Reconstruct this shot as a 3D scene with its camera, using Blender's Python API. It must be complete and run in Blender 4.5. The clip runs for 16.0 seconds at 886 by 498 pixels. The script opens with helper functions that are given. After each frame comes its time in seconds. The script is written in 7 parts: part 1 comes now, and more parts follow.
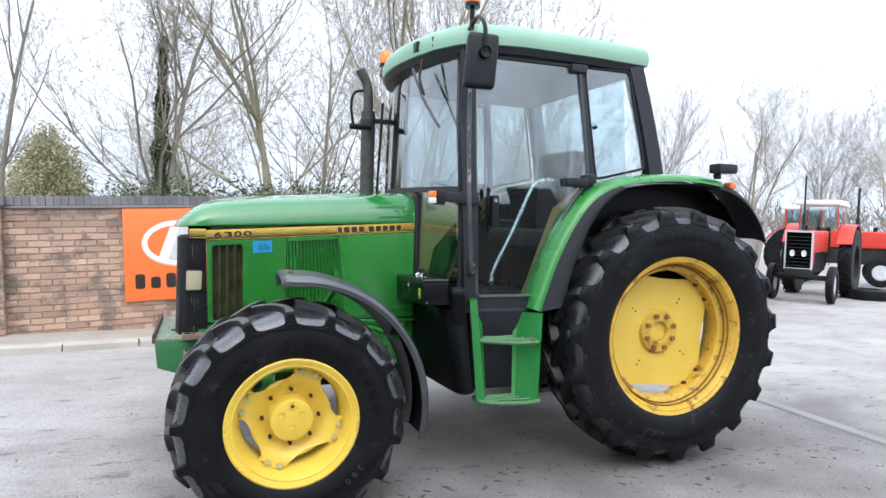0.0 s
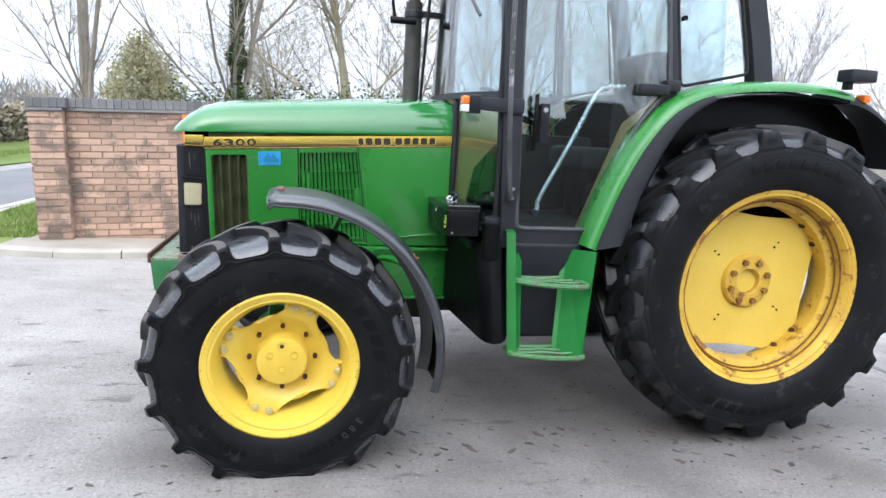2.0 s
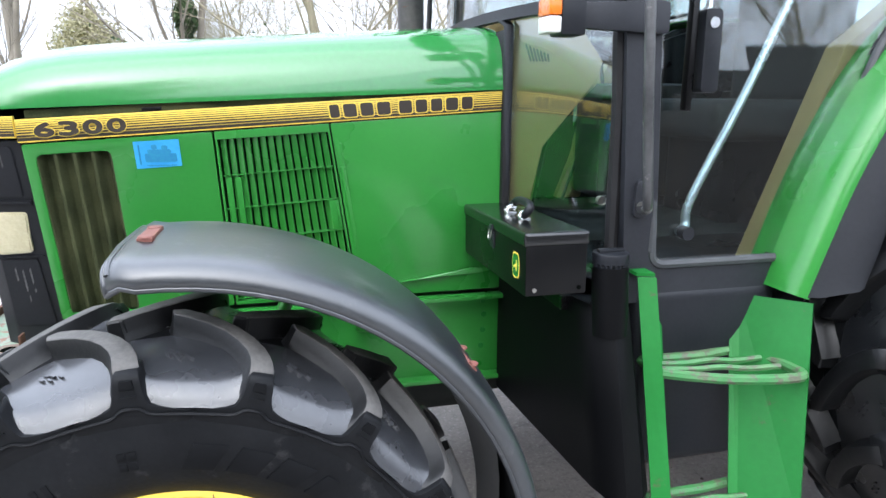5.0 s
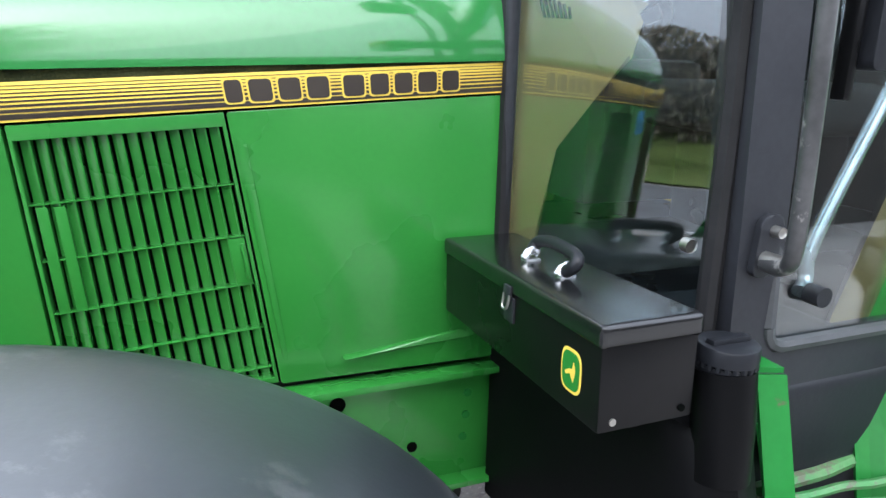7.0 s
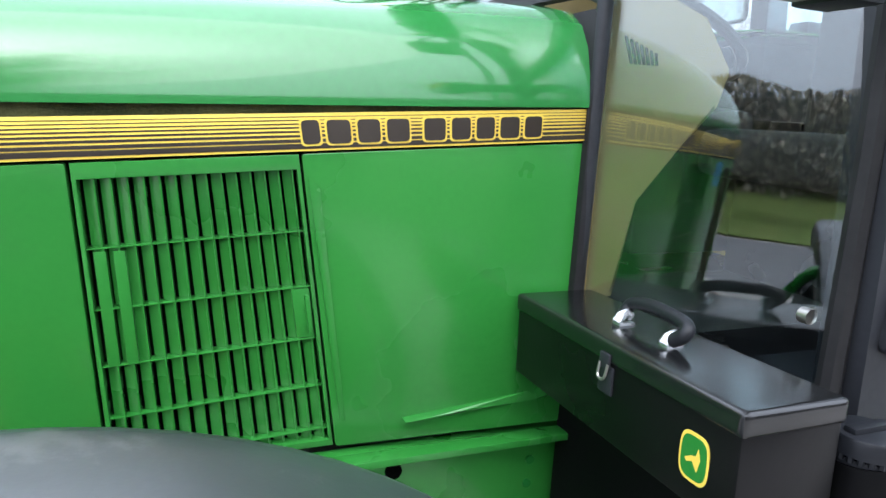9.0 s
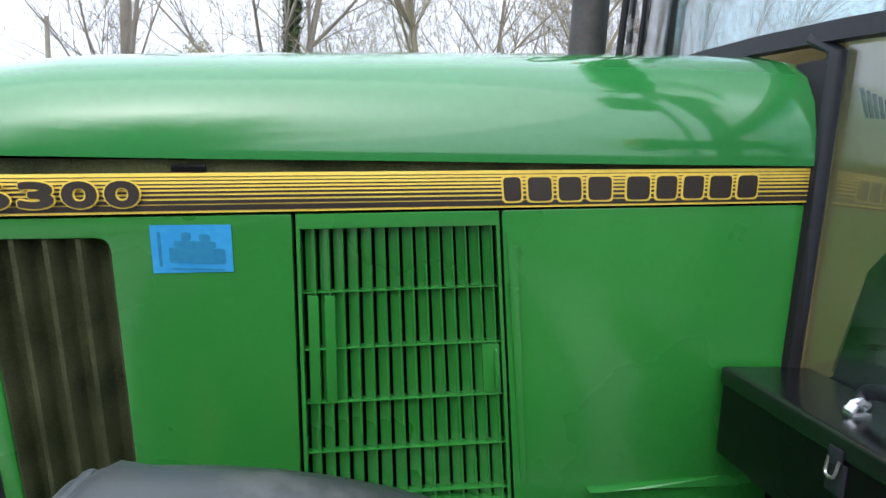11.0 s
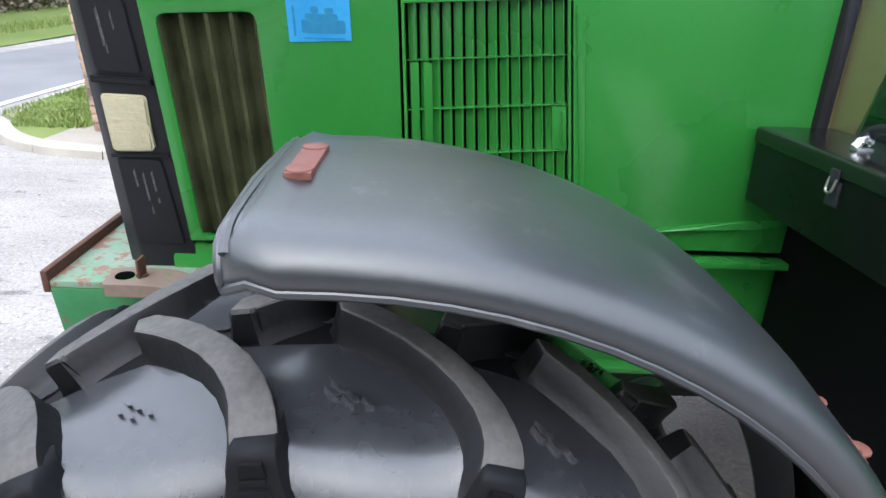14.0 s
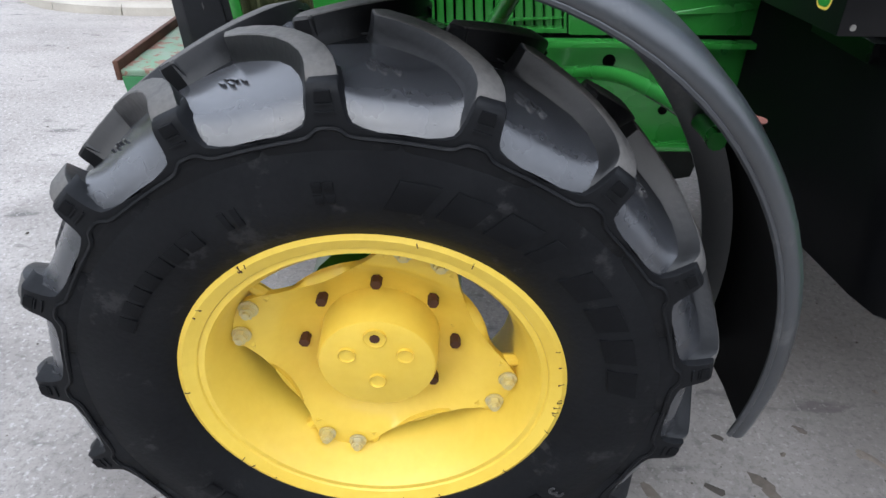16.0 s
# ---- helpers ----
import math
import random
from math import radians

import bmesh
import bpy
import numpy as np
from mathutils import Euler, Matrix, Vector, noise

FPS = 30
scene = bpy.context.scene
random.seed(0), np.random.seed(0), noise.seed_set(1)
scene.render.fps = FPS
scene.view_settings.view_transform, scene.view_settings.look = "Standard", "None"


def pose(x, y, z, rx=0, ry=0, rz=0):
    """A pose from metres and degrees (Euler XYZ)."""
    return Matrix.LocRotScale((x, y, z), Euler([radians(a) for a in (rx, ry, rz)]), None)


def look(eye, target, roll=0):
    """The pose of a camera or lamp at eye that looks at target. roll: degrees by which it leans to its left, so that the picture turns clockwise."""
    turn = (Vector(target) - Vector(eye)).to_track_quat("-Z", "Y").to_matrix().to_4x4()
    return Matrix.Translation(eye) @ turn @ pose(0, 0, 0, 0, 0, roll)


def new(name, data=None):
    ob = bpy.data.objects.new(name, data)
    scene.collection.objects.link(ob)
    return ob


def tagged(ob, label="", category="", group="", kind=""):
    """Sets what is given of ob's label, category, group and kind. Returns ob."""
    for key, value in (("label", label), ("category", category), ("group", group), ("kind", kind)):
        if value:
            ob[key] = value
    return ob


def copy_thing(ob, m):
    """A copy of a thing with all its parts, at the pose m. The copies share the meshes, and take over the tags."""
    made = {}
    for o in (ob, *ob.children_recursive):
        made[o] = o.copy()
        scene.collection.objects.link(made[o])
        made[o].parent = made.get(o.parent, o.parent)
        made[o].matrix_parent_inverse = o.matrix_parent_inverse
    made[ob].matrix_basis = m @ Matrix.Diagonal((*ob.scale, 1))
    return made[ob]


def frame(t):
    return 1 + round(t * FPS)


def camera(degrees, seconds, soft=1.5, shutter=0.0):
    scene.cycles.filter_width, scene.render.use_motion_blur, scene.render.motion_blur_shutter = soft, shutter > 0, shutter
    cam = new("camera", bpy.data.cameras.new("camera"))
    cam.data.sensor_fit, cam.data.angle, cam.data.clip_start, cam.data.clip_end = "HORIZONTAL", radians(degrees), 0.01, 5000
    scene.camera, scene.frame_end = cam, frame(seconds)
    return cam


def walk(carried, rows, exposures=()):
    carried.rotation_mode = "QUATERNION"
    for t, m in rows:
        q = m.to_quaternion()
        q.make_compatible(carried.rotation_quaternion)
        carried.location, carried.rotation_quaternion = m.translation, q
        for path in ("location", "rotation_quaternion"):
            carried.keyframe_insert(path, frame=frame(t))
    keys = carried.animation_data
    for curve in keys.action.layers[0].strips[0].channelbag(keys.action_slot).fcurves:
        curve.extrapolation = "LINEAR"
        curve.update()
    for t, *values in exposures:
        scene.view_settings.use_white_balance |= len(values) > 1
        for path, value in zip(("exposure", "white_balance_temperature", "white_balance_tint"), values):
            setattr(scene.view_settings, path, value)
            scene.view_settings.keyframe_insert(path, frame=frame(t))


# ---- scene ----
cam = camera(68.7, 16.0)
METRES, EYE, TILT, LEAN, TURN = 4.0, 1.49, 6.0, -4.5, -20.0
ROWS = [
    (0.0, 0.0, 0.0, 0.0, -0.44, -8.89, 2.79),
    (0.5, 0.0355, 0.0259, -0.0069, 2.45, -8.97, 3.06),
    (1.0, 0.0775, 0.0545, -0.0087, 5.39, -11.98, 2.08),
    (1.5, 0.0867, 0.0933, -0.0188, 7.23, -14.53, 0.7),
    (2.0, 0.0752, 0.1569, -0.0257, 8.45, -15.73, 2.04),
    (2.5, 0.0662, 0.2125, -0.0423, 10.29, -17.81, 3.85),
    (3.0, 0.0574, 0.2923, -0.0512, 13.96, -17.9, 4.84),
    (3.5, 0.0424, 0.3532, -0.0601, 13.96, -19.27, 4.43),
    (4.0, 0.0123, 0.4239, -0.0613, 11.51, -17.67, 5.72),
    (6.5, -0.0662, 0.6501, -0.0754, 1.3, -20.75, 1.9),
    (7.0, -0.0747, 0.6981, -0.0831, -1.39, -21.45, 3.22),
    (7.5, -0.0808, 0.7185, -0.0871, -4.7, -23.05, 3.56),
    (8.0, -0.0945, 0.7233, -0.0858, -5.12, -22.67, 0.99),
    (8.5, -0.1014, 0.7213, -0.0836, -3.18, -20.62, 1.13),
    (11.0, -0.1158, 0.7238, -0.0783, 14.44, -13.55, 2.72),
    (11.5, -0.1187, 0.7236, -0.0779, 19.0, -13.61, 3.16),
    (12.0, -0.1206, 0.7235, -0.0787, 23.68, -15.06, 3.65),
    (12.5, -0.1198, 0.7193, -0.08, 25.25, -17.35, 3.75),
    (13.0, -0.1178, 0.704, -0.0801, 24.41, -19.42, 3.89),
    (13.5, -0.1143, 0.6776, -0.0832, 20.67, -22.16, 4.88),
    (14.0, -0.1078, 0.6562, -0.0916, 19.23, -27.03, 4.31),
    (14.5, -0.0981, 0.6433, -0.1062, 24.32, -33.16, 3.71),
    (15.0, -0.0848, 0.6255, -0.1128, 27.8, -36.9, 5.05),
    (15.5, -0.08, 0.6068, -0.1095, 25.62, -36.95, 4.77),
    (16.0, -0.0791, 0.5787, -0.1077, 20.09, -37.66, 5.82),
]
EXPOSURES = [(0.0, 0.86), (1.5, 0.98), (3.0, 1.08), (3.5, 1.12), (4.2, 1.36), (6.5, 1.54), (8.5, 1.55), (11.0, 0.82), (12.0, 0.88), (13.0, 0.86), (13.5, 0.96), (14.0, 1.16), (14.5, 1.38), (15.0, 1.50), (15.5, 1.20), (16.0, 0.78)]
walk(cam, [(t, pose(-2.83, -4.19, EYE, TILT, LEAN, TURN) @ pose(METRES * x, METRES * y, METRES * z, 90 + pitch, roll, yaw)) for t, x, y, z, yaw, pitch, roll in ROWS], EXPOSURES)

# ---- sky and light: a bright, even overcast ----
world = bpy.data.worlds.new("sky")
scene.world = world
world.use_nodes = True
wn, wl = world.node_tree.nodes, world.node_tree.links
wn.clear()
sky = wn.new("ShaderNodeTexSky")
sky.sky_type = "NISHITA"
sky.sun_disc = False
sky.sun_elevation, sky.sun_rotation = radians(42), radians(200)
sky.air_density, sky.dust_density, sky.ozone_density = 1.0, 4.0, 1.0
grey = wn.new("ShaderNodeHueSaturation")
grey.inputs["Saturation"].default_value = 0.12
coords = wn.new("ShaderNodeTexCoord")
cloud = wn.new("ShaderNodeTexNoise")
cloud.inputs["Scale"].default_value, cloud.inputs["Detail"].default_value = 2.2, 5.0
cloud_ramp = wn.new("ShaderNodeMapRange")
cloud_ramp.inputs["From Min"].default_value, cloud_ramp.inputs["From Max"].default_value = 0.3, 0.7
cloud_ramp.inputs["To Min"].default_value, cloud_ramp.inputs["To Max"].default_value = 0.85, 1.1
cover = wn.new("ShaderNodeMix")
cover.data_type = "RGBA"
cover.inputs["Factor"].default_value = 0.62
cover.inputs["B"].default_value = (10.3, 11.6, 14.3, 1)
# an overcast sky is about three times as bright overhead as at the skyline
height = wn.new("ShaderNodeSeparateXYZ")
dome = wn.new("ShaderNodeMapRange")
dome.inputs["From Min"].default_value, dome.inputs["From Max"].default_value = 0.0, 1.0
dome.inputs["To Min"].default_value, dome.inputs["To Max"].default_value = 0.62, 1.38
both = wn.new("ShaderNodeMath")
both.operation = "MULTIPLY"
veil = wn.new("ShaderNodeVectorMath")
veil.operation = "SCALE"
back = wn.new("ShaderNodeBackground")
back.inputs["Strength"].default_value = 0.14
wout = wn.new("ShaderNodeOutputWorld")
wl.new(coords.outputs["Generated"], cloud.inputs["Vector"])
wl.new(cloud.outputs["Fac"], cloud_ramp.inputs["Value"])
wl.new(sky.outputs["Color"], grey.inputs["Color"])
wl.new(grey.outputs["Color"], cover.inputs["A"])
wl.new(cover.outputs["Result"], veil.inputs[0])
wl.new(coords.outputs["Generated"], height.inputs[0])
wl.new(height.outputs["Z"], dome.inputs["Value"])
wl.new(cloud_ramp.outputs["Result"], both.inputs[0])
wl.new(dome.outputs["Result"], both.inputs[1])
wl.new(both.outputs["Value"], veil.inputs["Scale"])
wl.new(veil.outputs["Vector"], back.inputs["Color"])
wl.new(back.outputs["Background"], wout.inputs["Surface"])

sun_data = bpy.data.lights.new("sun", "SUN")
sun_data.energy, sun_data.angle, sun_data.color = 0.65, radians(75), (1.0, 0.98, 0.95)
sun = new("sun", sun_data)
sun.matrix_world = look((-6, -12, 14), (-1, 0, 0))

# ---- materials ----
def mat(name, c1, c2=None, rough=0.5, metal=0.0, scale=6.0, fine=60.0, bump=0.0, dirt=None, dirt_at=0.62, coat=0.0, rough_var=0.12, bump_scale=None, spec=None, world=False):
    """Paint, metal, rubber, stone: two shades mixed by coarse and fine noise, an optional dirt or rust colour in patches, fine relief."""
    m = bpy.data.materials.new(name)
    m.use_nodes = True
    n, l = m.node_tree.nodes, m.node_tree.links
    bs = n["Principled BSDF"]
    tc = n.new("ShaderNodeTexCoord")
    place = n.new("ShaderNodeNewGeometry").outputs["Position"] if world else tc.outputs["Object"]
    coarse, grain = n.new("ShaderNodeTexNoise"), n.new("ShaderNodeTexNoise")
    coarse.inputs["Scale"].default_value, coarse.inputs["Detail"].default_value = scale, 4
    grain.inputs["Scale"].default_value, grain.inputs["Detail"].default_value = fine, 3
    for t in (coarse, grain):
        l.new(place, t.inputs["Vector"])
    add = n.new("ShaderNodeMath")
    add.operation = "MULTIPLY_ADD"
    add.inputs[1].default_value = 0.35
    l.new(grain.outputs["Fac"], add.inputs[0])
    l.new(coarse.outputs["Fac"], add.inputs[2])
    span = n.new("ShaderNodeMapRange")
    span.inputs["From Min"].default_value, span.inputs["From Max"].default_value = 0.45, 0.9
    l.new(add.outputs[0], span.inputs["Value"])
    mix = n.new("ShaderNodeMix")
    mix.data_type = "RGBA"
    mix.inputs["A"].default_value = (*c1, 1)
    mix.inputs["B"].default_value = (*(c2 or [v * 0.85 for v in c1]), 1)
    l.new(span.outputs["Result"], mix.inputs["Factor"])
    colour = mix.outputs["Result"]
    rg = n.new("ShaderNodeMapRange")
    rg.inputs["To Min"].default_value, rg.inputs["To Max"].default_value = max(rough - rough_var, 0.03), min(rough + rough_var, 1)
    l.new(coarse.outputs["Fac"], rg.inputs["Value"])
    l.new(rg.outputs["Result"], bs.inputs["Roughness"])
    if dirt:
        spots = n.new("ShaderNodeTexNoise")
        spots.inputs["Scale"].default_value, spots.inputs["Detail"].default_value, spots.inputs["Roughness"].default_value = scale * 2.3, 8, 0.7
        l.new(place, spots.inputs["Vector"])
        edge = n.new("ShaderNodeMapRange")
        edge.inputs["From Min"].default_value, edge.inputs["From Max"].default_value = dirt_at, dirt_at + 0.06
        l.new(spots.outputs["Fac"], edge.inputs["Value"])
        over = n.new("ShaderNodeMix")
        over.data_type = "RGBA"
        over.inputs["B"].default_value = (*dirt, 1)
        l.new(edge.outputs["Result"], over.inputs["Factor"])
        l.new(colour, over.inputs["A"])
        colour = over.outputs["Result"]
    l.new(colour, bs.inputs["Base Color"])
    bs.inputs["Metallic"].default_value = metal
    bs.inputs["Coat Weight"].default_value = coat
    bs.inputs["Coat Roughness"].default_value = 0.08
    if spec is not None:
        bs.inputs["Specular IOR Level"].default_value = spec
    if bump:
        relief = n.new("ShaderNodeTexNoise")
        relief.inputs["Scale"].default_value, relief.inputs["Detail"].default_value = bump_scale or fine, 4
        l.new(place, relief.inputs["Vector"])
        b = n.new("ShaderNodeBump")
        b.inputs["Strength"].default_value, b.inputs["Distance"].default_value = bump, 0.004
        l.new(relief.outputs["Fac"], b.inputs["Height"])
        l.new(b.outputs["Normal"], bs.inputs["Normal"])
    return m


def per_piece(m, amount=0.35, islands=False):
    """Lets each piece (object, or island of a joined mesh) differ a little in brightness."""
    n, l = m.node_tree.nodes, m.node_tree.links
    bs = n["Principled BSDF"]
    src = bs.inputs["Base Color"].links[0].from_socket
    if islands:
        rnd = n.new("ShaderNodeNewGeometry").outputs["Random Per Island"]
    else:
        rnd = n.new("ShaderNodeObjectInfo").outputs["Random"]
    rng = n.new("ShaderNodeMapRange")
    rng.inputs["To Min"].default_value, rng.inputs["To Max"].default_value = 1 - amount, 1 + amount * 0.6
    l.new(rnd, rng.inputs["Value"])
    hsv = n.new("ShaderNodeHueSaturation")
    l.new(rng.outputs["Result"], hsv.inputs["Value"])
    l.new(src, hsv.inputs["Color"])
    l.new(hsv.outputs["Color"], bs.inputs["Base Color"])
    return m


def glass(name, tint=(0.82, 0.9, 0.88), share=0.86):
    """A thin pane: light passes straight through its tint, with a mirror-like gloss on top."""
    m = bpy.data.materials.new(name)
    m.use_nodes = True
    n, l = m.node_tree.nodes, m.node_tree.links
    n.remove(n["Principled BSDF"])
    clear, gloss, mix, edge = n.new("ShaderNodeBsdfTransparent"), n.new("ShaderNodeBsdfGlossy"), n.new("ShaderNodeMixShader"), n.new("ShaderNodeLayerWeight")
    edge.inputs["Blend"].default_value = 0.5
    rise = n.new("ShaderNodeMath")
    rise.operation = "POWER"
    rise.inputs[1].default_value = 3.5
    l.new(edge.outputs["Facing"], rise.inputs[0])
    clear.inputs["Color"].default_value = (*tint, 1)
    gloss.inputs["Roughness"].default_value = 0.015
    boost = n.new("ShaderNodeMath")
    boost.operation = "MULTIPLY_ADD"
    boost.inputs[1].default_value, boost.inputs[2].default_value = 0.8, 1 - share
    l.new(rise.outputs[0], boost.inputs[0])
    l.new(boost.outputs[0], mix.inputs["Fac"])
    l.new(clear.outputs[0], mix.inputs[1])
    l.new(gloss.outputs[0], mix.inputs[2])
    l.new(mix.outputs[0], n["Material Output"].inputs["Surface"])
    return m


GREEN = mat("green paint", (0.018, 0.172, 0.026), (0.027, 0.205, 0.033), 0.28, 0, 3, 90, 0.02, coat=0.35, rough_var=0.08)
GREEN_FADED = mat("faded green paint", (0.018, 0.155, 0.034), (0.028, 0.185, 0.048), 0.12, 0, 2.5, 70, 0.01, coat=0.8, rough_var=0.05)
GREEN_FADED.node_tree.nodes["Principled BSDF"].inputs["Coat Roughness"].default_value = 0.035
GREEN_ROOF = mat("weathered green roof", (0.19, 0.355, 0.245), (0.25, 0.415, 0.305), 0.45, 0, 4, 80, 0.03)
TREAD = mat("scuffed green step treads", (0.02, 0.17, 0.04), (0.08, 0.18, 0.07), 0.5, 0, 14, 90, 0.1, dirt=(0.085, 0.095, 0.06), dirt_at=0.52)
FLARE = mat("dull black flare rubber", (0.012, 0.013, 0.0155), (0.020, 0.0215, 0.025), 0.6, 0, 6, 90, 0.05, spec=0.2)
GREEN_WORN = mat("worn green step paint", (0.006, 0.122, 0.018), (0.010, 0.155, 0.027), 0.42, 0, 5, 70, 0.06, dirt=(0.085, 0.075, 0.045), dirt_at=0.63, spec=0.3)
GREEN_RUST = mat("rusty green steel", (0.012, 0.13, 0.035), (0.035, 0.165, 0.065), 0.55, 0, 8, 90, 0.1, dirt=(0.15, 0.06, 0.035), dirt_at=0.585)
YELLOW = mat("yellow wheel paint", (0.78, 0.56, 0.082), (0.70, 0.475, 0.055), 0.36, 0, 5, 60, 0.04, dirt=(0.20, 0.085, 0.02), dirt_at=0.685)
YELLOW_REAR = mat("weathered yellow wheel paint", (0.70, 0.50, 0.085), (0.62, 0.42, 0.06), 0.4, 0, 4, 60, 0.04, dirt=(0.22, 0.10, 0.02), dirt_at=0.69)
YELLOW_RUST = mat("rusty yellow wheel paint", (0.62, 0.41, 0.05), (0.50, 0.29, 0.035), 0.5, 0, 5, 60, 0.06, dirt=(0.22, 0.09, 0.025), dirt_at=0.555)
DECAL = mat("yellow stripe decal", (0.80, 0.58, 0.09), (0.72, 0.50, 0.07), 0.4, 0, 6, 80)
DECAL_DARK = mat("dark brown decal print", (0.022, 0.016, 0.012), (0.03, 0.022, 0.015), 0.4, 0, 6, 80)
RUBBER = mat("black tyre rubber", (0.0042, 0.0046, 0.0054), (0.0105, 0.0112, 0.0125), 0.5, 0, 5, 120, 0.12, dirt=(0.022, 0.022, 0.023), dirt_at=0.58, spec=0.12)
RUBBER_WORN = mat("scuffed tread rubber", (0.035, 0.034, 0.033), (0.125, 0.118, 0.11), 0.8, 0, 7, 110, 0.25)
PLASTIC = mat("grey black plastic", (0.008, 0.009, 0.0115), (0.015, 0.0165, 0.020), 0.42, 0, 6, 100, 0.05, rough_var=0.08, spec=0.25)
GUARD = mat("scuffed black mudguard plastic", (0.008, 0.0103, 0.0130), (0.021, 0.0250, 0.0300), 0.38, 0, 4, 100, 0.06, dirt=(0.045, 0.047, 0.050), dirt_at=0.57, coat=0.40, spec=1.0, rough_var=0.1)
GUARD.node_tree.nodes["Principled BSDF"].inputs["Coat Roughness"].default_value = 0.36
NOSE = mat("black moulded nose plastic", (0.007, 0.0075, 0.0095), (0.012, 0.013, 0.016), 0.5, 0, 7, 90, 0.06, dirt=(0.12, 0.12, 0.12), dirt_at=0.70, spec=0.28)
BLACK_GLOSS = mat("glossy black lid paint", (0.004, 0.0045, 0.005), (0.009, 0.0095, 0.010), 0.2, 0, 5, 90, 0.03, dirt=(0.03, 0.03, 0.03), dirt_at=0.66, spec=0.7)
BLACK = mat("black painted steel", (0.0022, 0.0023, 0.0026), (0.004, 0.004, 0.0044), 0.30, 0, 5, 90, 0.03, spec=0.22)
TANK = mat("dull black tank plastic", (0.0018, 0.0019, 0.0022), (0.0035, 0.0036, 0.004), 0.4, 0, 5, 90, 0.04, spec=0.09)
CAB_BLACK = mat("weathered black cab frame", (0.014, 0.015, 0.0185), (0.026, 0.028, 0.033), 0.42, 0, 5, 90, 0.03, spec=0.28)
SEAL = mat("black rubber seal", (0.008, 0.008, 0.009), (0.014, 0.014, 0.015), 0.6, 0, 20, 90, spec=0.28)
SEAL_GREY = mat("grey weathered door seal", (0.034, 0.037, 0.040), (0.055, 0.058, 0.062), 0.5, 0, 20, 90, spec=0.4)
DARK = mat("dark oily castings", (0.008, 0.010, 0.009), (0.02, 0.022, 0.02), 0.65, 0, 8, 60, 0.1, spec=0.28)
# near-black without gloss: the shade of holes and gaps as a colour
RECESS_SHADE = mat("painted recess shade", (0.0015, 0.002, 0.0018), (0.003, 0.0035, 0.003), 0.9, spec=0.0)
STEEL = mat("bare steel", (0.42, 0.41, 0.38), (0.30, 0.29, 0.27), 0.35, 0.9, 10, 120)
BRIGHT = mat("bright plated steel", (0.62, 0.64, 0.66), (0.5, 0.52, 0.54), 0.25, 0.85, 10, 120)
RUST = mat("brown rust", (0.10, 0.042, 0.022), (0.06, 0.026, 0.016), 0.8, 0.1, 12, 90, 0.2)
RUST_BOLT = mat("rusty bolt heads", (0.085, 0.03, 0.014), (0.05, 0.02, 0.012), 0.7, 0.2, 20, 90, 0.1)
CLEVIS = mat("worn rusty clevis steel", (0.15, 0.105, 0.08), (0.21, 0.155, 0.12), 0.7, 0, 9, 90, 0.15, dirt=(0.03, 0.18, 0.05), dirt_at=0.58)
CHALK = mat("pale chalky scratches", (0.10, 0.10, 0.10), (0.04, 0.04, 0.042), 0.9, 0, 90, 300)
RED_BROWN = mat("red brown mounting plate", (0.175, 0.062, 0.046), (0.14, 0.052, 0.04), 0.6, 0, 12, 90, 0.06)
SCREEN = mat("dusty radiator screen", (0.018, 0.025, 0.009), (0.085, 0.092, 0.042), 0.8, 0, 9, 260, 0.5, bump_scale=420, spec=0.2)
LENS = mat("yellowed headlamp lens", (0.56, 0.51, 0.34), (0.42, 0.38, 0.24), 0.2, 0, 10, 160, 0.35, coat=0.5, bump_scale=90)
ORANGE = mat("orange lamp lens", (0.85, 0.20, 0.015), (0.75, 0.15, 0.01), 0.25, 0, 14, 60, coat=0.5)
CLEAR_LENS = mat("clear lamp lens", (0.75, 0.75, 0.72), (0.6, 0.6, 0.58), 0.2, 0, 20, 120, 0.2, coat=0.5)
BLUE = mat("faded blue sticker", (0.02, 0.26, 0.55), (0.035, 0.32, 0.62), 0.5, 0, 30, 120)
BLUE_DARK = mat("rubbed blue green print", (0.012, 0.17, 0.34), (0.02, 0.22, 0.36), 0.5, 0, 60, 120)
TAN = mat("tan cab trim", (0.30, 0.22, 0.085), (0.26, 0.185, 0.07), 0.6, 0, 6, 160, 0.08)
SEAT = mat("dark seat cloth", (0.014, 0.014, 0.014), (0.026, 0.026, 0.024), 0.9, 0, 8, 200, 0.2)
WHITE = mat("white paint", (0.75, 0.75, 0.73), (0.68, 0.68, 0.66), 0.5, 0, 5, 60)
GLASS = glass("cab glass", (0.84, 0.915, 0.925), 0.875)
EXHAUST = mat("sooty exhaust steel", (0.09, 0.085, 0.08), (0.05, 0.048, 0.046), 0.6, 0.5, 9, 80, 0.1, dirt=(0.10, 0.05, 0.03), dirt_at=0.62)

CONCRETE = mat("worn concrete yard", (0.385, 0.360, 0.334), (0.285, 0.264, 0.244), 0.85, 0, 0.35, 45, 0.35, world=True)


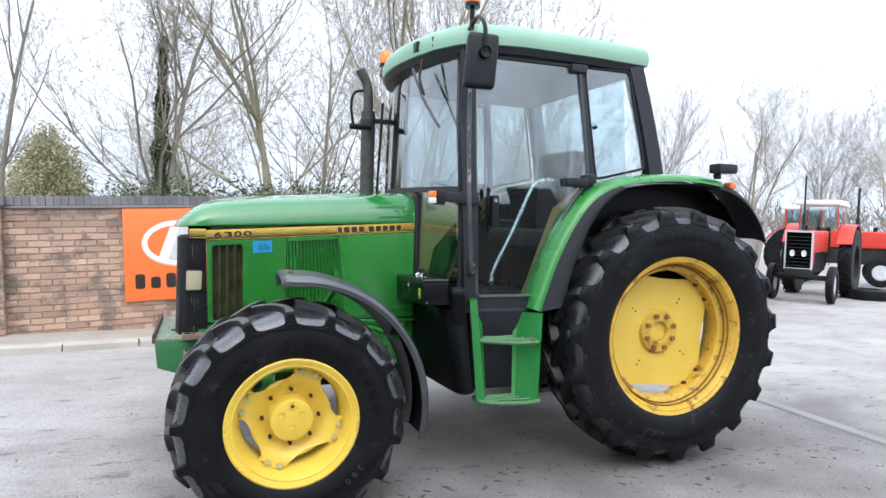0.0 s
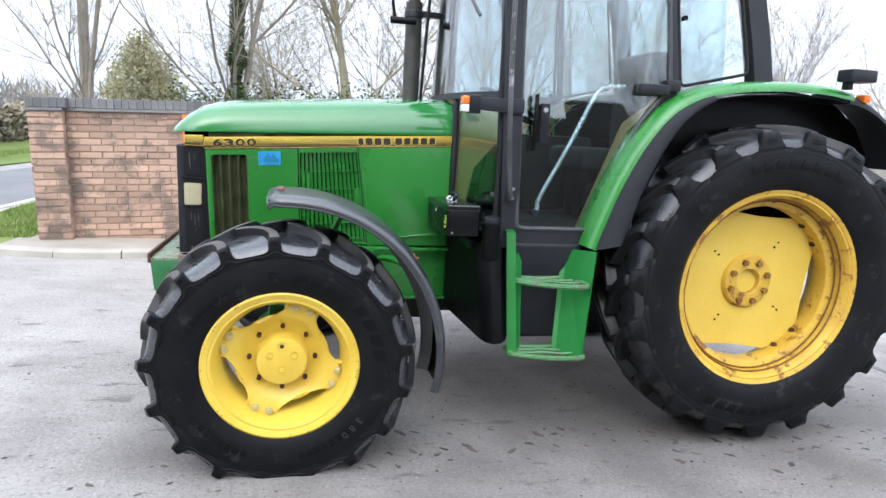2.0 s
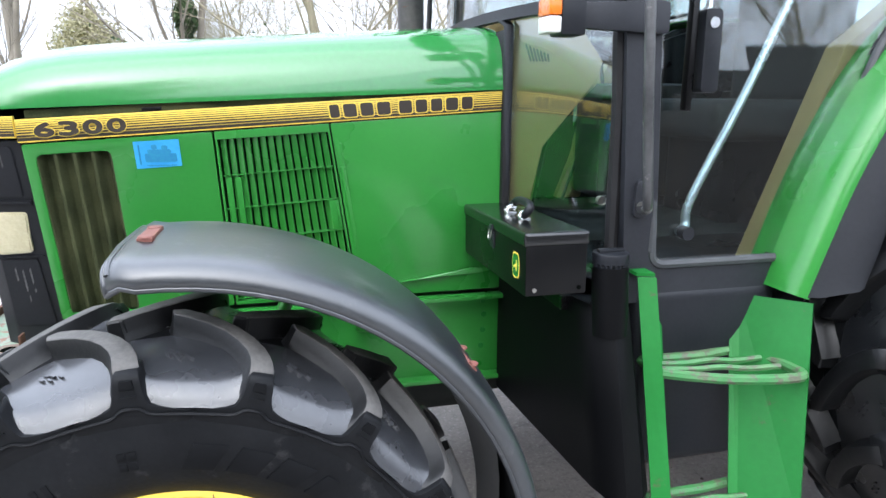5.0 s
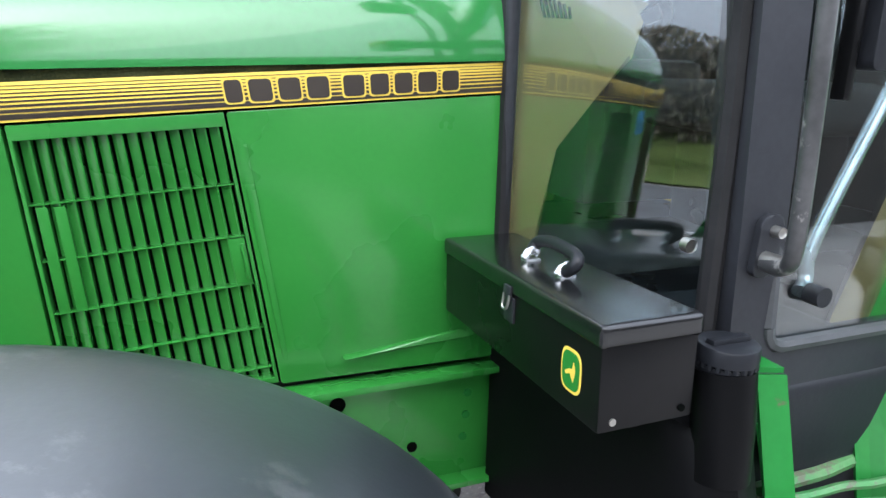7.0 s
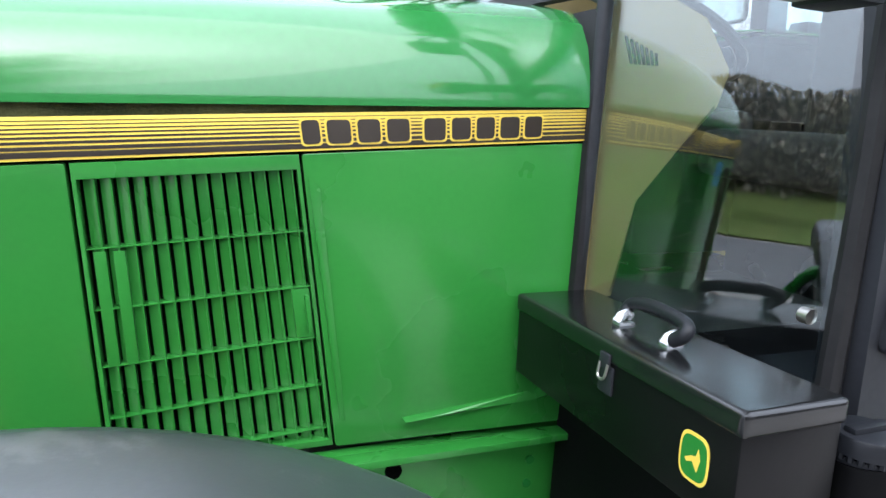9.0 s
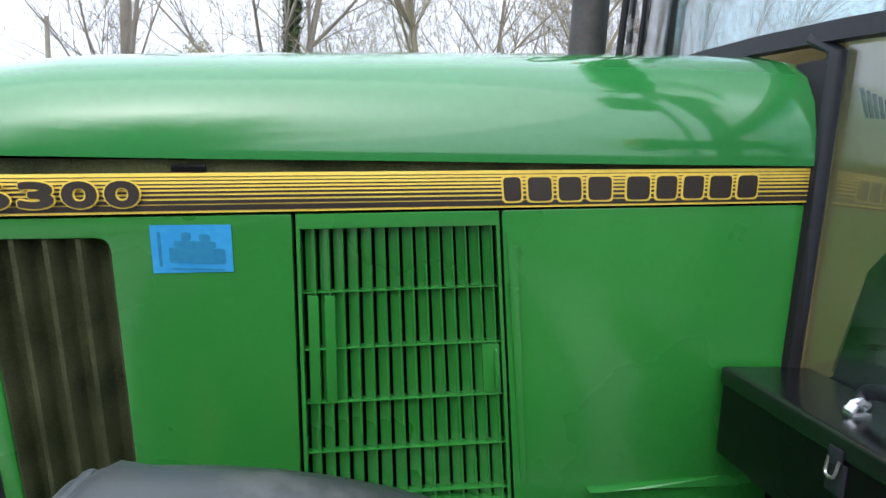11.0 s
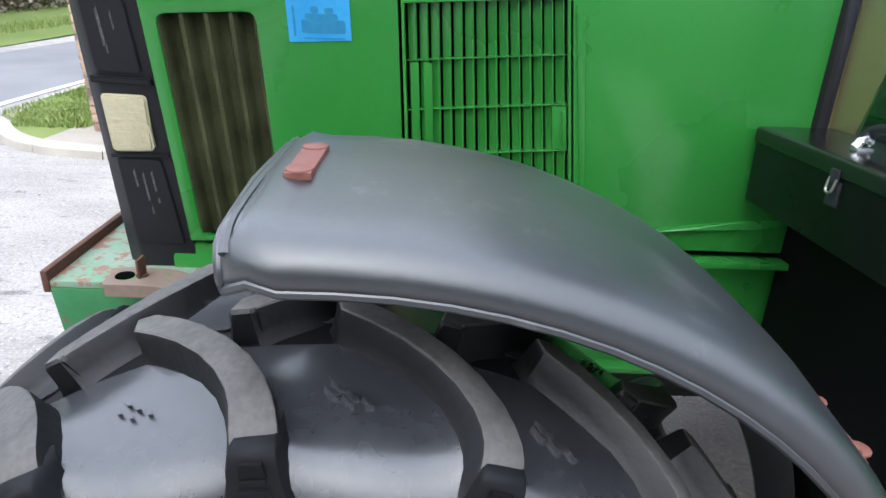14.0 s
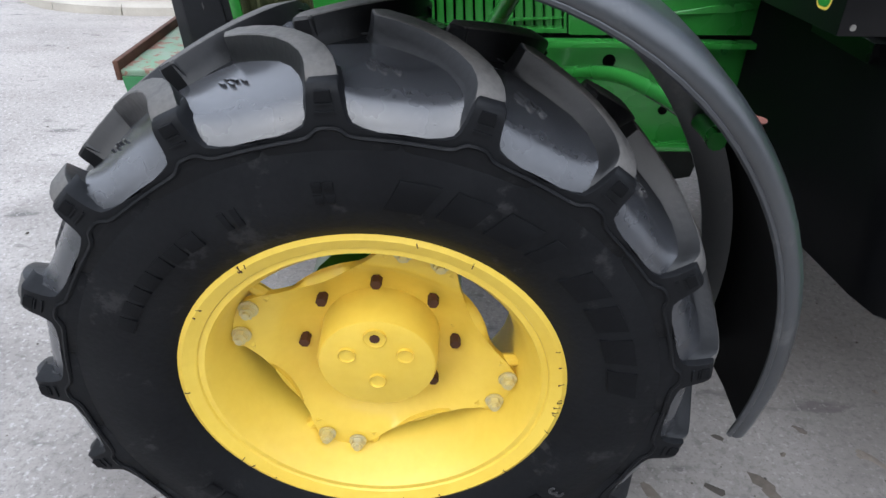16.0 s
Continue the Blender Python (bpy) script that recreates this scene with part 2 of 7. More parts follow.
def weather_ground(m):
    """Faint broad patches, small dark scuffs and pale grit, fine cracks."""
    n, l = m.node_tree.nodes, m.node_tree.links
    bs = n["Principled BSDF"]
    src = bs.inputs["Base Color"].links[0].from_socket
    pos = n.new("ShaderNodeNewGeometry").outputs["Position"]
    for scale, stretch, lo, hi, colour, share in ((2.2, (0.6, 1.3, 1), 0.44, 0.70, (0.165, 0.150, 0.137), 0.52), (0.8, (1, 1, 1), 0.48, 0.66, (0.19, 0.174, 0.16), 0.5), (7.0, (0.5, 1.4, 1), 0.60, 0.68, (0.085, 0.08, 0.078), 0.75), (24.0, (1, 1, 1), 0.58, 0.68, (0.10, 0.095, 0.09), 0.5), (55.0, (1, 1, 1), 0.50, 0.64, (0.11, 0.10, 0.095), 0.42), (70.0, (1, 1, 1), 0.57, 0.64, (0.50, 0.48, 0.46), 0.65), (150.0, (1, 1, 1), 0.58, 0.66, (0.06, 0.056, 0.052), 0.5)):
        st = n.new("ShaderNodeVectorMath")
        st.operation = "MULTIPLY"
        st.inputs[1].default_value = stretch
        l.new(pos, st.inputs[0])
        t = n.new("ShaderNodeTexNoise")
        t.inputs["Scale"].default_value, t.inputs["Detail"].default_value, t.inputs["Roughness"].default_value = scale, 6, 0.6
        l.new(st.outputs["Vector"], t.inputs["Vector"])
        r = n.new("ShaderNodeMapRange")
        r.inputs["From Min"].default_value, r.inputs["From Max"].default_value, r.inputs["To Max"].default_value = lo, hi, share
        l.new(t.outputs["Fac"], r.inputs["Value"])
        mx = n.new("ShaderNodeMix")
        mx.data_type = "RGBA"
        mx.inputs["B"].default_value = (*colour, 1)
        l.new(r.outputs["Result"], mx.inputs["Factor"])
        l.new(src, mx.inputs["A"])
        src = mx.outputs["Result"]
    # a broad ragged oval around (-0.2, -0.7), blended towards a darker brown grey
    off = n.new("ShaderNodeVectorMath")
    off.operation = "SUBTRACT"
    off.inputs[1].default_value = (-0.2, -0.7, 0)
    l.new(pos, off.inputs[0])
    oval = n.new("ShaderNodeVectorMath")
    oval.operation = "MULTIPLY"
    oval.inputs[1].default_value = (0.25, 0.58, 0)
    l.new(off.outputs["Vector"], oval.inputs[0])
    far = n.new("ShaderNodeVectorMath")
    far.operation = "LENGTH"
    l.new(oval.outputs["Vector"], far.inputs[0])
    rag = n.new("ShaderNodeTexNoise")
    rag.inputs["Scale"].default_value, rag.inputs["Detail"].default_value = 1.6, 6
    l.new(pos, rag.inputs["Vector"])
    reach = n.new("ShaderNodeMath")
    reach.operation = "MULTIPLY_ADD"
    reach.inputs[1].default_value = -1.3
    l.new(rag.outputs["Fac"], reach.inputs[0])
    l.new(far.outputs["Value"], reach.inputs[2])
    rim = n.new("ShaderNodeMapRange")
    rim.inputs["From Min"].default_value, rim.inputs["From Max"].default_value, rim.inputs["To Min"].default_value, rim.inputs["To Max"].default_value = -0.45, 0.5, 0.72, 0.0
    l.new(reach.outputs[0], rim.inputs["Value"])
    dark_oval = n.new("ShaderNodeMix")
    dark_oval.data_type = "RGBA"
    dark_oval.inputs["B"].default_value = (0.078, 0.070, 0.065, 1)
    l.new(rim.outputs["Result"], dark_oval.inputs["Factor"])
    l.new(src, dark_oval.inputs["A"])
    l.new(dark_oval.outputs["Result"], bs.inputs["Base Color"])
    return m


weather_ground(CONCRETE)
GRIT = per_piece(mat("dark grit and clods", (0.06, 0.05, 0.04), (0.14, 0.12, 0.10), 0.95, 0, 3, 60), 0.6, True)
ASPHALT = mat("grey road asphalt", (0.19, 0.19, 0.195), (0.15, 0.15, 0.155), 0.9, 0, 0.8, 90, 0.3)
KERB = mat("pale kerb concrete", (0.40, 0.37, 0.32), (0.30, 0.28, 0.24), 0.9, 0, 3, 70, 0.3)
LINE = mat("white road line", (0.6, 0.6, 0.58), (0.48, 0.48, 0.46), 0.8, 0, 6, 70, 0.2)
GRASS = mat("verge grass", (0.10, 0.16, 0.025), (0.16, 0.20, 0.05), 0.9, 0, 1.2, 60, 0.5)
BLADE = per_piece(mat("grass blades", (0.16, 0.25, 0.045), (0.24, 0.29, 0.09), 0.7, 0, 2, 30), 0.5, True)
MORTAR = mat("old mortar", (0.40, 0.31, 0.245), (0.28, 0.21, 0.165), 0.95, 0, 5, 90, 0.4)
BRICK = per_piece(mat("weathered red brick", (0.49, 0.315, 0.225), (0.35, 0.24, 0.18), 0.9, 0, 1.3, 40, 0.4, dirt=(0.20, 0.148, 0.115), dirt_at=0.50, world=True), 0.28)
BRICK_ALL = per_piece(mat("weathered red bricks", (0.49, 0.315, 0.225), (0.35, 0.24, 0.18), 0.9, 0, 1.3, 40, 0.4, dirt=(0.20, 0.148, 0.115), dirt_at=0.50, world=True), 0.28, True)
COPING = per_piece(mat("blue grey coping brick", (0.12, 0.12, 0.13), (0.19, 0.185, 0.18), 0.85, 0, 6, 60, 0.4), 0.3)
BARK = mat("grey brown bark", (0.19, 0.168, 0.138), (0.28, 0.25, 0.205), 0.95, 0, 4, 40, 0.5)
BARK_LIGHT = mat("pale green bark", (0.25, 0.225, 0.15), (0.33, 0.30, 0.21), 0.95, 0, 4, 40, 0.5)
IVY = per_piece(mat("ivy leaves", (0.022, 0.05, 0.012), (0.045, 0.085, 0.02), 0.6, 0, 3, 30), 0.5, True)
# base paled well past leaf green so the colour carries haze
CONIFER = per_piece(mat("evergreen foliage with haze in its colour", (0.31, 0.295, 0.165), (0.40, 0.375, 0.225), 0.8, 0, 1, 30), 0.25, True)
HEDGE = per_piece(mat("brown winter hedge", (0.33, 0.275, 0.205), (0.27, 0.25, 0.17), 0.9, 0, 1, 30), 0.6, True)
SIGN_ORANGE = mat("orange sign board", (0.85, 0.17, 0.035), (0.80, 0.15, 0.03), 0.45, 0, 3, 60)
SIGN_GREY = mat("silver grey sign print", (0.55, 0.56, 0.58), (0.4, 0.41, 0.44), 0.45, 0, 8, 60)
RED = mat("red tractor paint", (0.55, 0.035, 0.015), (0.48, 0.03, 0.014), 0.4, 0, 4, 60)
TRAILER = mat("grey ribbed trailer steel", (0.27, 0.25, 0.22), (0.21, 0.195, 0.17), 0.7, 0, 4, 60, 0.1)
# dark colour of the unseen wall added for reflections
REFLECT_DARK = mat("dark brown for reflections", (0.055, 0.05, 0.045), (0.085, 0.075, 0.065), 0.9, 0, 1.5, 20)
# roof grey is lightened: the distance haze sits in this colour
THATCH = mat("hazed grey roof covering", (0.31, 0.295, 0.275), (0.25, 0.24, 0.225), 0.95, 0, 0.6, 6, 0.4)
FAR_WOOD = per_piece(mat("hazy winter woods", (0.15, 0.135, 0.12), (0.20, 0.19, 0.17), 0.95, 0, 0.1, 2), 0.4, True)
RAIL = mat("worn grey rail", (0.022, 0.0225, 0.024), (0.085, 0.085, 0.087), 0.36, 0, 4, 80, 0.08, dirt=(0.30, 0.29, 0.28), dirt_at=0.57, spec=0.5)
TRIM_GREY = mat("grey headlining", (0.20, 0.20, 0.20), (0.16, 0.16, 0.155), 0.9, 0, 6, 90)
CONCRETE_DARK = mat("dark joint concrete", (0.17, 0.165, 0.16), (0.13, 0.125, 0.12), 0.85, 0, 2, 60, 0.3)
JOINT = mat("pale joint concrete", (0.235, 0.223, 0.212), (0.195, 0.185, 0.175), 0.88, 0, 2, 60, 0.3)
PATH = mat("pale gravel strip", (0.36, 0.32, 0.27), (0.27, 0.24, 0.20), 0.95, 0, 3, 120, 0.5)
HEDGE_CORE = mat("dark hedge heart", (0.15, 0.125, 0.09), (0.18, 0.15, 0.11), 0.95, 0, 3, 30)
FAR_PANE = mat("dark far window panes", (0.06, 0.08, 0.10), (0.04, 0.05, 0.07), 0.15, 0, 2, 20)
TRAY_TOP = mat("flaking green and rust", (0.10, 0.23, 0.13), (0.21, 0.25, 0.20), 0.7, 0, 10, 70, 0.2, dirt=(0.20, 0.10, 0.07), dirt_at=0.50)

# ---- building helpers ----
def B():
    return bmesh.new()


def wmat(ob):
    m = ob.matrix_basis.copy()
    if ob.parent:
        m = wmat(ob.parent) @ ob.matrix_parent_inverse @ m
    return m


def finish(me, bm, material, smooth=38):
    bmesh.ops.recalc_face_normals(bm, faces=bm.faces)
    bm.to_mesh(me)
    bm.free()
    if material:
        me.materials.append(material)
    if smooth:
        me.shade_smooth()
        me.set_sharp_from_angle(angle=radians(smooth))


def part(name, bm, material, parent, label="", rel=False, smooth=38):
    """Links a bmesh as one mesh object under a thing or a part. rel: its points are given from the parent's own origin."""
    me = bpy.data.meshes.new(name)
    finish(me, bm, material, smooth)
    ob = new(name, me)
    ob.parent = parent
    if not rel:
        ob.matrix_parent_inverse = wmat(parent).inverted()
    return tagged(ob, label)


def shared(name, me, parent, m, rel=False):
    """One more piece on a mesh that others use too."""
    ob = new(name, me)
    ob.parent = parent
    if not rel:
        ob.matrix_parent_inverse = wmat(parent).inverted()
    ob.matrix_basis = m
    return ob


def mesh_of(name, bm, material, smooth=38):
    me = bpy.data.meshes.new(name)
    finish(me, bm, material, smooth)
    return me


def thing(name, bm, material, label, category, group="", kind="", smooth=38, at=(0, 0, 0)):
    me = bpy.data.meshes.new(name)
    finish(me, bm, material, smooth)
    ob = new(name, me)
    ob.location = at
    return tagged(ob, label, category, group, kind)


def empty(name, at, label, category, group="", kind=""):
    ob = new(name)
    ob.location = at
    ob.empty_display_size = 0.1
    return tagged(ob, label, category, group, kind)


def bevel(bm, verts, r, seg=2):
    es = {e for v in verts for e in v.link_edges}
    bmesh.ops.bevel(bm, geom=list(es), offset=r, segments=seg, profile=0.6, affect="EDGES", clamp_overlap=True)


def box(bm, x0, x1, y0, y1, z0, z1, r=0.0, seg=2, m=None):
    vs = [bm.verts.new((x, y, z)) for x in (x0, x1) for y in (y0, y1) for z in (z0, z1)]
    for f in ((0, 1, 3, 2), (4, 6, 7, 5), (0, 4, 5, 1), (2, 3, 7, 6), (0, 2, 6, 4), (1, 5, 7, 3)):
        bm.faces.new([vs[i] for i in f])
    if m is not None:
        for v in vs:
            v.co = m @ v.co
    if r:
        bevel(bm, vs, r, seg)
    return bm


def prism(bm, pts, a, b, r=0.0, seg=2, axis="y"):
    """A polygon of (x, z) pairs, pushed through from a to b along y (or, for axis x or z, of (y, z) or (x, y) pairs)."""
    def at(p, d):
        return {"y": (p[0], d, p[1]), "x": (d, p[0], p[1]), "z": (p[0], p[1], d)}[axis]
    one, two = [bm.verts.new(at(p, a)) for p in pts], [bm.verts.new(at(p, b)) for p in pts]
    bm.faces.new(one)
    bm.faces.new(two[::-1])
    k = len(pts)
    for i in range(k):
        bm.faces.new((one[i], one[(i + 1) % k], two[(i + 1) % k], two[i]))
    if r:
        bevel(bm, one + two, r, seg)
    return bm


def loft(bm, rings, closed=True, caps=True):
    rows = [[bm.verts.new(p) for p in ring] for ring in rings]
    k = len(rows[0])
    for a, b in zip(rows, rows[1:]):
        for i in range(k if closed else k - 1):
            bm.faces.new((a[i], a[(i + 1) % k], b[(i + 1) % k], b[i]))
    if caps and closed:
        bm.faces.new(rows[0][::-1])
        bm.faces.new(rows[-1])
    return rows


def tube(bm, pts, r, seg=10, r1=None, caps=True):
    """A round bar along the points."""
    pts = [Vector(p) for p in pts]
    n = len(pts)
    rings = []
    up = None
    for i, p in enumerate(pts):
        d = (pts[min(i + 1, n - 1)] - pts[max(i - 1, 0)]).normalized()
        if up is None:
            up = d.orthogonal().normalized()
        up = (up - d * up.dot(d)).normalized()
        side = d.cross(up)
        rr = r if r1 is None else r + (r1 - r) * i / (n - 1)
        rings.append([p + rr * (math.cos(t) * up + math.sin(t) * side) for t in (2 * math.pi * k / seg for k in range(seg))])
    loft(bm, rings, True, caps)
    return bm


def curve_pts(pts, steps=6):
    """A smooth line through the points."""
    pts = [Vector(p) for p in pts]
    out = []
    for i in range(len(pts) - 1):
        p0, p1, p2, p3 = pts[max(i - 1, 0)], pts[i], pts[i + 1], pts[min(i + 2, len(pts) - 1)]
        for k in range(steps):
            t = k / steps
            out.append(0.5 * (2 * p1 + (p2 - p0) * t + (2 * p0 - 5 * p1 + 4 * p2 - p3) * t * t + (3 * p1 - p0 - 3 * p2 + p3) * t ** 3))
    out.append(pts[-1])
    return out


def disc(bm, c, r, h, axis="y", seg=24, bev=0.0, r2=None):
    """A short cylinder from c along the axis by h."""
    c = Vector(c)
    ax = {"x": Vector((1, 0, 0)), "y": Vector((0, 1, 0)), "z": Vector((0, 0, 1))}[axis]
    u = {"x": Vector((0, 1, 0)), "y": Vector((1, 0, 0)), "z": Vector((1, 0, 0))}[axis]
    v = ax.cross(u)
    r2 = r if r2 is None else r2
    if bev:
        rows = [(0, r), (h - bev, r2), (h - bev * 0.3, r2 - bev * 0.3), (h, r2 - bev)]
    else:
        rows = [(0, r), (h, r2)]
    loft(bm, [[c + ax * d + rr * (math.cos(t) * u + math.sin(t) * v) for t in (2 * math.pi * k / seg for k in range(seg))] for d, rr in rows])
    return bm


def lathe(bm, prof, seg=72, closed=True):
    """Turns a profile of (radius, y) round the y axis."""
    rows = []
    for k in range(seg):
        t = 2 * math.pi * k / seg
        rows.append([bm.verts.new((r * math.cos(t), y, r * math.sin(t))) for r, y in prof])
    n = len(prof)
    for k in range(seg):
        a, b = rows[k], rows[(k + 1) % seg]
        for i in range(n if closed else n - 1):
            bm.faces.new((a[i], a[(i + 1) % n], b[(i + 1) % n], b[i]))
    return bm


def sheet(bm, rows, thick):
    """A sheet through rows of points, made thick against its normal."""
    vs = [[bm.verts.new(p) for p in row] for row in rows]
    fs = []
    for a, b in zip(vs, vs[1:]):
        for i in range(len(a) - 1):
            fs.append(bm.faces.new((a[i], a[i + 1], b[i + 1], b[i])))
    bmesh.ops.recalc_face_normals(bm, faces=fs)
    bmesh.ops.solidify(bm, geom=fs, thickness=thick)
    return bm


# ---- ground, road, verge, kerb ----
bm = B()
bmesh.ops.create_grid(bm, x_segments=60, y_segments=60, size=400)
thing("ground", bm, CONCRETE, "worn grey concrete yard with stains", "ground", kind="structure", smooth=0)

ROAD = [(-6.75, -14), (-6.75, -2), (-6.72, 3.0), (-6.66, 6.0), (-6.5, 9.0), (-6.2, 13.0), (-5.6, 18), (-4.4, 26), (-2, 40), (8, 80)]
bm = B()
sheet(bm, [[(x, y, 0.004), (x - 2.65 - 0.01 * max(0, y), y, 0.004)] for x, y in ROAD], 0.003)
thing("road", bm, ASPHALT, "grey asphalt lane beside the yard", "road", kind="structure")
bm = B()
sheet(bm, [[(x - 0.02, y, 0.0075), (x - 0.12, y, 0.0075)] for x, y in ROAD[:5]], 0.002)
thing("road_line", bm, LINE, "worn white edge line", "road marking", kind="structure")
# yard joint: a shallow strip across the concrete
bm = B()
box(bm, 1.585, 1.612, -3.2, 3.5, -0.02, 0.003)
thing("drain_strip", bm, CONCRETE_DARK, "dark joint line across the yard", "drain", kind="structure")
bm = B()
box(bm, 1.625, 1.73, -3.2, 3.5, -0.02, 0.003)
thing("joint_strip", bm, JOINT, "paler concrete strip beside the joint", "drain", kind="structure")

KERB_LINE = [(3.4, 3.86), (2.0, 3.76), (0.5, 3.66), (-1.5, 3.54), (-3.3, 3.38), (-4.4, 3.22), (-5.0, 3.25), (-5.53, 3.42), (-5.95, 3.80), (-6.2, 4.25), (-6.36, 5.0), (-6.42, 6.5), (-6.3, 9), (-6.0, 13), (-5.4, 18)]
kerb_pts = curve_pts([(x, y, 0) for x, y in KERB_LINE], 8)
# lengths of kerb stone along the line
acc, stones, last = 0.0, [], 0
for i in range(1, len(kerb_pts)):
    acc += (kerb_pts[i] - kerb_pts[i - 1]).length
    if acc > 0.62:
        stones.append(kerb_pts[last:i + 1])
        last, acc = i, 0.0
kerb = empty("kerb", (-3.3, 3.3, 0), "pale concrete kerb stones round the verge", "kerb", kind="structure")
for st in stones:
    a, b = st[0], st[-1]
    d = (b - a).normalized()
    rows = []
    for p in [a + d * 0.006] + st[1:-1] + [b - d * 0.006]:
        nrm = Vector((d.y, -d.x, 0))
        rows.append([p + nrm * o + Vector((0, 0, z)) for o, z in ((0.0, -0.02), (0.012, 0.06), (0.03, 0.075), (0.135, 0.082), (0.14, -0.02))])
    bm = B()
    loft(bm, rows)
    part("kerb_stone", bm, KERB, kerb)

# paved strip at the wall's foot
bm = B()
prism(bm, [(3.4, 3.98), (-1.5, 3.66), (-3.3, 3.50), (-4.4, 3.34), (-5.0, 3.37), (-5.4, 3.48), (-5.36, 4.15), (3.4, 4.98)], 0.0, 0.074, axis="z")
thing("pavement", bm, PATH, "pale gravelly strip at the foot of the wall", "pavement", kind="structure")

# grass verge beyond the kerb
bm = B()
edge = [(p.x + 0.12, p.y + 0.02) for p in kerb_pts if p.x < -5.1 or p.y > 5]
poly = edge + [(-2, 19), (-4.5, 8), (-5.35, 5.0), (-5.3, 3.9)]
f = bm.faces.new([bm.verts.new((x, y, 0.072)) for x, y in poly])
bmesh.ops.triangulate(bm, faces=[f])
bmesh.ops.subdivide_edges(bm, edges=bm.edges, cuts=3)
for v in bm.verts:
    v.co.z += 0.05 * noise.noise((v.co.x * 1.3, v.co.y * 1.3, 0)) * (1 if v.co.y > 4.6 else 0.2)
thing("verge", bm, GRASS, "short green grass verge behind the kerb", "grass", kind="structure")
bm = B()
rows = []
for i in range(31):
    y = -16 + i * 2.4
    x0 = -9.55 - 0.012 * max(0, y) + (0.7 * ((y - 9) / 10) ** 2 if y > 9 else 0)
    rows.append([(x0 - w, y, h + 0.06 * noise.noise((y, w, 3))) for w, h in ((0, 0.01), (0.5, 0.08), (1.2, 0.25), (2.2, 0.5), (5, 0.7), (30, 1.2))])
sheet(bm, rows, 0.02)
thing("far_bank", bm, GRASS, "grassy bank across the lane", "bank", kind="structure")


def blades(name, n, spots, h, label):
    """Tufts of thin blades over an area."""
    rnd = random.Random(name)
    vs, fs = [], []
    for i in range(n):
        x, y, z = spots(rnd)
        a = rnd.uniform(0, 6.28)
        hh, w = h * rnd.uniform(0.5, 1.4), 0.006 * rnd.uniform(0.7, 1.6)
        lx, ly = rnd.uniform(-0.5, 0.5) * hh, rnd.uniform(-0.5, 0.5) * hh
        k = len(vs)
        vs += [(x - w * math.cos(a), y - w * math.sin(a), z), (x + w * math.cos(a), y + w * math.sin(a), z), (x + lx, y + ly, z + hh)]
        fs.append((k, k + 1, k + 2))
    me = bpy.data.meshes.new(name)
    me.from_pydata(vs, [], fs)
    me.materials.append(BLADE)
    return tagged(new(name, me), label, "grass", kind="stuff")


def on_verge(r):
    y = r.uniform(3.9, 12)
    xl = -6.28 + max(0, (4.4 - y)) * 0.9
    return r.uniform(xl, -5.25 + 0.04 * (y - 4)), y, 0.06


blades("verge_grass", 26000, on_verge, 0.05, "short grass blades on the verge")
blades("bank_grass", 16000, lambda r: (r.uniform(-11.3, -9.75), r.uniform(-4, 20), 0.08 + 0.1), 0.10, "grass on the far bank")

# ---- brick wall ----
WALL_A, WALL_DIR, WALL_LEAN = Vector((-5.14, 3.937, 0)), radians(5.2), radians(-2.2)
wall_m = Matrix.Translation(WALL_A) @ Matrix.Rotation(WALL_DIR, 4, "Z") @ Matrix.Rotation(WALL_LEAN, 4, "Y") @ Matrix.Diagonal((1, 1, 0.95, 1))
WALL_LEN, COURSE, BL = 9.0, 0.075, 0.225
bm = B()
box(bm, 0.008, WALL_LEN, 0.012, 0.33, -0.4, 1.50)
box(bm, 0.008, 0.318, -0.108, 0.33, -0.4, 1.50)
wall = thing("wall_north", bm, MORTAR, "old red brick garden wall with a blue brick coping", "wall", kind="structure", smooth=0)
wall.matrix_basis = wall_m

# unseen dark wall added behind the walk to darken reflections in glass and paint
bm = B()
box(bm, -16, 16, -7.0, -6.6, -0.1, 2.30)
thing("reflection_wall", bm, REFLECT_DARK, "unseen dark wall added behind the walk to darken reflections", "wall", kind="structure", smooth=0)

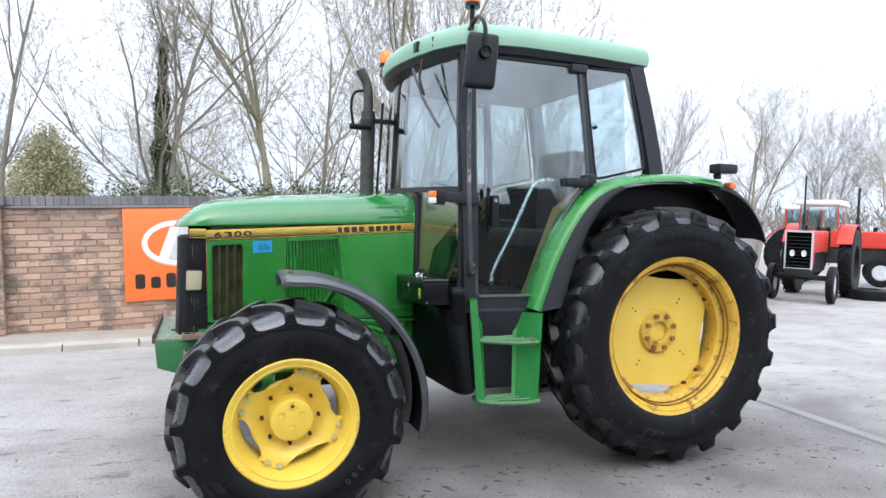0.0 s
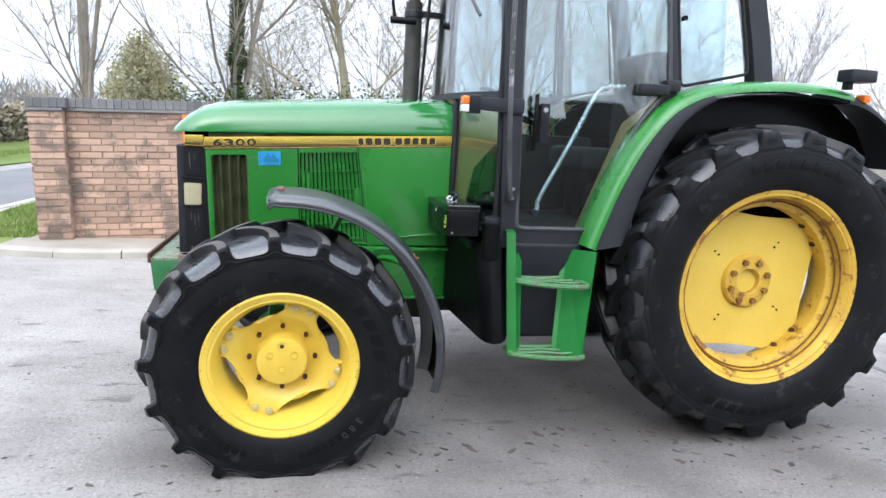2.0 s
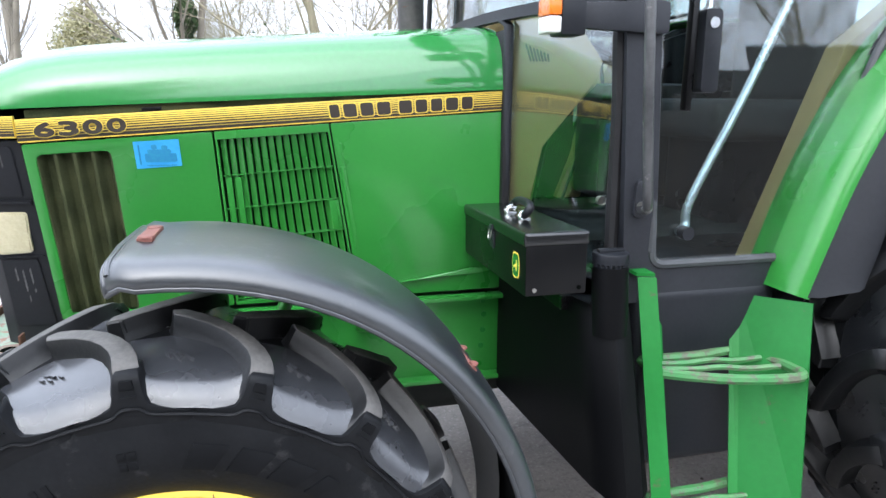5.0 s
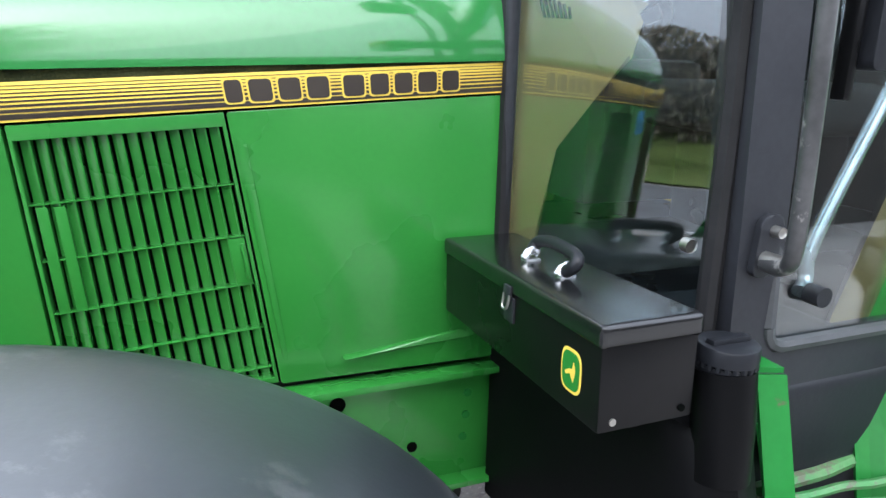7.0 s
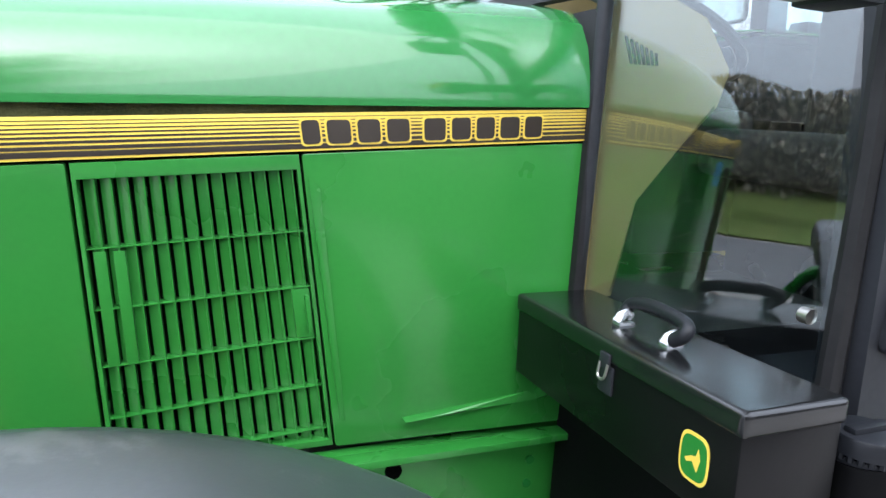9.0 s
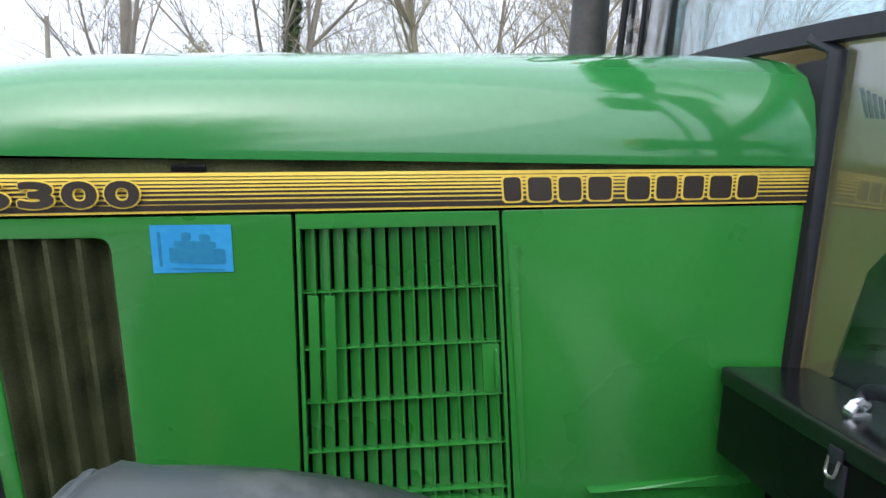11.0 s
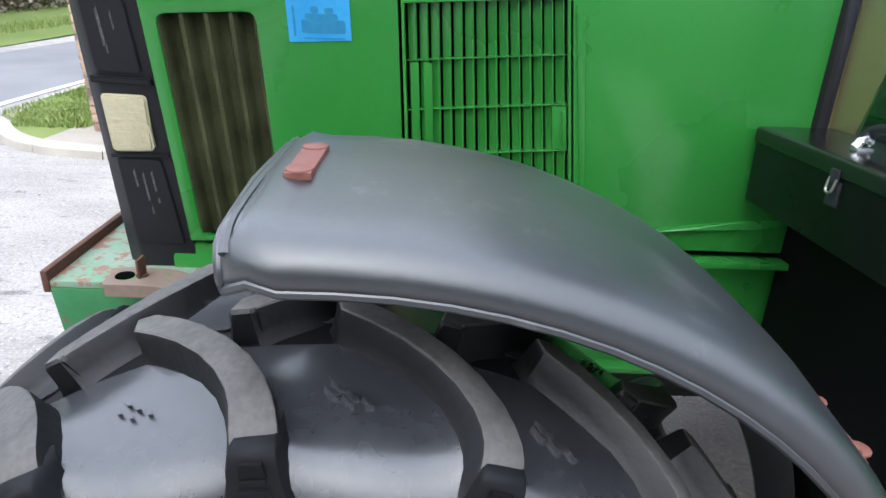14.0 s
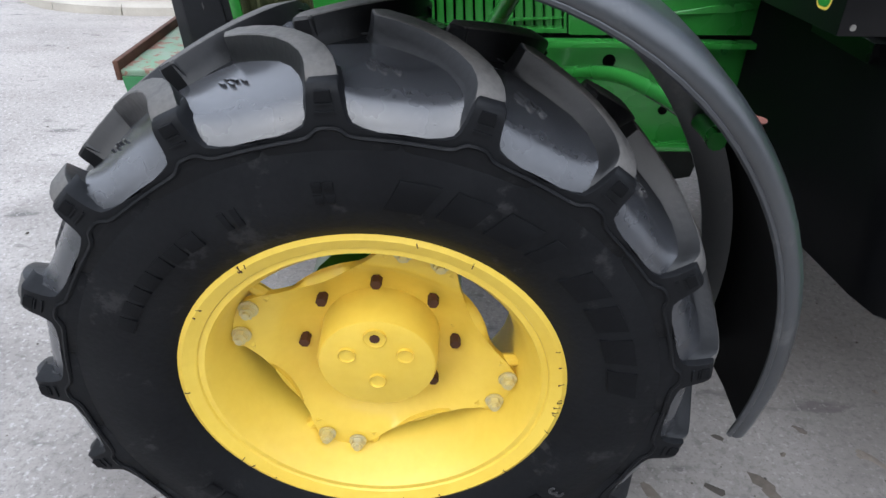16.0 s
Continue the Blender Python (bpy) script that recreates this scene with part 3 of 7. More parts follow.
# ---- bare winter trees ----
def grow_tree(name, seed, height, trunk_r, levels, material, spread=0.55, lean=0.0, forks=1):
    """A tapered trunk with limbs that fork into thin twigs. Returns the meshes of trunk and crown."""
    rnd = random.Random(seed)
    data = {"trunk": ([], []), "crown": ([], [])}

    def limb(p, d, length, r, level):
        vs, fs = data["trunk" if level == 0 else "crown"]
        seg = (7, 5, 4, 3, 3, 2)[level]
        sides = 8 if level == 0 else 5 if level == 1 else 3
        ring_prev = None
        pts = []
        bend = Vector((rnd.uniform(-1, 1), rnd.uniform(-1, 1), 0)) * 0.06
        for i in range(seg + 1):
            t = i / seg
            rr = r * (1 - 0.65 * t) if level < levels else r * (1 - 0.8 * t)
            u = d.orthogonal().normalized()
            v = d.cross(u)
            k = len(vs)
            for j in range(sides):
                a = 2 * math.pi * j / sides
                q = p + (u * math.cos(a) + v * math.sin(a)) * rr
                vs.append((q.x, q.y, q.z))
            if ring_prev is not None:
                for j in range(sides):
                    fs.append((ring_prev + j, ring_prev + (j + 1) % sides, k + (j + 1) % sides, k + j))
            ring_prev = k
            pts.append((p.copy(), d.copy(), rr))
            wob = Vector((rnd.uniform(-1, 1), rnd.uniform(-1, 1), rnd.uniform(-0.7, 0.8))) * (0.09 if level == 0 else 0.26)
            d = (d + wob * 0.7 + bend + Vector((0, 0, 0.03 if level < 2 else 0.06))).normalized()
            p = p + d * (length / seg)
        if level >= levels:
            return
        kids = (10, 7, 6, 5, 3)[level]
        for c in range(kids):
            f = 1.0 if c == 0 else rnd.uniform(0.25 if level == 0 else 0.15, 0.98)
            i = min(int(f * seg), seg)
            q, dd, rr = pts[i]
            az = rnd.uniform(0, 2 * math.pi)
            u = dd.orthogonal().normalized()
            v = dd.cross(u)
            side = u * math.cos(az) + v * math.sin(az)
            s = spread * rnd.uniform(0.7, 1.5) * (0.5 if c == 0 else 1)
            nd = (dd * math.cos(s) + side * math.sin(s) + Vector((0, 0, 0.10))).normalized()
            limb(q, nd, length * rnd.uniform(0.40, 0.66), max(rr * rnd.uniform(0.40, 0.60), 0.0035), level + 1)
    for k in range(forks):
        limb(Vector((rnd.uniform(-0.3, 0.3) * (k > 0), rnd.uniform(-0.3, 0.3) * (k > 0), -0.2)), Vector((lean + rnd.uniform(-0.22, 0.22) * (k > 0), rnd.uniform(-0.06, 0.06), 1)).normalized(), height * 0.60, trunk_r * (1 if k == 0 else 0.8), 0)
    out = []
    for key, (vs, fs) in data.items():
        me = bpy.data.meshes.new(key)
        me.from_pydata(vs, [], fs)
        me.materials.append(material)
        me.shade_smooth()
        out.append((key, me))
    return out


def leaf_cloud(name, n, place, size, material, seed):
    """Many small turned leaves."""
    rnd = random.Random(seed)
    vs, fs = [], []
    for i in range(n):
        c = Vector(place(rnd))
        a = Vector((rnd.gauss(0, 1), rnd.gauss(0, 1), rnd.gauss(0, 1))).normalized()
        b = a.orthogonal().normalized()
        b = (b * math.cos(i) + a.cross(b) * math.sin(i)).normalized()
        s = size * rnd.uniform(0.6, 1.4)
        k = len(vs)
        for q in (c - a * s, c + b * s * 0.55, c + a * s, c - b * s * 0.55):
            vs.append(tuple(q))
        fs.append((k, k + 1, k + 2, k + 3))
    me = bpy.data.meshes.new(name)
    me.from_pydata(vs, [], fs)
    me.materials.append(material)
    return me


def tree_thing(me, at, turn, scale, label, group="bare trees beyond the wall"):
    t = empty("tree", at, label, "tree", group)
    t.rotation_euler.z = radians(turn)
    t.scale = (scale, scale, scale)
    for key, m in me:
        o = new(key, m)
        o.parent = t
    return t


kinds = [grow_tree("ash", 11, 9.0, 0.066, 4, BARK, 0.62), grow_tree("sycamore", 23, 9.5, 0.074, 4, BARK_LIGHT, 0.7, 0.05, 2), grow_tree("thin_ash", 37, 8.5, 0.05, 4, BARK, 0.5, 0, 3), grow_tree("hawthorn", 41, 6.5, 0.05, 4, BARK_LIGHT, 0.8, 0.1, 3), grow_tree("oak", 61, 8.5, 0.21, 4, BARK, 0.72, 0, 3)]
rt = random.Random(5)
TREES = [(-6.3, 9.5, 0, 1.0), (-1.3, 9.3, 1, 1.05), (-0.2, 11.0, 0, 1.0), (0.9, 9.0, 1, 1.1), (2.6, 12.0, 2, 1.1), (3.5, 10.5, 0, 1.0), (5.5, 13.5, 1, 1.1), (-2.8, 14.5, 3, 1.0),
         (12.5, 15.0, 2, 0.85), (15.0, 13.5, 0, 0.8), (17.5, 16.0, 1, 0.9), (20.5, 15.0, 2, 0.85), (25.0, 15.5, 0, 1.0), (8.5, 14.5, 3, 1.1), (29, 17, 1, 0.9),
         (-30.7, 60.8, 0, 0.7), (-35.4, 57.0, 1, 0.65), (-26.5, 63.5, 3, 0.8), (-40.0, 53.0, 3, 0.75), (-33.0, 66.0, 2, 0.75),
         (-10.5, -15.0, 0, 1.1), (-6.5, -13.5, 1, 1.1), (9.0, -15.0, 1, 1.1), (-5.3, -11.0, 4, 1.15), (-5.9, -9.2, 3, 1.3), (-5.6, -14.8, 3, 1.4)]
for x, y, k, s in TREES:
    tree_thing(kinds[k], (x, y, 0), rt.uniform(0, 360), s, "leafless winter tree with many fine twigs")

# ivy-clad tree close behind the wall
ivy = tree_thing(grow_tree("ivy_tree", 53, 8.5, 0.075, 4, BARK, 0.6), (-3.6, 8.0, 0), 20, 1.0, "bare tree with an ivy-covered trunk")


def ivy_spot(r):
    z = 0.5 + 3.9 * r.random() ** 1.5
    a, d = r.uniform(0, 6.28), (0.06 + 0.20 * r.random()) * max(0.2, 1.25 - 0.23 * z) * (0.7 + 0.5 * noise.noise((z * 1.7, 8.0, 2))) + 0.08 * max(0.0, noise.noise((z * 2.2, 3.0, 1))) + 0.05 * noise.noise((z * 3, 0, 1))
    return d * math.cos(a) + 0.02 * z, d * math.sin(a), z


o = new("ivy", leaf_cloud("ivy", 7500, ivy_spot, 0.045, IVY, 3))
o.parent = ivy

# evergreen bush and brambles over the wall
bush = empty("evergreen_bush", (-6.5, 14.5, 0), "rounded dull green evergreen tree", "tree")
o = new("foliage", leaf_cloud("foliage", 24000, lambda r: (lambda a, b, c: (1.0 * math.cos(a) * math.cos(b) * c * (1 - 0.25 * b), 1.0 * math.sin(a) * math.cos(b) * c, 1.9 + 1.35 * math.sin(b) * c + 0.2 * math.sin(5 * a)))(r.uniform(0, 6.28), r.uniform(-1.4, 1.5), r.random() ** 0.3 * (0.85 + 0.3 * r.random())), 0.034, CONIFER, 8))
o.parent = bush
bm = B()
tube(bm, [(0, 0, -0.1), (0.05, 0, 1.0), (0, 0.05, 2.0)], 0.12, 8)
me = mesh_of("trunk", bm, BARK)
o = new("trunk", me)
o.parent = bush

o = new("brambles", leaf_cloud("brambles", 9000, lambda r: (lambda x: (x, 4.62 + 0.08 * x + r.gauss(0, 0.16) + 0.5, 1.45 + 0.045 * (x + 5) + abs(r.gauss(0, 0.14)) * (1.1 if x > -4.0 else 0.2)))(r.uniform(-5.0, 2.0)), 0.02, IVY, 9))
tagged(o, "brambles and ivy trailing over the wall's back", "brambles", kind="stuff")

# hedge across the lane
def hedge_spot(r):
    y = r.uniform(-8, 26.0)
    h = 1.85 + 0.12 * math.sin(y * 1.3) if y < 12.4 else 1.30 + 0.12 * math.sin(y)
    return -11.4 - abs(r.gauss(0, 0.35)) + (0.25 * r.random()) + (0.5 * ((y - 9) / 10) ** 2 if y > 9 else 0), y, 0.2 + (h) * r.random() ** 0.8


o = new("hedge", leaf_cloud("hedge", 36000, hedge_spot, 0.075, HEDGE, 10))
tagged(o, "clipped brown winter hedge across the lane", "hedge", kind="stuff")
bm = B()
box(bm, -12.6, -11.75, -8, 12.3, 0, 1.85)
box(bm, -12.9, -12.0, 12.3, 25.5, 0, 1.28)
thing("hedge_core", bm, HEDGE_CORE, "dense dark heart of the hedge", "hedge", kind="stuff")

# utility poles
for x, y, h, name in ((-6.8, 11.0, 8.0, "utility_pole"), (-14.3, 24.0, 5.3, "utility_pole")):
    bm = B()
    tube(bm, [(0, 0, -0.3), (0, 0, h)], 0.11, 12, 0.08)
    thing(name, bm, BARK, "weathered wooden utility pole", "pole", "utility poles", at=(x, y, 0))

# ring of hazy woods far off
rnd = random.Random(77)
vs, fs = [], []
for i in range(1000):
    a = rnd.uniform(0, 2 * math.pi)
    d = rnd.uniform(75, 130)
    w, h = rnd.uniform(1.5, 4), rnd.uniform(2.5, 6.0)
    cx, cyy = d * math.cos(a), d * math.sin(a)
    for j in range(46):
        p = Vector((cx + rnd.gauss(0, w * 0.5), cyy + rnd.gauss(0, w * 0.5), h * rnd.random() ** 0.8 * 0.8))
        up = Vector((rnd.gauss(0, 0.45), rnd.gauss(0, 0.45), 1)) * rnd.uniform(0.6, 1.8)
        side = Vector((-math.sin(a), math.cos(a), 0)) * rnd.uniform(0.04, 0.12)
        k = len(vs)
        vs += [tuple(p - side), tuple(p + side), tuple(p + up)]
        fs.append((k, k + 1, k + 2))
me = bpy.data.meshes.new("far_woods")
me.from_pydata(vs, [], fs)
me.materials.append(FAR_WOOD)
tagged(new("far_woods", me), "hazy leafless woods along the horizon", "woods", kind="stuff")

# grit, clods and bits of straw on the concrete
rnd = random.Random(21)
vs, fs = [], []
for i in range(2600):
    x, y = (rnd.gauss(0.5, 2.0), rnd.gauss(-1.3, 1.0)) if i % 3 else (rnd.uniform(-6, 6), rnd.uniform(-4, 3))
    s, a = 0.003 + 0.008 * rnd.random() ** 3, rnd.uniform(0, 6.28)
    st = rnd.choice((1, 1, 1.2, 1.6))
    k = len(vs)
    for j in range(5):
        t = 2 * math.pi * j / 5
        px, py = s * st * math.cos(t) * rnd.uniform(0.7, 1.2), s * math.sin(t) * rnd.uniform(0.7, 1.2)
        vs.append((x + px * math.cos(a) - py * math.sin(a), y + px * math.sin(a) + py * math.cos(a), -0.001))
    vs.append((x, y, s * rnd.uniform(0.35, 0.8)))
    fs += [(k + j, k + (j + 1) % 5, k + 5) for j in range(5)]
# mud dropped from tyre treads, in broken rows
for i in range(110):
    row = i % 2
    u = rnd.random()
    x, y = -3.2 + 6.8 * u + rnd.gauss(0, 0.10), -2.15 + 0.75 * row + 0.35 * math.sin(2.2 * u + row) + rnd.gauss(0, 0.10)
    a, s = rnd.choice((0.6, -0.6)) + rnd.gauss(0, 0.25), rnd.uniform(0.010, 0.022)
    k = len(vs)
    for j in range(7):
        t = 2 * math.pi * j / 7
        px, py = s * rnd.uniform(0.9, 1.9) * math.cos(t), s * 0.8 * math.sin(t) * rnd.uniform(0.6, 1.2)
        vs.append((x + px * math.cos(a) - py * math.sin(a), y + px * math.sin(a) + py * math.cos(a), 0.0005))
    vs.append((x, y, 0.004))
    fs += [(k + j, k + (j + 1) % 7, k + 7) for j in range(7)]
# pressed mud prints from the tread bars beside the tractor
for i in range(60):
    row = i % 3
    x, y = -1.95 + 0.165 * (i // 3) + rnd.gauss(0, 0.045), -0.80 - 0.13 * row - 0.05 * (i // 3) / 20 + rnd.gauss(0, 0.03)
    a, s = -0.75 + rnd.gauss(0, 0.22), rnd.uniform(0.012, 0.029) * (1.0, 0.9, 0.7)[row]
    k = len(vs)
    for j in range(9):
        t = 2 * math.pi * j / 9
        px, py = s * rnd.uniform(0.9, 1.9) * math.cos(t), s * 0.62 * math.sin(t) * rnd.uniform(0.5, 1.3)
        vs.append((x + px * math.cos(a) - py * math.sin(a), y + px * math.sin(a) + py * math.cos(a), 0.0004))
    vs.append((x, y, 0.003))
    fs += [(k + j, k + (j + 1) % 9, k + 9) for j in range(9)]
me = bpy.data.meshes.new("yard_grit")
me.from_pydata(vs, [], fs)
me.materials.append(GRIT)
tagged(new("yard_grit", me), "small clods and grit scattered on the concrete", "grit", kind="stuff")

# ---- machinery and buildings in the distance ----
def small_tyre(bm, x, y, z, R, r, half):
    prof = [(r, -half * 0.7), (r + 0.03, -half), (R - 0.05, -half), (R - 0.008, -half * 0.75), (R, 0), (R - 0.008, half * 0.75), (R - 0.05, half), (r + 0.03, half), (r, half * 0.7)]
    rows = []
    for k in range(36):
        t = 2 * math.pi * k / 36
        rows.append([bm.verts.new((x + rr * math.cos(t), y + yy, z + rr * math.sin(t))) for rr, yy in prof])
    n = len(prof)
    for k in range(36):
        a, b = rows[k], rows[(k + 1) % 36]
        for i in range(n):
            bm.faces.new((a[i], a[(i + 1) % n], b[(i + 1) % n], b[i]))


def red_tractor():
    """An older red two-wheel-drive tractor, facing -x from its own origin under the front axle."""
    t = empty("red_tractor", (0, 0, 0), "older red tractor with black grille parked in the yard", "tractor", "red tractors in the yard")
    def p(name, bm, m, par=None, label="", smooth=38):
        return part(name, bm, m, par or t, label, rel=True, smooth=smooth)
    bm = B()
    box(bm, -0.41, 1.30, -0.33, 0.33, 0.98, 1.42, 0.05, 3)
    hood = p("bonnet", bm, RED, None, "red bonnet")
    bm = B()
    for ya, yb, za, zb2 in ((-0.36, -0.325, 0.66, 1.42), (0.325, 0.36, 0.66, 1.42), (-0.325, 0.325, 1.385, 1.42), (-0.325, 0.325, 0.66, 0.69)):
        box(bm, -0.47, -0.40, ya, yb, za, zb2)
    p("grille_surround", bm, SIGN_GREY)
    bm = B()
    box(bm, -0.45, -0.40, -0.325, 0.325, 0.69, 1.385)
    gr = p("grille", bm, RECESS_SHADE, None, "black radiator grille")
    for k in range(9):
        bm = B()
        box(bm, -0.462, -0.45, -0.315, 0.315, 0.73 + k * 0.07, 0.742 + k * 0.07)
        p("grille_slat", bm, CAB_BLACK, gr)
    for y in (-0.15, 0.15):
        bm = B()
        disc(bm, (-0.45, y, 0.98), 0.065, -0.03, "x", 20, 0.01)
        p("headlamp", bm, CLEAR_LENS)
    for y in (-0.33, 0.31):
        bm = B()
        prism(bm, [(-0.38, 0.70), (-0.20, 0.70), (-0.10, 1.0), (-0.38, 1.0)], y, y + 0.02)
        p("side_cheek", bm, RED)
    bm = B()
    box(bm, -0.30, 1.6, -0.2, 0.2, 0.55, 0.98, 0.05)
    box(bm, -0.48, -0.25, -0.34, 0.34, 0.52, 0.68, 0.02)
    box(bm, -0.06, 0.06, -0.72, 0.72, 0.44, 0.54, 0.02)
    p("drive_train", bm, DARK)
    for s in (-1, 1):
        bm = B()
        small_tyre(bm, 0, 0.78 * s, 0.37, 0.37, 0.20, 0.10)
        w = p("front_tyre", bm, RUBBER)
        bm = B()
        disc(bm, (0, 0.78 * s - 0.06, 0.37), 0.20, 0.12, "y", 24, 0.02)
        p("front_rim", bm, SIGN_GREY)
        bm = B()
        small_tyre(bm, 1.95, 0.80 * s, 0.74, 0.74, 0.36, 0.19)
        w = p("rear_tyre", bm, RUBBER)
        for k in range(22):
            a = 2 * math.pi * k / 22
            for q in (-1, 1):
                bm = B()
                box(bm, -0.025, 0.025, 0.0 if q > 0 else -0.19, 0.19 if q > 0 else 0.0, 0.72, 0.765, m=Matrix.Translation((1.95, 0.80 * s, 0.74)) @ Matrix.Rotation(a + q * 0.07, 4, "Y") @ Matrix.Rotation(0.5 * q, 4, "Z"))
                p("tread_bar", bm, RUBBER, w)
        bm = B()
        disc(bm, (1.95, 0.80 * s - 0.05, 0.74), 0.36, 0.10, "y", 28, 0.02)
        p("rear_rim", bm, TRAILER)
        bm = B()
        rows = []
        for k in range(9):
            a = radians(150 - k * 16)
            rows.append([(1.95 + 0.84 * math.cos(a), 0.56 * s, 0.74 + 0.84 * math.sin(a)), (1.95 + 0.84 * math.cos(a), 0.98 * s, 0.74 + 0.84 * math.sin(a))])
        sheet(bm, rows, 0.02)
        p("fender", bm, RED, None, "red rear fender")
    for x, y in ((1.35, -0.55), (1.35, 0.55), (2.2, -0.55), (2.2, 0.55)):
        bm = B()
        tube(bm, [(x, y, 1.2), (x + 0.03, y * 0.95, 1.98)], 0.022, 8)
        p("cab_post", bm, RED)
    bm = B()
    box(bm, 1.22, 2.35, -0.62, 0.62, 1.96, 2.08, 0.05, 3)
    p("cab_roof", bm, WHITE, None, "white cab roof")
    for y in (-0.545, 0.545):
        bm = B()
        box(bm, 1.38, 2.2, y - 0.002, y + 0.002, 1.35, 1.95)
        p("cab_window", bm, GLASS).visible_shadow = False
    bm = B()
    box(bm, 1.345, 1.349, -0.52, 0.52, 1.40, 1.95)
    p("windscreen", bm, GLASS).visible_shadow = False
    bm = B()
    tube(bm, [(0.55, 0.18, 1.40), (0.55, 0.18, 1.75)], 0.05, 12)
    tube(bm, [(0.55, 0.18, 1.75), (0.55, 0.18, 2.55)], 0.028, 10)
    p("exhaust", bm, DARK, None, "upright dark exhaust pipe")
    bm = B()
    disc(bm, (0.15, 0.0, 1.40), 0.05, 0.14, "z", 14, 0.02)
    p("air_cap", bm, BLACK)
    bm = B()
    box(bm, 1.5, 1.95, -0.22, 0.22, 1.0, 1.15, 0.04)
    box(bm, 1.9, 2.02, -0.22, 0.22, 1.1, 1.5, 0.04)
    p("seat", bm, SEAT)
    return t


SLIM = Matrix.Diagonal((1, 0.68, 1, 1))
red_one = red_tractor()
red_one.matrix_basis = pose(8.44, 5.50, 0, 0, 0, 30) @ SLIM
copy_thing(red_one, pose(13.7, 7.7, 0, 0, 0, 130) @ SLIM)

# grey steel transport box with raked ends
tbox = empty("transport_box", (6.6, 5.0, 0), "grey ribbed steel transport box standing on the concrete", "transport box")
tm = pose(6.6, 5.0, 0, 0, 0, -46)
bm = B()
prism(bm, [(-2.2, 0.0), (0.0, 0.0), (0.22, 1.62), (-2.3, 1.62)], 0.0, 1.5, 0.015)
bm.transform(tm)
body = part("box_body", bm, TRAILER, tbox)
for k in range(6):
    bm = B()
    x = -2.05 + k * 0.40
    prism(bm, [(x, 0.02), (x + 0.07, 0.02), (x + 0.28, 1.56), (x + 0.21, 1.56)], -0.045, 0.0, 0.01)
    bm.transform(tm)
    part("rib", bm, TRAILER, body)
bm = B()
prism(bm, [(-2.28, 1.56), (0.20, 1.56), (0.23, 1.64), (-2.32, 1.64)], -0.06, 0.0, 0.01)
bm.transform(tm)
part("top_rail", bm, TRAILER, body)

# a worn tyre lying flat
bm = B()
small_tyre(bm, 0, 0, 0, 0.42, 0.22, 0.11)
bm.transform(pose(10.4, 5.55, 0.11, 90, 0, 0))
thing("loose_tyre", bm, RUBBER, "worn tyre lying flat on the concrete", "tyre")

# white cottage with a big grey roof across the lane
house = empty("house", (-51, 95, 0), "white cottage with a large grey thatched roof", "house")
hm = pose(-51.5, 95, 0, 0, 0, 27)
bm = B()
prism(bm, [(-4.2, 0), (4.2, 0), (4.2, 0.9), (0, 3.3), (-4.2, 0.9)], -4, 4)
bm.transform(hm)
part("wall", bm, WHITE, house)
bm = B()
prism(bm, [(-5.3, 1.0), (0, 6.0), (5.3, 1.0), (4.7, 0.7), (0, 3.2), (-4.7, 0.7)], -3.7, 4.6, 0.1)
bm.transform(hm)
roof_ob = part("roof", bm, THATCH, house, "grey thatch lightened for distance haze")
bm = B()
box(bm, -0.4, 0.4, 1.0, 1.8, 5.2, 6.5)
bm.transform(hm)
part("chimney", bm, BRICK_ALL, roof_ob)
for x, z, w, h in ((0.3, 1.3, 1.4, 1.0), (-2.6, 0.2, 1.2, 0.9), (2.6, 0.2, 1.2, 0.9)):
    bm = B()
    box(bm, x - w / 2, x + w / 2, -4.06, -3.98, z, z + h)
    bm.transform(hm)
    win = part("window", bm, WHITE, house)
    bm = B()
    box(bm, x - w / 2 + 0.1, x + w / 2 - 0.1, -4.08, -4.0, z + 0.1, z + h - 0.1)
    bm.transform(hm)
    part("pane", bm, FAR_PANE, win)

# ---- the green tractor ----
tractor = empty("tractor", (-1.2, 0, 0), "green farm tractor with yellow wheels and glazed cab parked on concrete", "tractor")


def hx(u, z):
    """Near the louvres the panel joints lean back a little towards the ground."""
    return u + (0.02 + 0.12 * math.exp(-((u + 2.08) / 0.2) ** 2)) * (1.34 - z)


def side_y(x, z):
    lean = 0.17 - 0.165 * min(1.0, max(0.0, (x + 2.1) / 0.45))
    return -(0.412 - (x + 2.82) * 0.063) + lean * (1.33 - min(z, 1.33))


def hp(u, z, d=0.0):
    x = hx(u, z)
    return Vector((x, side_y(x, z) - d, z))


def top_z(x):
    """The upper edge of the side panels rises towards the cab."""
    return 1.318 + (x + 2.818) * 0.057


def slab(bm, quad, d0, d1, r=0.0, right=False):
    """A plate on the bonnet's side: corners (u, z), from depth d0 to d1 outwards."""
    s = -1 if right else 1
    a = [hp(u, z, d0) for u, z in quad]
    b = [hp(u, z, d1) for u, z in quad]
    va, vb = [[bm.verts.new((p.x, p.y * s, p.z)) for p in row] for row in (a, b)]
    k = len(quad)
    bm.faces.new(va)
    bm.faces.new(vb[::-1])
    for i in range(k):
        bm.faces.new((va[i], va[(i + 1) % k], vb[(i + 1) % k], vb[i]))
    if r:
        bevel(bm, va + vb, r, 2)
    return bm


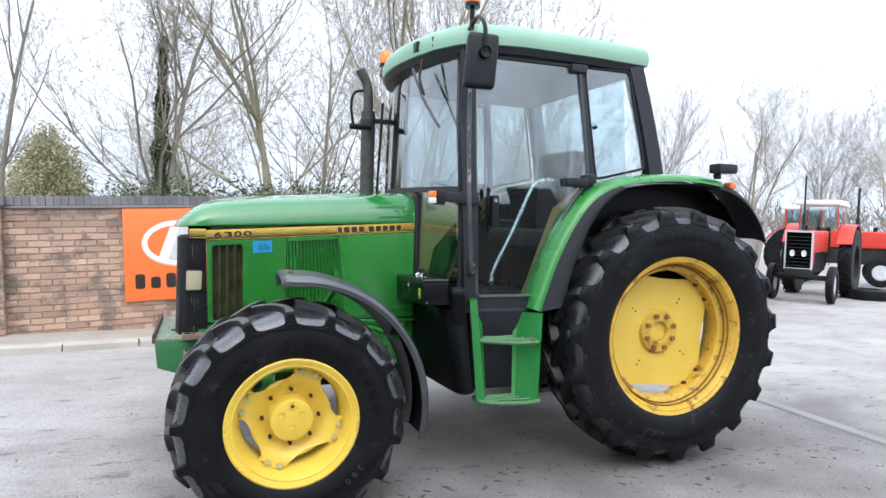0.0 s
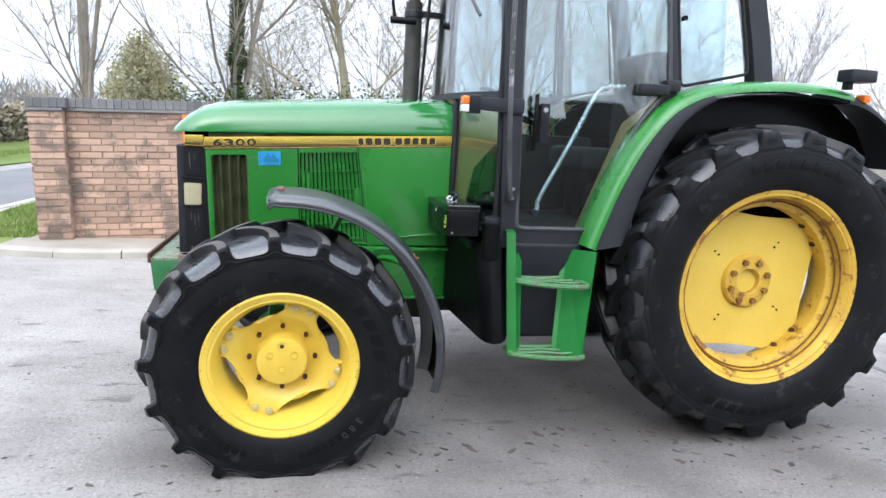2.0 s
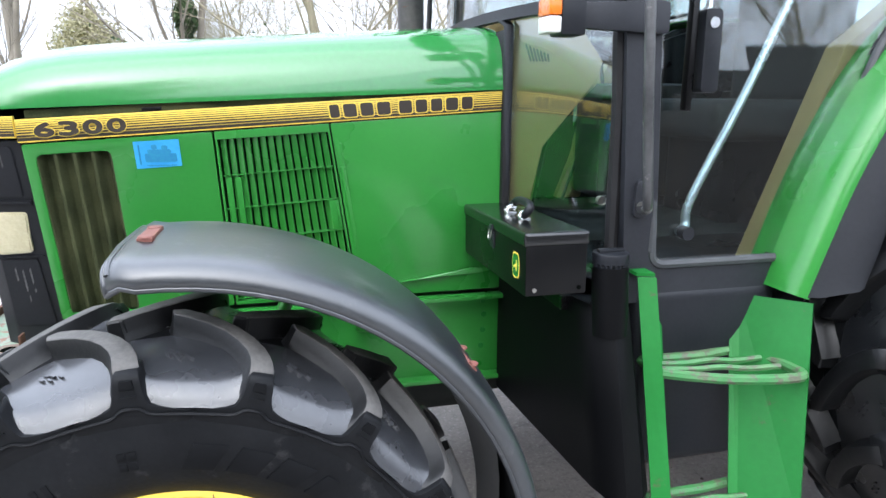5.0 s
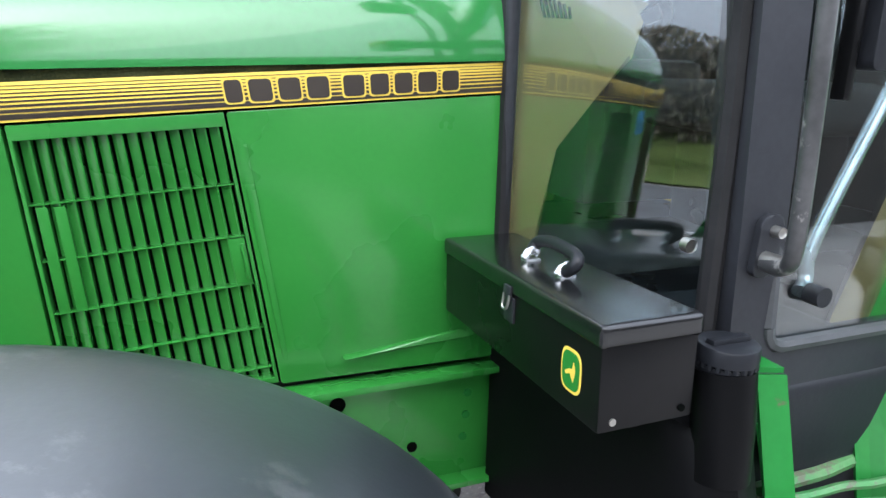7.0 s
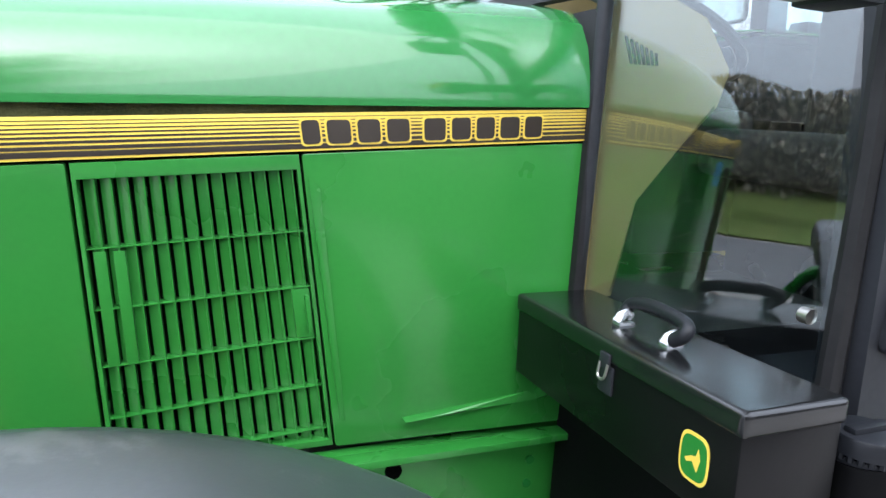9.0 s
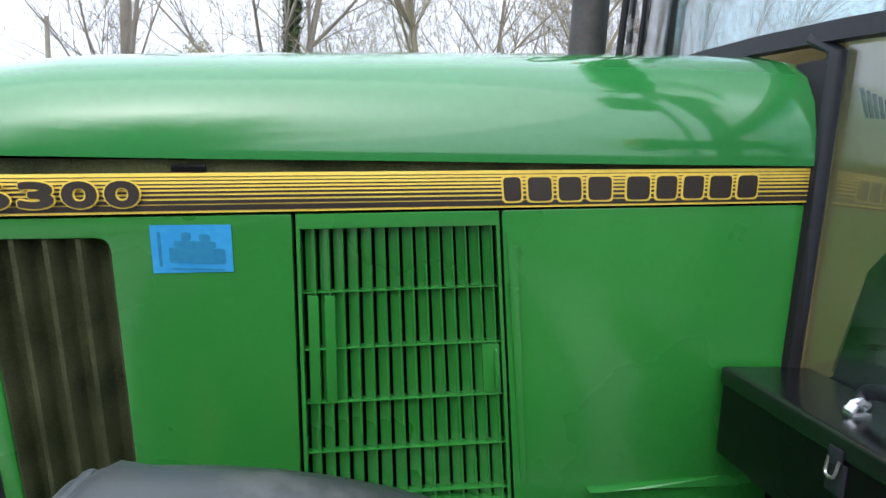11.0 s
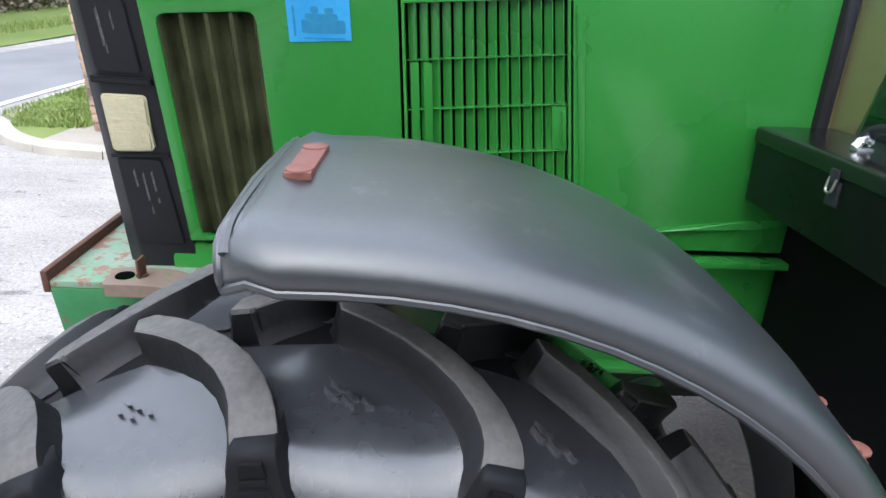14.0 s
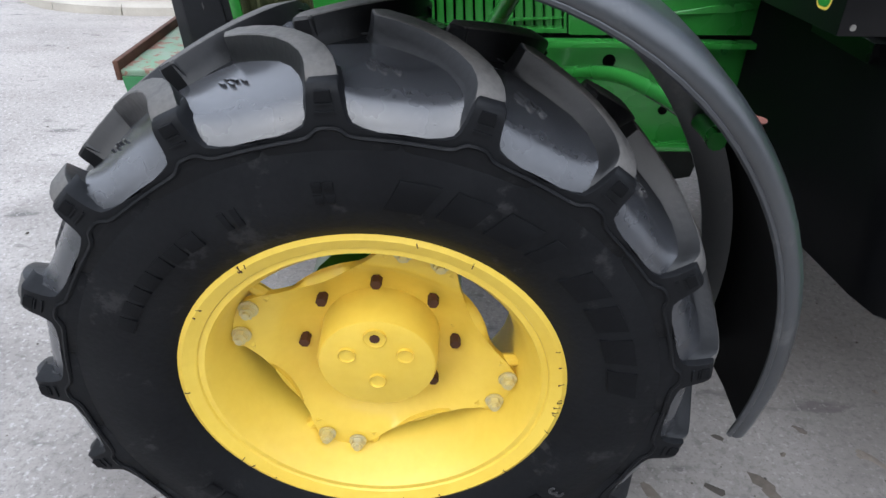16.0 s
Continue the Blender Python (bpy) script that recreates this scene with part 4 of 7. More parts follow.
def frame_slab(bm, outer, inner, d0, d1, r=0.003):
    """A plate with an opening: outer and inner corners in the same order."""
    rows = []
    for ring, d in ((outer, d0), (outer, d1), (inner, d1), (inner, d0)):
        rows.append([bm.verts.new(hp(u, z, d)) for u, z in ring])
    k = len(outer)
    for a, b in zip(rows, rows[1:] + rows[:1]):
        for i in range(k):
            bm.faces.new((a[i], a[(i + 1) % k], b[(i + 1) % k], b[i]))
    if r:
        es = [e for e in bm.edges if all(v in rows[1] + rows[2] for v in e.verts)]
        keep = [e for e in es if len({(v in rows[1]) for v in e.verts}) == 1]
        bmesh.ops.bevel(bm, geom=keep, offset=r, segments=2, affect="EDGES", profile=0.6)
    return bm


def rounded(quad, r, n=3):
    """Corners of a polygon in the plane, rounded off."""
    out = []
    k = len(quad)
    for i in range(k):
        p, a, b = Vector(quad[i]), Vector(quad[i - 1]), Vector(quad[(i + 1) % k])
        pa, pb = p + (a - p).normalized() * r, p + (b - p).normalized() * r
        for j in range(n + 1):
            t = j / n
            out.append(tuple(pa * (1 - t) ** 2 + p * 2 * t * (1 - t) + pb * t * t))
    return out


# bonnet lid: cross-sections from the nose to the cab
bm = B()
rings = []
half_shape = ((1.0, 0.0), (1.0, 0.07), (0.985, 0.28), (0.945, 0.52), (0.87, 0.72), (0.75, 0.86), (0.55, 0.945), (0.28, 0.985))
for x, w, ze, zc in ((-2.992, 0.20, 1.390, 1.398), (-2.985, 0.27, 1.391, 1.412), (-2.968, 0.335, 1.393, 1.432), (-2.94, 0.385, 1.396, 1.458), (-2.90, 0.408, 1.398, 1.497),
                     (-2.85, 0.416, 1.400, 1.530), (-2.79, 0.418, 1.403, 1.551), (-2.70, 0.414, 1.406, 1.566), (-2.5, 0.402, 1.413, 1.584), (-2.2, 0.383, 1.425, 1.606),
                     (-1.9, 0.364, 1.436, 1.626), (-1.63, 0.347, 1.447, 1.640), (-1.600, 0.345, 1.448, 1.638)):
    h = zc - ze
    left = [(x, -w * a, ze + h * b) for a, b in half_shape]
    rings.append(left + [(x, 0, zc)] + [(px, -py, pz) for px, py, pz in left[::-1]] + [(x, w * 0.9, ze - 0.004), (x, -w * 0.9, ze - 0.004)])
loft(bm, rings)
part("bonnet_lid", bm, GREEN_FADED, tractor, "glossy green bonnet lid with sloping nose", smooth=50)
# near-black blocks under the lid: the gap's shade is their colour
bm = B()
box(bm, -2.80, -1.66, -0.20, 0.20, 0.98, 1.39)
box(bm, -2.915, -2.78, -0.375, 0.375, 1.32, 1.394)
part("bonnet_shade", bm, RECESS_SHADE, tractor)
bm = B()
slab(bm, [(-2.80, 1.378), (-1.60, 1.441), (-1.60, 1.452), (-2.80, 1.398)], -0.02, -0.004)
part("bonnet_gap", bm, SCREEN, tractor, "dusty gap under the bonnet lid")
bm = B()
slab(bm, [(-2.545, 1.392), (-2.50, 1.394), (-2.50, 1.405), (-2.545, 1.403)], -0.012, 0.001, 0.002)
part("bonnet_catch", bm, BLACK, tractor)

for sgn in (1, -1):
    right = sgn < 0
    # yellow stripe along the bonnet and round the nose
    bm = B()
    slab(bm, [(-2.821, top_z(-2.821) + 0.004), (-1.592, top_z(-1.592) + 0.004), (-1.592, top_z(-1.592) + 0.058), (-2.821, top_z(-2.821) + 0.058)], -0.01, 0.004, 0.001, right)
    stripe = part("stripe", bm, DECAL, tractor, "yellow side stripe with dark pinstripes")
    bm = B()
    slab(bm, [(-2.908, 1.334), (-2.8245, 1.333), (-2.8245, 1.384), (-2.908, 1.382)], -0.012, 0.002, 0.002, right)
    nose_stripe = part("nose_stripe", bm, DECAL, tractor)
    for k, (f, h) in enumerate(((0.06, 0.0075), (0.23, 0.0048), (0.37, 0.0036), (0.49, 0.0028), (0.60, 0.0022), (0.70, 0.0017), (0.80, 0.0013), (0.89, 0.001))):
        bm = B()
        z0, z1 = top_z(-2.813) + 0.004 + 0.054 * f, top_z(-1.592) + 0.004 + 0.054 * f
        slab(bm, [(-2.820, z0), (-1.592, z1), (-1.592, z1 + h), (-2.820, z0 + h)], 0.003, 0.0046, 0, right)
        part("pinstripe", bm, DECAL_DARK, stripe)
        bm = B()
        z0 = 1.334 + 0.049 * f
        slab(bm, [(-2.907, z0), (-2.8255, z0), (-2.8255, z0 + h), (-2.907, z0 + h)], 0.001, 0.0026, 0, right)
        part("pinstripe", bm, DECAL_DARK, nose_stripe)

# model number on the stripe, figure by figure
def figure(ch, name, parent, wide, tall, base, along, up, out):
    """One character in the built-in font: a dark, slightly thickened face on a pale edge."""
    m = Matrix((along, up, out)).transposed().to_4x4()
    cu = bpy.data.curves.new(name, "FONT")
    cu.body, cu.size, cu.extrude = ch, 0.06, 0.0006
    tmp = bpy.data.objects.new(name, cu)
    scene.collection.objects.link(tmp)
    bpy.context.view_layer.update()
    glyph = bpy.data.meshes.new_from_object(tmp.evaluated_get(bpy.context.evaluated_depsgraph_get()))
    bpy.data.objects.remove(tmp)
    xs, ys = [v.co.x for v in glyph.vertices], [v.co.y for v in glyph.vertices]
    glyph.transform(Matrix.Diagonal((wide / (max(xs) - min(xs)), tall / (max(ys) - min(ys)), 1, 1)) @ Matrix.Translation((-(max(xs) + min(xs)) / 2, -(max(ys) + min(ys)) / 2, 0)))
    for grow, depth, material in ((0.0046, 0.0, DECAL), (0.0026, 0.0016, DECAL_DARK)):
        bm = B()
        for k in range(12):
            t = 2 * math.pi * k / 12
            step = glyph.copy()
            step.transform(Matrix.Translation((grow * math.cos(t), grow * math.sin(t), 0.00001 * k)))
            bm.from_mesh(step)
            bpy.data.meshes.remove(step)
        me = bpy.data.meshes.new(name)
        bm.to_mesh(me)
        bm.free()
        me.materials.clear()
        me.materials.append(material)
        ob = new(name, me)
        ob.parent = parent
        ob.matrix_parent_inverse = wmat(parent).inverted()
        ob.matrix_basis = Matrix.Translation(base + out * depth) @ m
    bpy.data.meshes.remove(glyph)


q0, q1 = hp(-2.786, 1.351, 0.0105), hp(-2.578, 1.363, 0.0075)
along = (q1 - q0).normalized()
for k, ch in enumerate("6300"):
    figure(ch, "figure", tractor, 0.0385, 0.030, q0 + (q1 - q0) * ((k + 0.5) / 4), along, Vector((0, 0.02, 1)).normalized(), along.cross(Vector((0, 0, 1))).normalized())
# the maker's name: plain dark blocks on a pale edge
u = -2.083
for k, w in enumerate((0.026, 0.035, 0.034, 0.035, 0.0, 0.035, 0.032, 0.032, 0.035, 0.032)):
    if w:
        for grow, d, material in ((0.0028, 0.0055, DECAL), (0.0, 0.0068, DECAL_DARK)):
            bm = B()
            za = top_z(u) + 0.0135 - grow
            ring = rounded([(u - grow, za), (u + w + grow, za + 0.002), (u + w + grow, za + 0.036 + 2 * grow), (u - grow, za + 0.034 + 2 * grow)], 0.007)
            slab(bm, ring, d - 0.001, d)
            ob = part("name_block", bm, material, tractor)
    u += (w + 0.0105) if w else 0.013

# front side panel with its screen
bm = B()
zt, zb = 1.305, 0.862
outer = rounded([(-2.818, 0.852), (-2.388, 0.852), (-2.388, top_z(-2.388)), (-2.818, top_z(-2.818))], 0.006)
inner = rounded([(-2.793, zb), (-2.628, zb), (-2.628, 1.3), (-2.793, 1.292)], 0.018)
frame_slab(bm, outer, inner, -0.02, 0.0)
part("side_panel", bm, GREEN, tractor)
bm = B()
rows = []
for j in range(13):
    z = zb + (1.302 - zb) * j / 12
    row = []
    for i in range(83):
        f = i / 82
        uu = -2.795 + 0.170 * f
        row.append(hp(uu, z, -0.036 + 0.030 * max(0, math.cos(math.pi * (f * 4.1 - 0.02)) ** 2) ** 3.5))
    rows.append(row)
sheet(bm, rows, 0.003)
part("intake_screen", bm, SCREEN, tractor, "ribbed dusty metal intake screen")

# louvred panel
bm = B()
outer = [(-2.383, 0.852), (-2.091, 0.852), (-2.091, top_z(-2.091)), (-2.383, top_z(-2.383))]
inner = [(-2.377, 0.864), (-2.097, 0.864), (-2.097, top_z(-2.097) - 0.022), (-2.377, top_z(-2.377) - 0.022)]
frame_slab(bm, outer, inner, -0.025, 0.001, 0.002)
louvre = part("louvre_panel", bm, GREEN, tractor, "green louvred panel with vertical fins")
# near-black sheet, with the shade behind the fins put into its colour
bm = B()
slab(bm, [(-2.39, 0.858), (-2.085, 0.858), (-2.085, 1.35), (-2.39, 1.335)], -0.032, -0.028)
part("louvre_shade", bm, RECESS_SHADE, louvre)
for k in range(14):
    uu = -2.372 + k * 0.0196
    za, zc = 0.864, top_z(uu) - 0.02
    bm = B()
    loft(bm, [[hp(uu, z, -0.015), hp(uu + 0.0120, z, -0.0095), hp(uu + 0.0124, z, -0.0040), hp(uu + 0.0146, z, -0.0040), hp(uu + 0.0150, z, -0.022), hp(uu, z, -0.019)] for z in (za, (za + zc) / 2, zc)])
    part("fin", bm, GREEN, louvre)
for z in (1.236, 1.145, 1.054, 0.965, 0.880):
    bm = B()
    slab(bm, [(-2.377, z - 0.012), (-2.095, z + 0.006), (-2.095, z + 0.0082), (-2.377, z - 0.0096)], -0.024, -0.0035, 0.0006)
    part("crossbar", bm, GREEN, louvre)
for ua, ub, za, zb2 in ((-2.370, -2.355, 1.044, 1.222), (-2.347, -2.332, 1.044, 1.222), (-2.126, -2.099, 1.062, 1.148)):
    bm = B()
    slab(bm, [(ua, za), (ub, za), (ub, zb2), (ua, zb2)], -0.022, -0.0030, 0.002)
    part("latch_recess", bm, GREEN, louvre)
bm = B()
slab(bm, [(-2.108, 1.072), (-2.101, 1.072), (-2.101, 1.138), (-2.108, 1.138)], -0.012, 0.003, 0.002)
part("latch", bm, GREEN, louvre)

# rear side panel with a raised border
bm = B()
outer = rounded([(-2.087, 0.848), (-1.606, 0.862), (-1.592, top_z(-1.592)), (-2.087, top_z(-2.087))], 0.006)
slab(bm, outer, -0.02, 0.0, 0.003)
part("side_panel", bm, GREEN, tractor)
bm = B()
slab(bm, rounded([(-2.075, 0.90), (-2.066, 0.90), (-2.066, 1.31), (-2.082, 1.328)], 0.003), -0.001, 0.0025, 0.001)
part("panel_rib", bm, GREEN, tractor)
bm = B()
prism(bm, [(-1.906, 0.897), (-1.66, 0.913), (-1.60, 0.920), (-1.62, 0.936), (-1.66, 0.934)], side_y(-1.75, 0.9) - 0.010, side_y(-1.75, 0.9) + 0.03, 0.004)
part("panel_flare", bm, GREEN, tractor)
for sgn in (1, -1):
    bm = B()
    box(bm, -2.36, -1.56, -0.350 * sgn - 0.018, -0.350 * sgn + 0.018, 0.838, 0.852, 0.003)
    part("lower_rail", bm, GREEN, tractor)
bm = B()
slab(bm, [(-2.82, 0.852), (-1.67, 0.862), (-1.592, 1.386), (-2.82, 1.318)], -0.02, 0.0, 0.003, True)
part("side_panel", bm, GREEN, tractor)

# nose: black moulded lamp cluster under the stripe
def nose_w(z):
    return 0.400 - 0.185 * (1.326 - z)


bm = B()
rings = []
for f in range(9):
    z = 1.326 - f / 8 * 0.55
    xf, xr, w = -2.925 - 0.008 * f / 8, -2.822 + 0.012 * f / 8, nose_w(z)
    rings.append([(xr, -w, z), (xf + 0.012, -w, z), (xf, -w + 0.008, z), (xf - 0.03, -w * 0.9, z), (xf - 0.05, -w * 0.6, z), (xf - 0.055, 0, z), (xf - 0.05, w * 0.6, z), (xf - 0.03, w * 0.9, z), (xf, w - 0.008, z), (xf + 0.012, w, z), (xr, w, z)])
loft(bm, rings)
part("nose_cone", bm, NOSE, tractor, "black plastic nose with headlamps")


def nose_plate(ring, d, sgn, r):
    bm = B()
    a = [bm.verts.new((x, -(nose_w(z) - 0.01) * sgn, z)) for x, z in ring]
    b = [bm.verts.new((x, -(nose_w(z) + d) * sgn, z)) for x, z in ring]
    bm.faces.new(a)
    bm.faces.new(b[::-1])
    for i in range(len(ring)):
        bm.faces.new((a[i], a[(i + 1) % len(ring)], b[(i + 1) % len(ring)], b[i]))
    bmesh.ops.bevel(bm, geom=[e for e in bm.edges if all(v in b for v in e.verts)], offset=r, segments=2, affect="EDGES")
    return bm


for sgn in (1, -1):
    part("upper_blank", nose_plate(rounded([(-2.918, 1.192), (-2.838, 1.188), (-2.842, 1.314), (-2.918, 1.314)], 0.010), 0.004, sgn, 0.002), NOSE, tractor, "scratched black lamp blank")
    part("lower_blank", nose_plate(rounded([(-2.922, 0.835), (-2.826, 0.835), (-2.838, 1.026), (-2.922, 1.026)], 0.010), 0.004, sgn, 0.002), NOSE, tractor, "scratched black lamp blank")
    part("nose_ledge", nose_plate([(-2.930, 1.172), (-2.824, 1.168), (-2.824, 1.180), (-2.930, 1.184)], 0.010, sgn, 0.003), NOSE, tractor)
    part("nose_ledge", nose_plate([(-2.930, 1.028), (-2.822, 1.030), (-2.822, 1.036), (-2.930, 1.034)], 0.006, sgn, 0.002), NOSE, tractor)
    part("headlamp", nose_plate(rounded([(-2.924, 1.040), (-2.846, 1.042), (-2.840, 1.150), (-2.922, 1.152)], 0.010), 0.007, sgn, 0.004), LENS, tractor, "yellowed side headlamp lens")

    for k in range(6):
        x = -2.878 + k * 0.0062
        part("lens_rib", nose_plate([(x, 1.050), (x + 0.0035, 1.050), (x + 0.0035, 1.094), (x, 1.094)], 0.0076, sgn, 0.0005), LENS, tractor)

    for k in range(8):
        z = 1.052 + k * 0.0125
        part("lens_rib", nose_plate([(-2.916, z), (-2.850, z), (-2.850, z + 0.004), (-2.916, z + 0.004)], 0.0074, sgn, 0.0004), LENS, tractor)
# rubbed chalky scratches on the lamp blanks
for x, za, zb2, w in ((-2.893, 1.235, 1.300, 0.005), (-2.889, 1.222, 1.240, 0.003), (-2.870, 1.262, 1.296, 0.003), (-2.896, 0.965, 1.005, 0.004), (-2.880, 0.935, 0.998, 0.004), (-2.877, 0.905, 0.925, 0.003), (-2.863, 0.955, 1.002, 0.004), (-2.861, 0.93, 0.945, 0.004)):
    part("scratch", nose_plate([(x, za), (x + w, za + 0.004), (x + w * 0.7, zb2), (x - w * 0.2, zb2 - 0.006)], 0.0046, 1, 0.0001), CHALK, tractor)

# engine, chassis rails and castings
bm = B()
box(bm, -2.80, -1.6, -0.24, 0.24, 0.42, 0.98, 0.05)
box(bm, -1.7, 0.35, -0.22, 0.22, 0.45, 1.0, 0.06)
box(bm, -0.35, 0.15, -0.34, 0.34, 0.55, 1.05, 0.08)
part("drive_train", bm, DARK, tractor, "dark oily engine and gearbox castings", smooth=60)
for sgn in (1, -1):
    bm = B()
    prism(bm, [(-2.86, 0.62), (-2.36, 0.60), (-2.1, 0.575), (-1.56, 0.575), (-1.56, 0.836), (-2.86, 0.836)], -0.305 * sgn, -0.28 * sgn, 0.006)
    rail = part("chassis_plate", bm, GREEN, tractor, "green chassis side plate with bolt holes")
    for x, z, r in ((-1.637, 0.771, 0.009), (-1.64, 0.72, 0.009), (-1.645, 0.668, 0.009), (-1.915, 0.79, 0.016), (-1.76, 0.665, 0.011), (-1.64, 0.815, 0.008), (-2.2, 0.72, 0.012)):
        # holes are flat near-black discs, their shade put into the colour
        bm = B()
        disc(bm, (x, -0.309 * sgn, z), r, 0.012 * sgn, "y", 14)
        part("bolt_hole", bm, RECESS_SHADE, rail) if r > 0.0095 else part("plate_bolt", bm, GREEN_WORN, rail)
    bm = B()
    box(bm, -2.1, -1.56, -0.325 * sgn - 0.02, -0.325 * sgn + 0.02, 0.568, 0.582, 0.003)
    part("chassis_flange", bm, GREEN, tractor)

# front axle with its hubs, and the rear axle
FX, FZ, RX, RZ = -2.425, 0.492, -0.115, 0.80
bm = B()
tube(bm, [(FX, -0.78, FZ), (FX, -0.45, FZ + 0.02), (FX, 0.45, FZ + 0.02), (FX, 0.78, FZ)], 0.085, 16)
box(bm, FX - 0.16, FX + 0.16, -0.2, 0.22, FZ - 0.13, FZ + 0.14, 0.05)
part("front_axle", bm, GREEN, tractor, "green front drive axle")
for sgn in (1, -1):
    bm = B()
    disc(bm, (FX, -0.90 * sgn, FZ), 0.15, 0.16 * sgn, "y", 28, 0.02)
    box(bm, FX - 0.07, FX + 0.07, -0.80 * sgn - 0.06, -0.80 * sgn + 0.06, FZ - 0.17, FZ + 0.19, 0.03)
    part("hub_carrier", bm, GREEN, tractor)
    bm = B()
    tube(bm, [(RX, -0.75 * sgn, RZ), (RX, -0.3 * sgn, RZ)], 0.11, 20)
    part("rear_axle", bm, DARK, tractor)

# weight tray under the nose
bm = B()
box(bm, -3.08, -2.70, -0.385, 0.385, 0.765, 0.78, 0.003)
tray = part("weight_tray", bm, TRAY_TOP, tractor, "flaking green front weight bracket")
for y in (-0.386, 0.370):
    bm = B()
    prism(bm, [(-3.08, 0.765), (-2.72, 0.765), (-2.72, 0.58), (-2.95, 0.58), (-3.065, 0.62)], y, y + 0.016, 0.003)
    part("bracket_cheek", bm, GREEN_RUST, tray)
bm = B()
box(bm, -3.092, -3.078, -0.388, 0.388, 0.755, 0.802, 0.003)
part("bracket_lip", bm, RUST, tray, "rusty raised front lip")
bm = B()
disc(bm, (-2.985, -0.12, 0.7805), 0.024, 0.002, "z", 18)
part("tray_hole", bm, RECESS_SHADE, tray)
# a bent clevis beside the bracket: two holed plates joined by a bend
bm = B()
path = curve_pts([(-2.942, 0, 0.796), (-2.90, 0, 0.796), (-2.83, 0, 0.793), (-2.785, 0, 0.775), (-2.768, 0, 0.748), (-2.785, 0, 0.722), (-2.83, 0, 0.704), (-2.90, 0, 0.700), (-2.935, 0, 0.700)], 4)
rings = []
for i, p in enumerate(path):
    d = (path[min(i + 1, len(path) - 1)] - path[max(i - 1, 0)]).normalized()
    nrm = Vector((-d.z, 0, d.x)) * 0.0125
    end = 0.012 if i in (0, len(path) - 1) else 0.0
    rings.append([p + nrm + Vector((0, -0.452 + end, 0)), p + nrm + Vector((0, -0.372 - end, 0)), p - nrm + Vector((0, -0.372 - end, 0)), p - nrm + Vector((0, -0.452 + end, 0))])
loft(bm, rings)
clevis = part("tow_clevis", bm, CLEVIS, tray, "worn tow clevis with a pin")
for x, z in ((-2.912, 0.8085), (-2.905, 0.7125)):
    bm = B()
    disc(bm, (x, -0.412, z), 0.018, 0.002, "z", 18)
    part("pin_hole", bm, RECESS_SHADE, clevis)
bm = B()
box(bm, -2.883, -2.877, -0.424, -0.392, 0.80, 0.846, 0.0025)
disc(bm, (-2.880, -0.408, 0.806), 0.012, 0.005, "z", 16, 0.002)
part("clevis_pin", bm, RUST, clevis)

# ---- wheels: outer face towards -y, built round their own hub ----
def tyre_bm(R, rim_r, half, lugs, lug_h, twist, lean_flip):
    """Carcass turned from a profile, with a chevron of bars whose ends run down the shoulder."""
    bm = B()
    body = R - lug_h
    side = half * 1.0
    prof = [(rim_r - 0.012, -half * 0.62), (rim_r + 0.012, -half * 0.80), (rim_r + 0.05, -side * 0.93), (rim_r + (body - rim_r) * 0.42, -side), (rim_r + (body - rim_r) * 0.68, -side * 0.985),
            (body - 0.050, -side * 0.93), (body - 0.018, -side * 0.80), (body - 0.004, -side * 0.5), (body, 0)]
    prof = prof + [(r, -y) for r, y in prof[-2::-1]]
    lathe(bm, prof, 84, closed=False)
    return bm


def sweep(R, half, twist, s):
    """Where a bar's middle line lies at the share s of the half width: hooked, running straight out at the shoulder."""
    return twist * (1 - (1 - min(max(s, 0.0), 1.0)) ** 2.1)


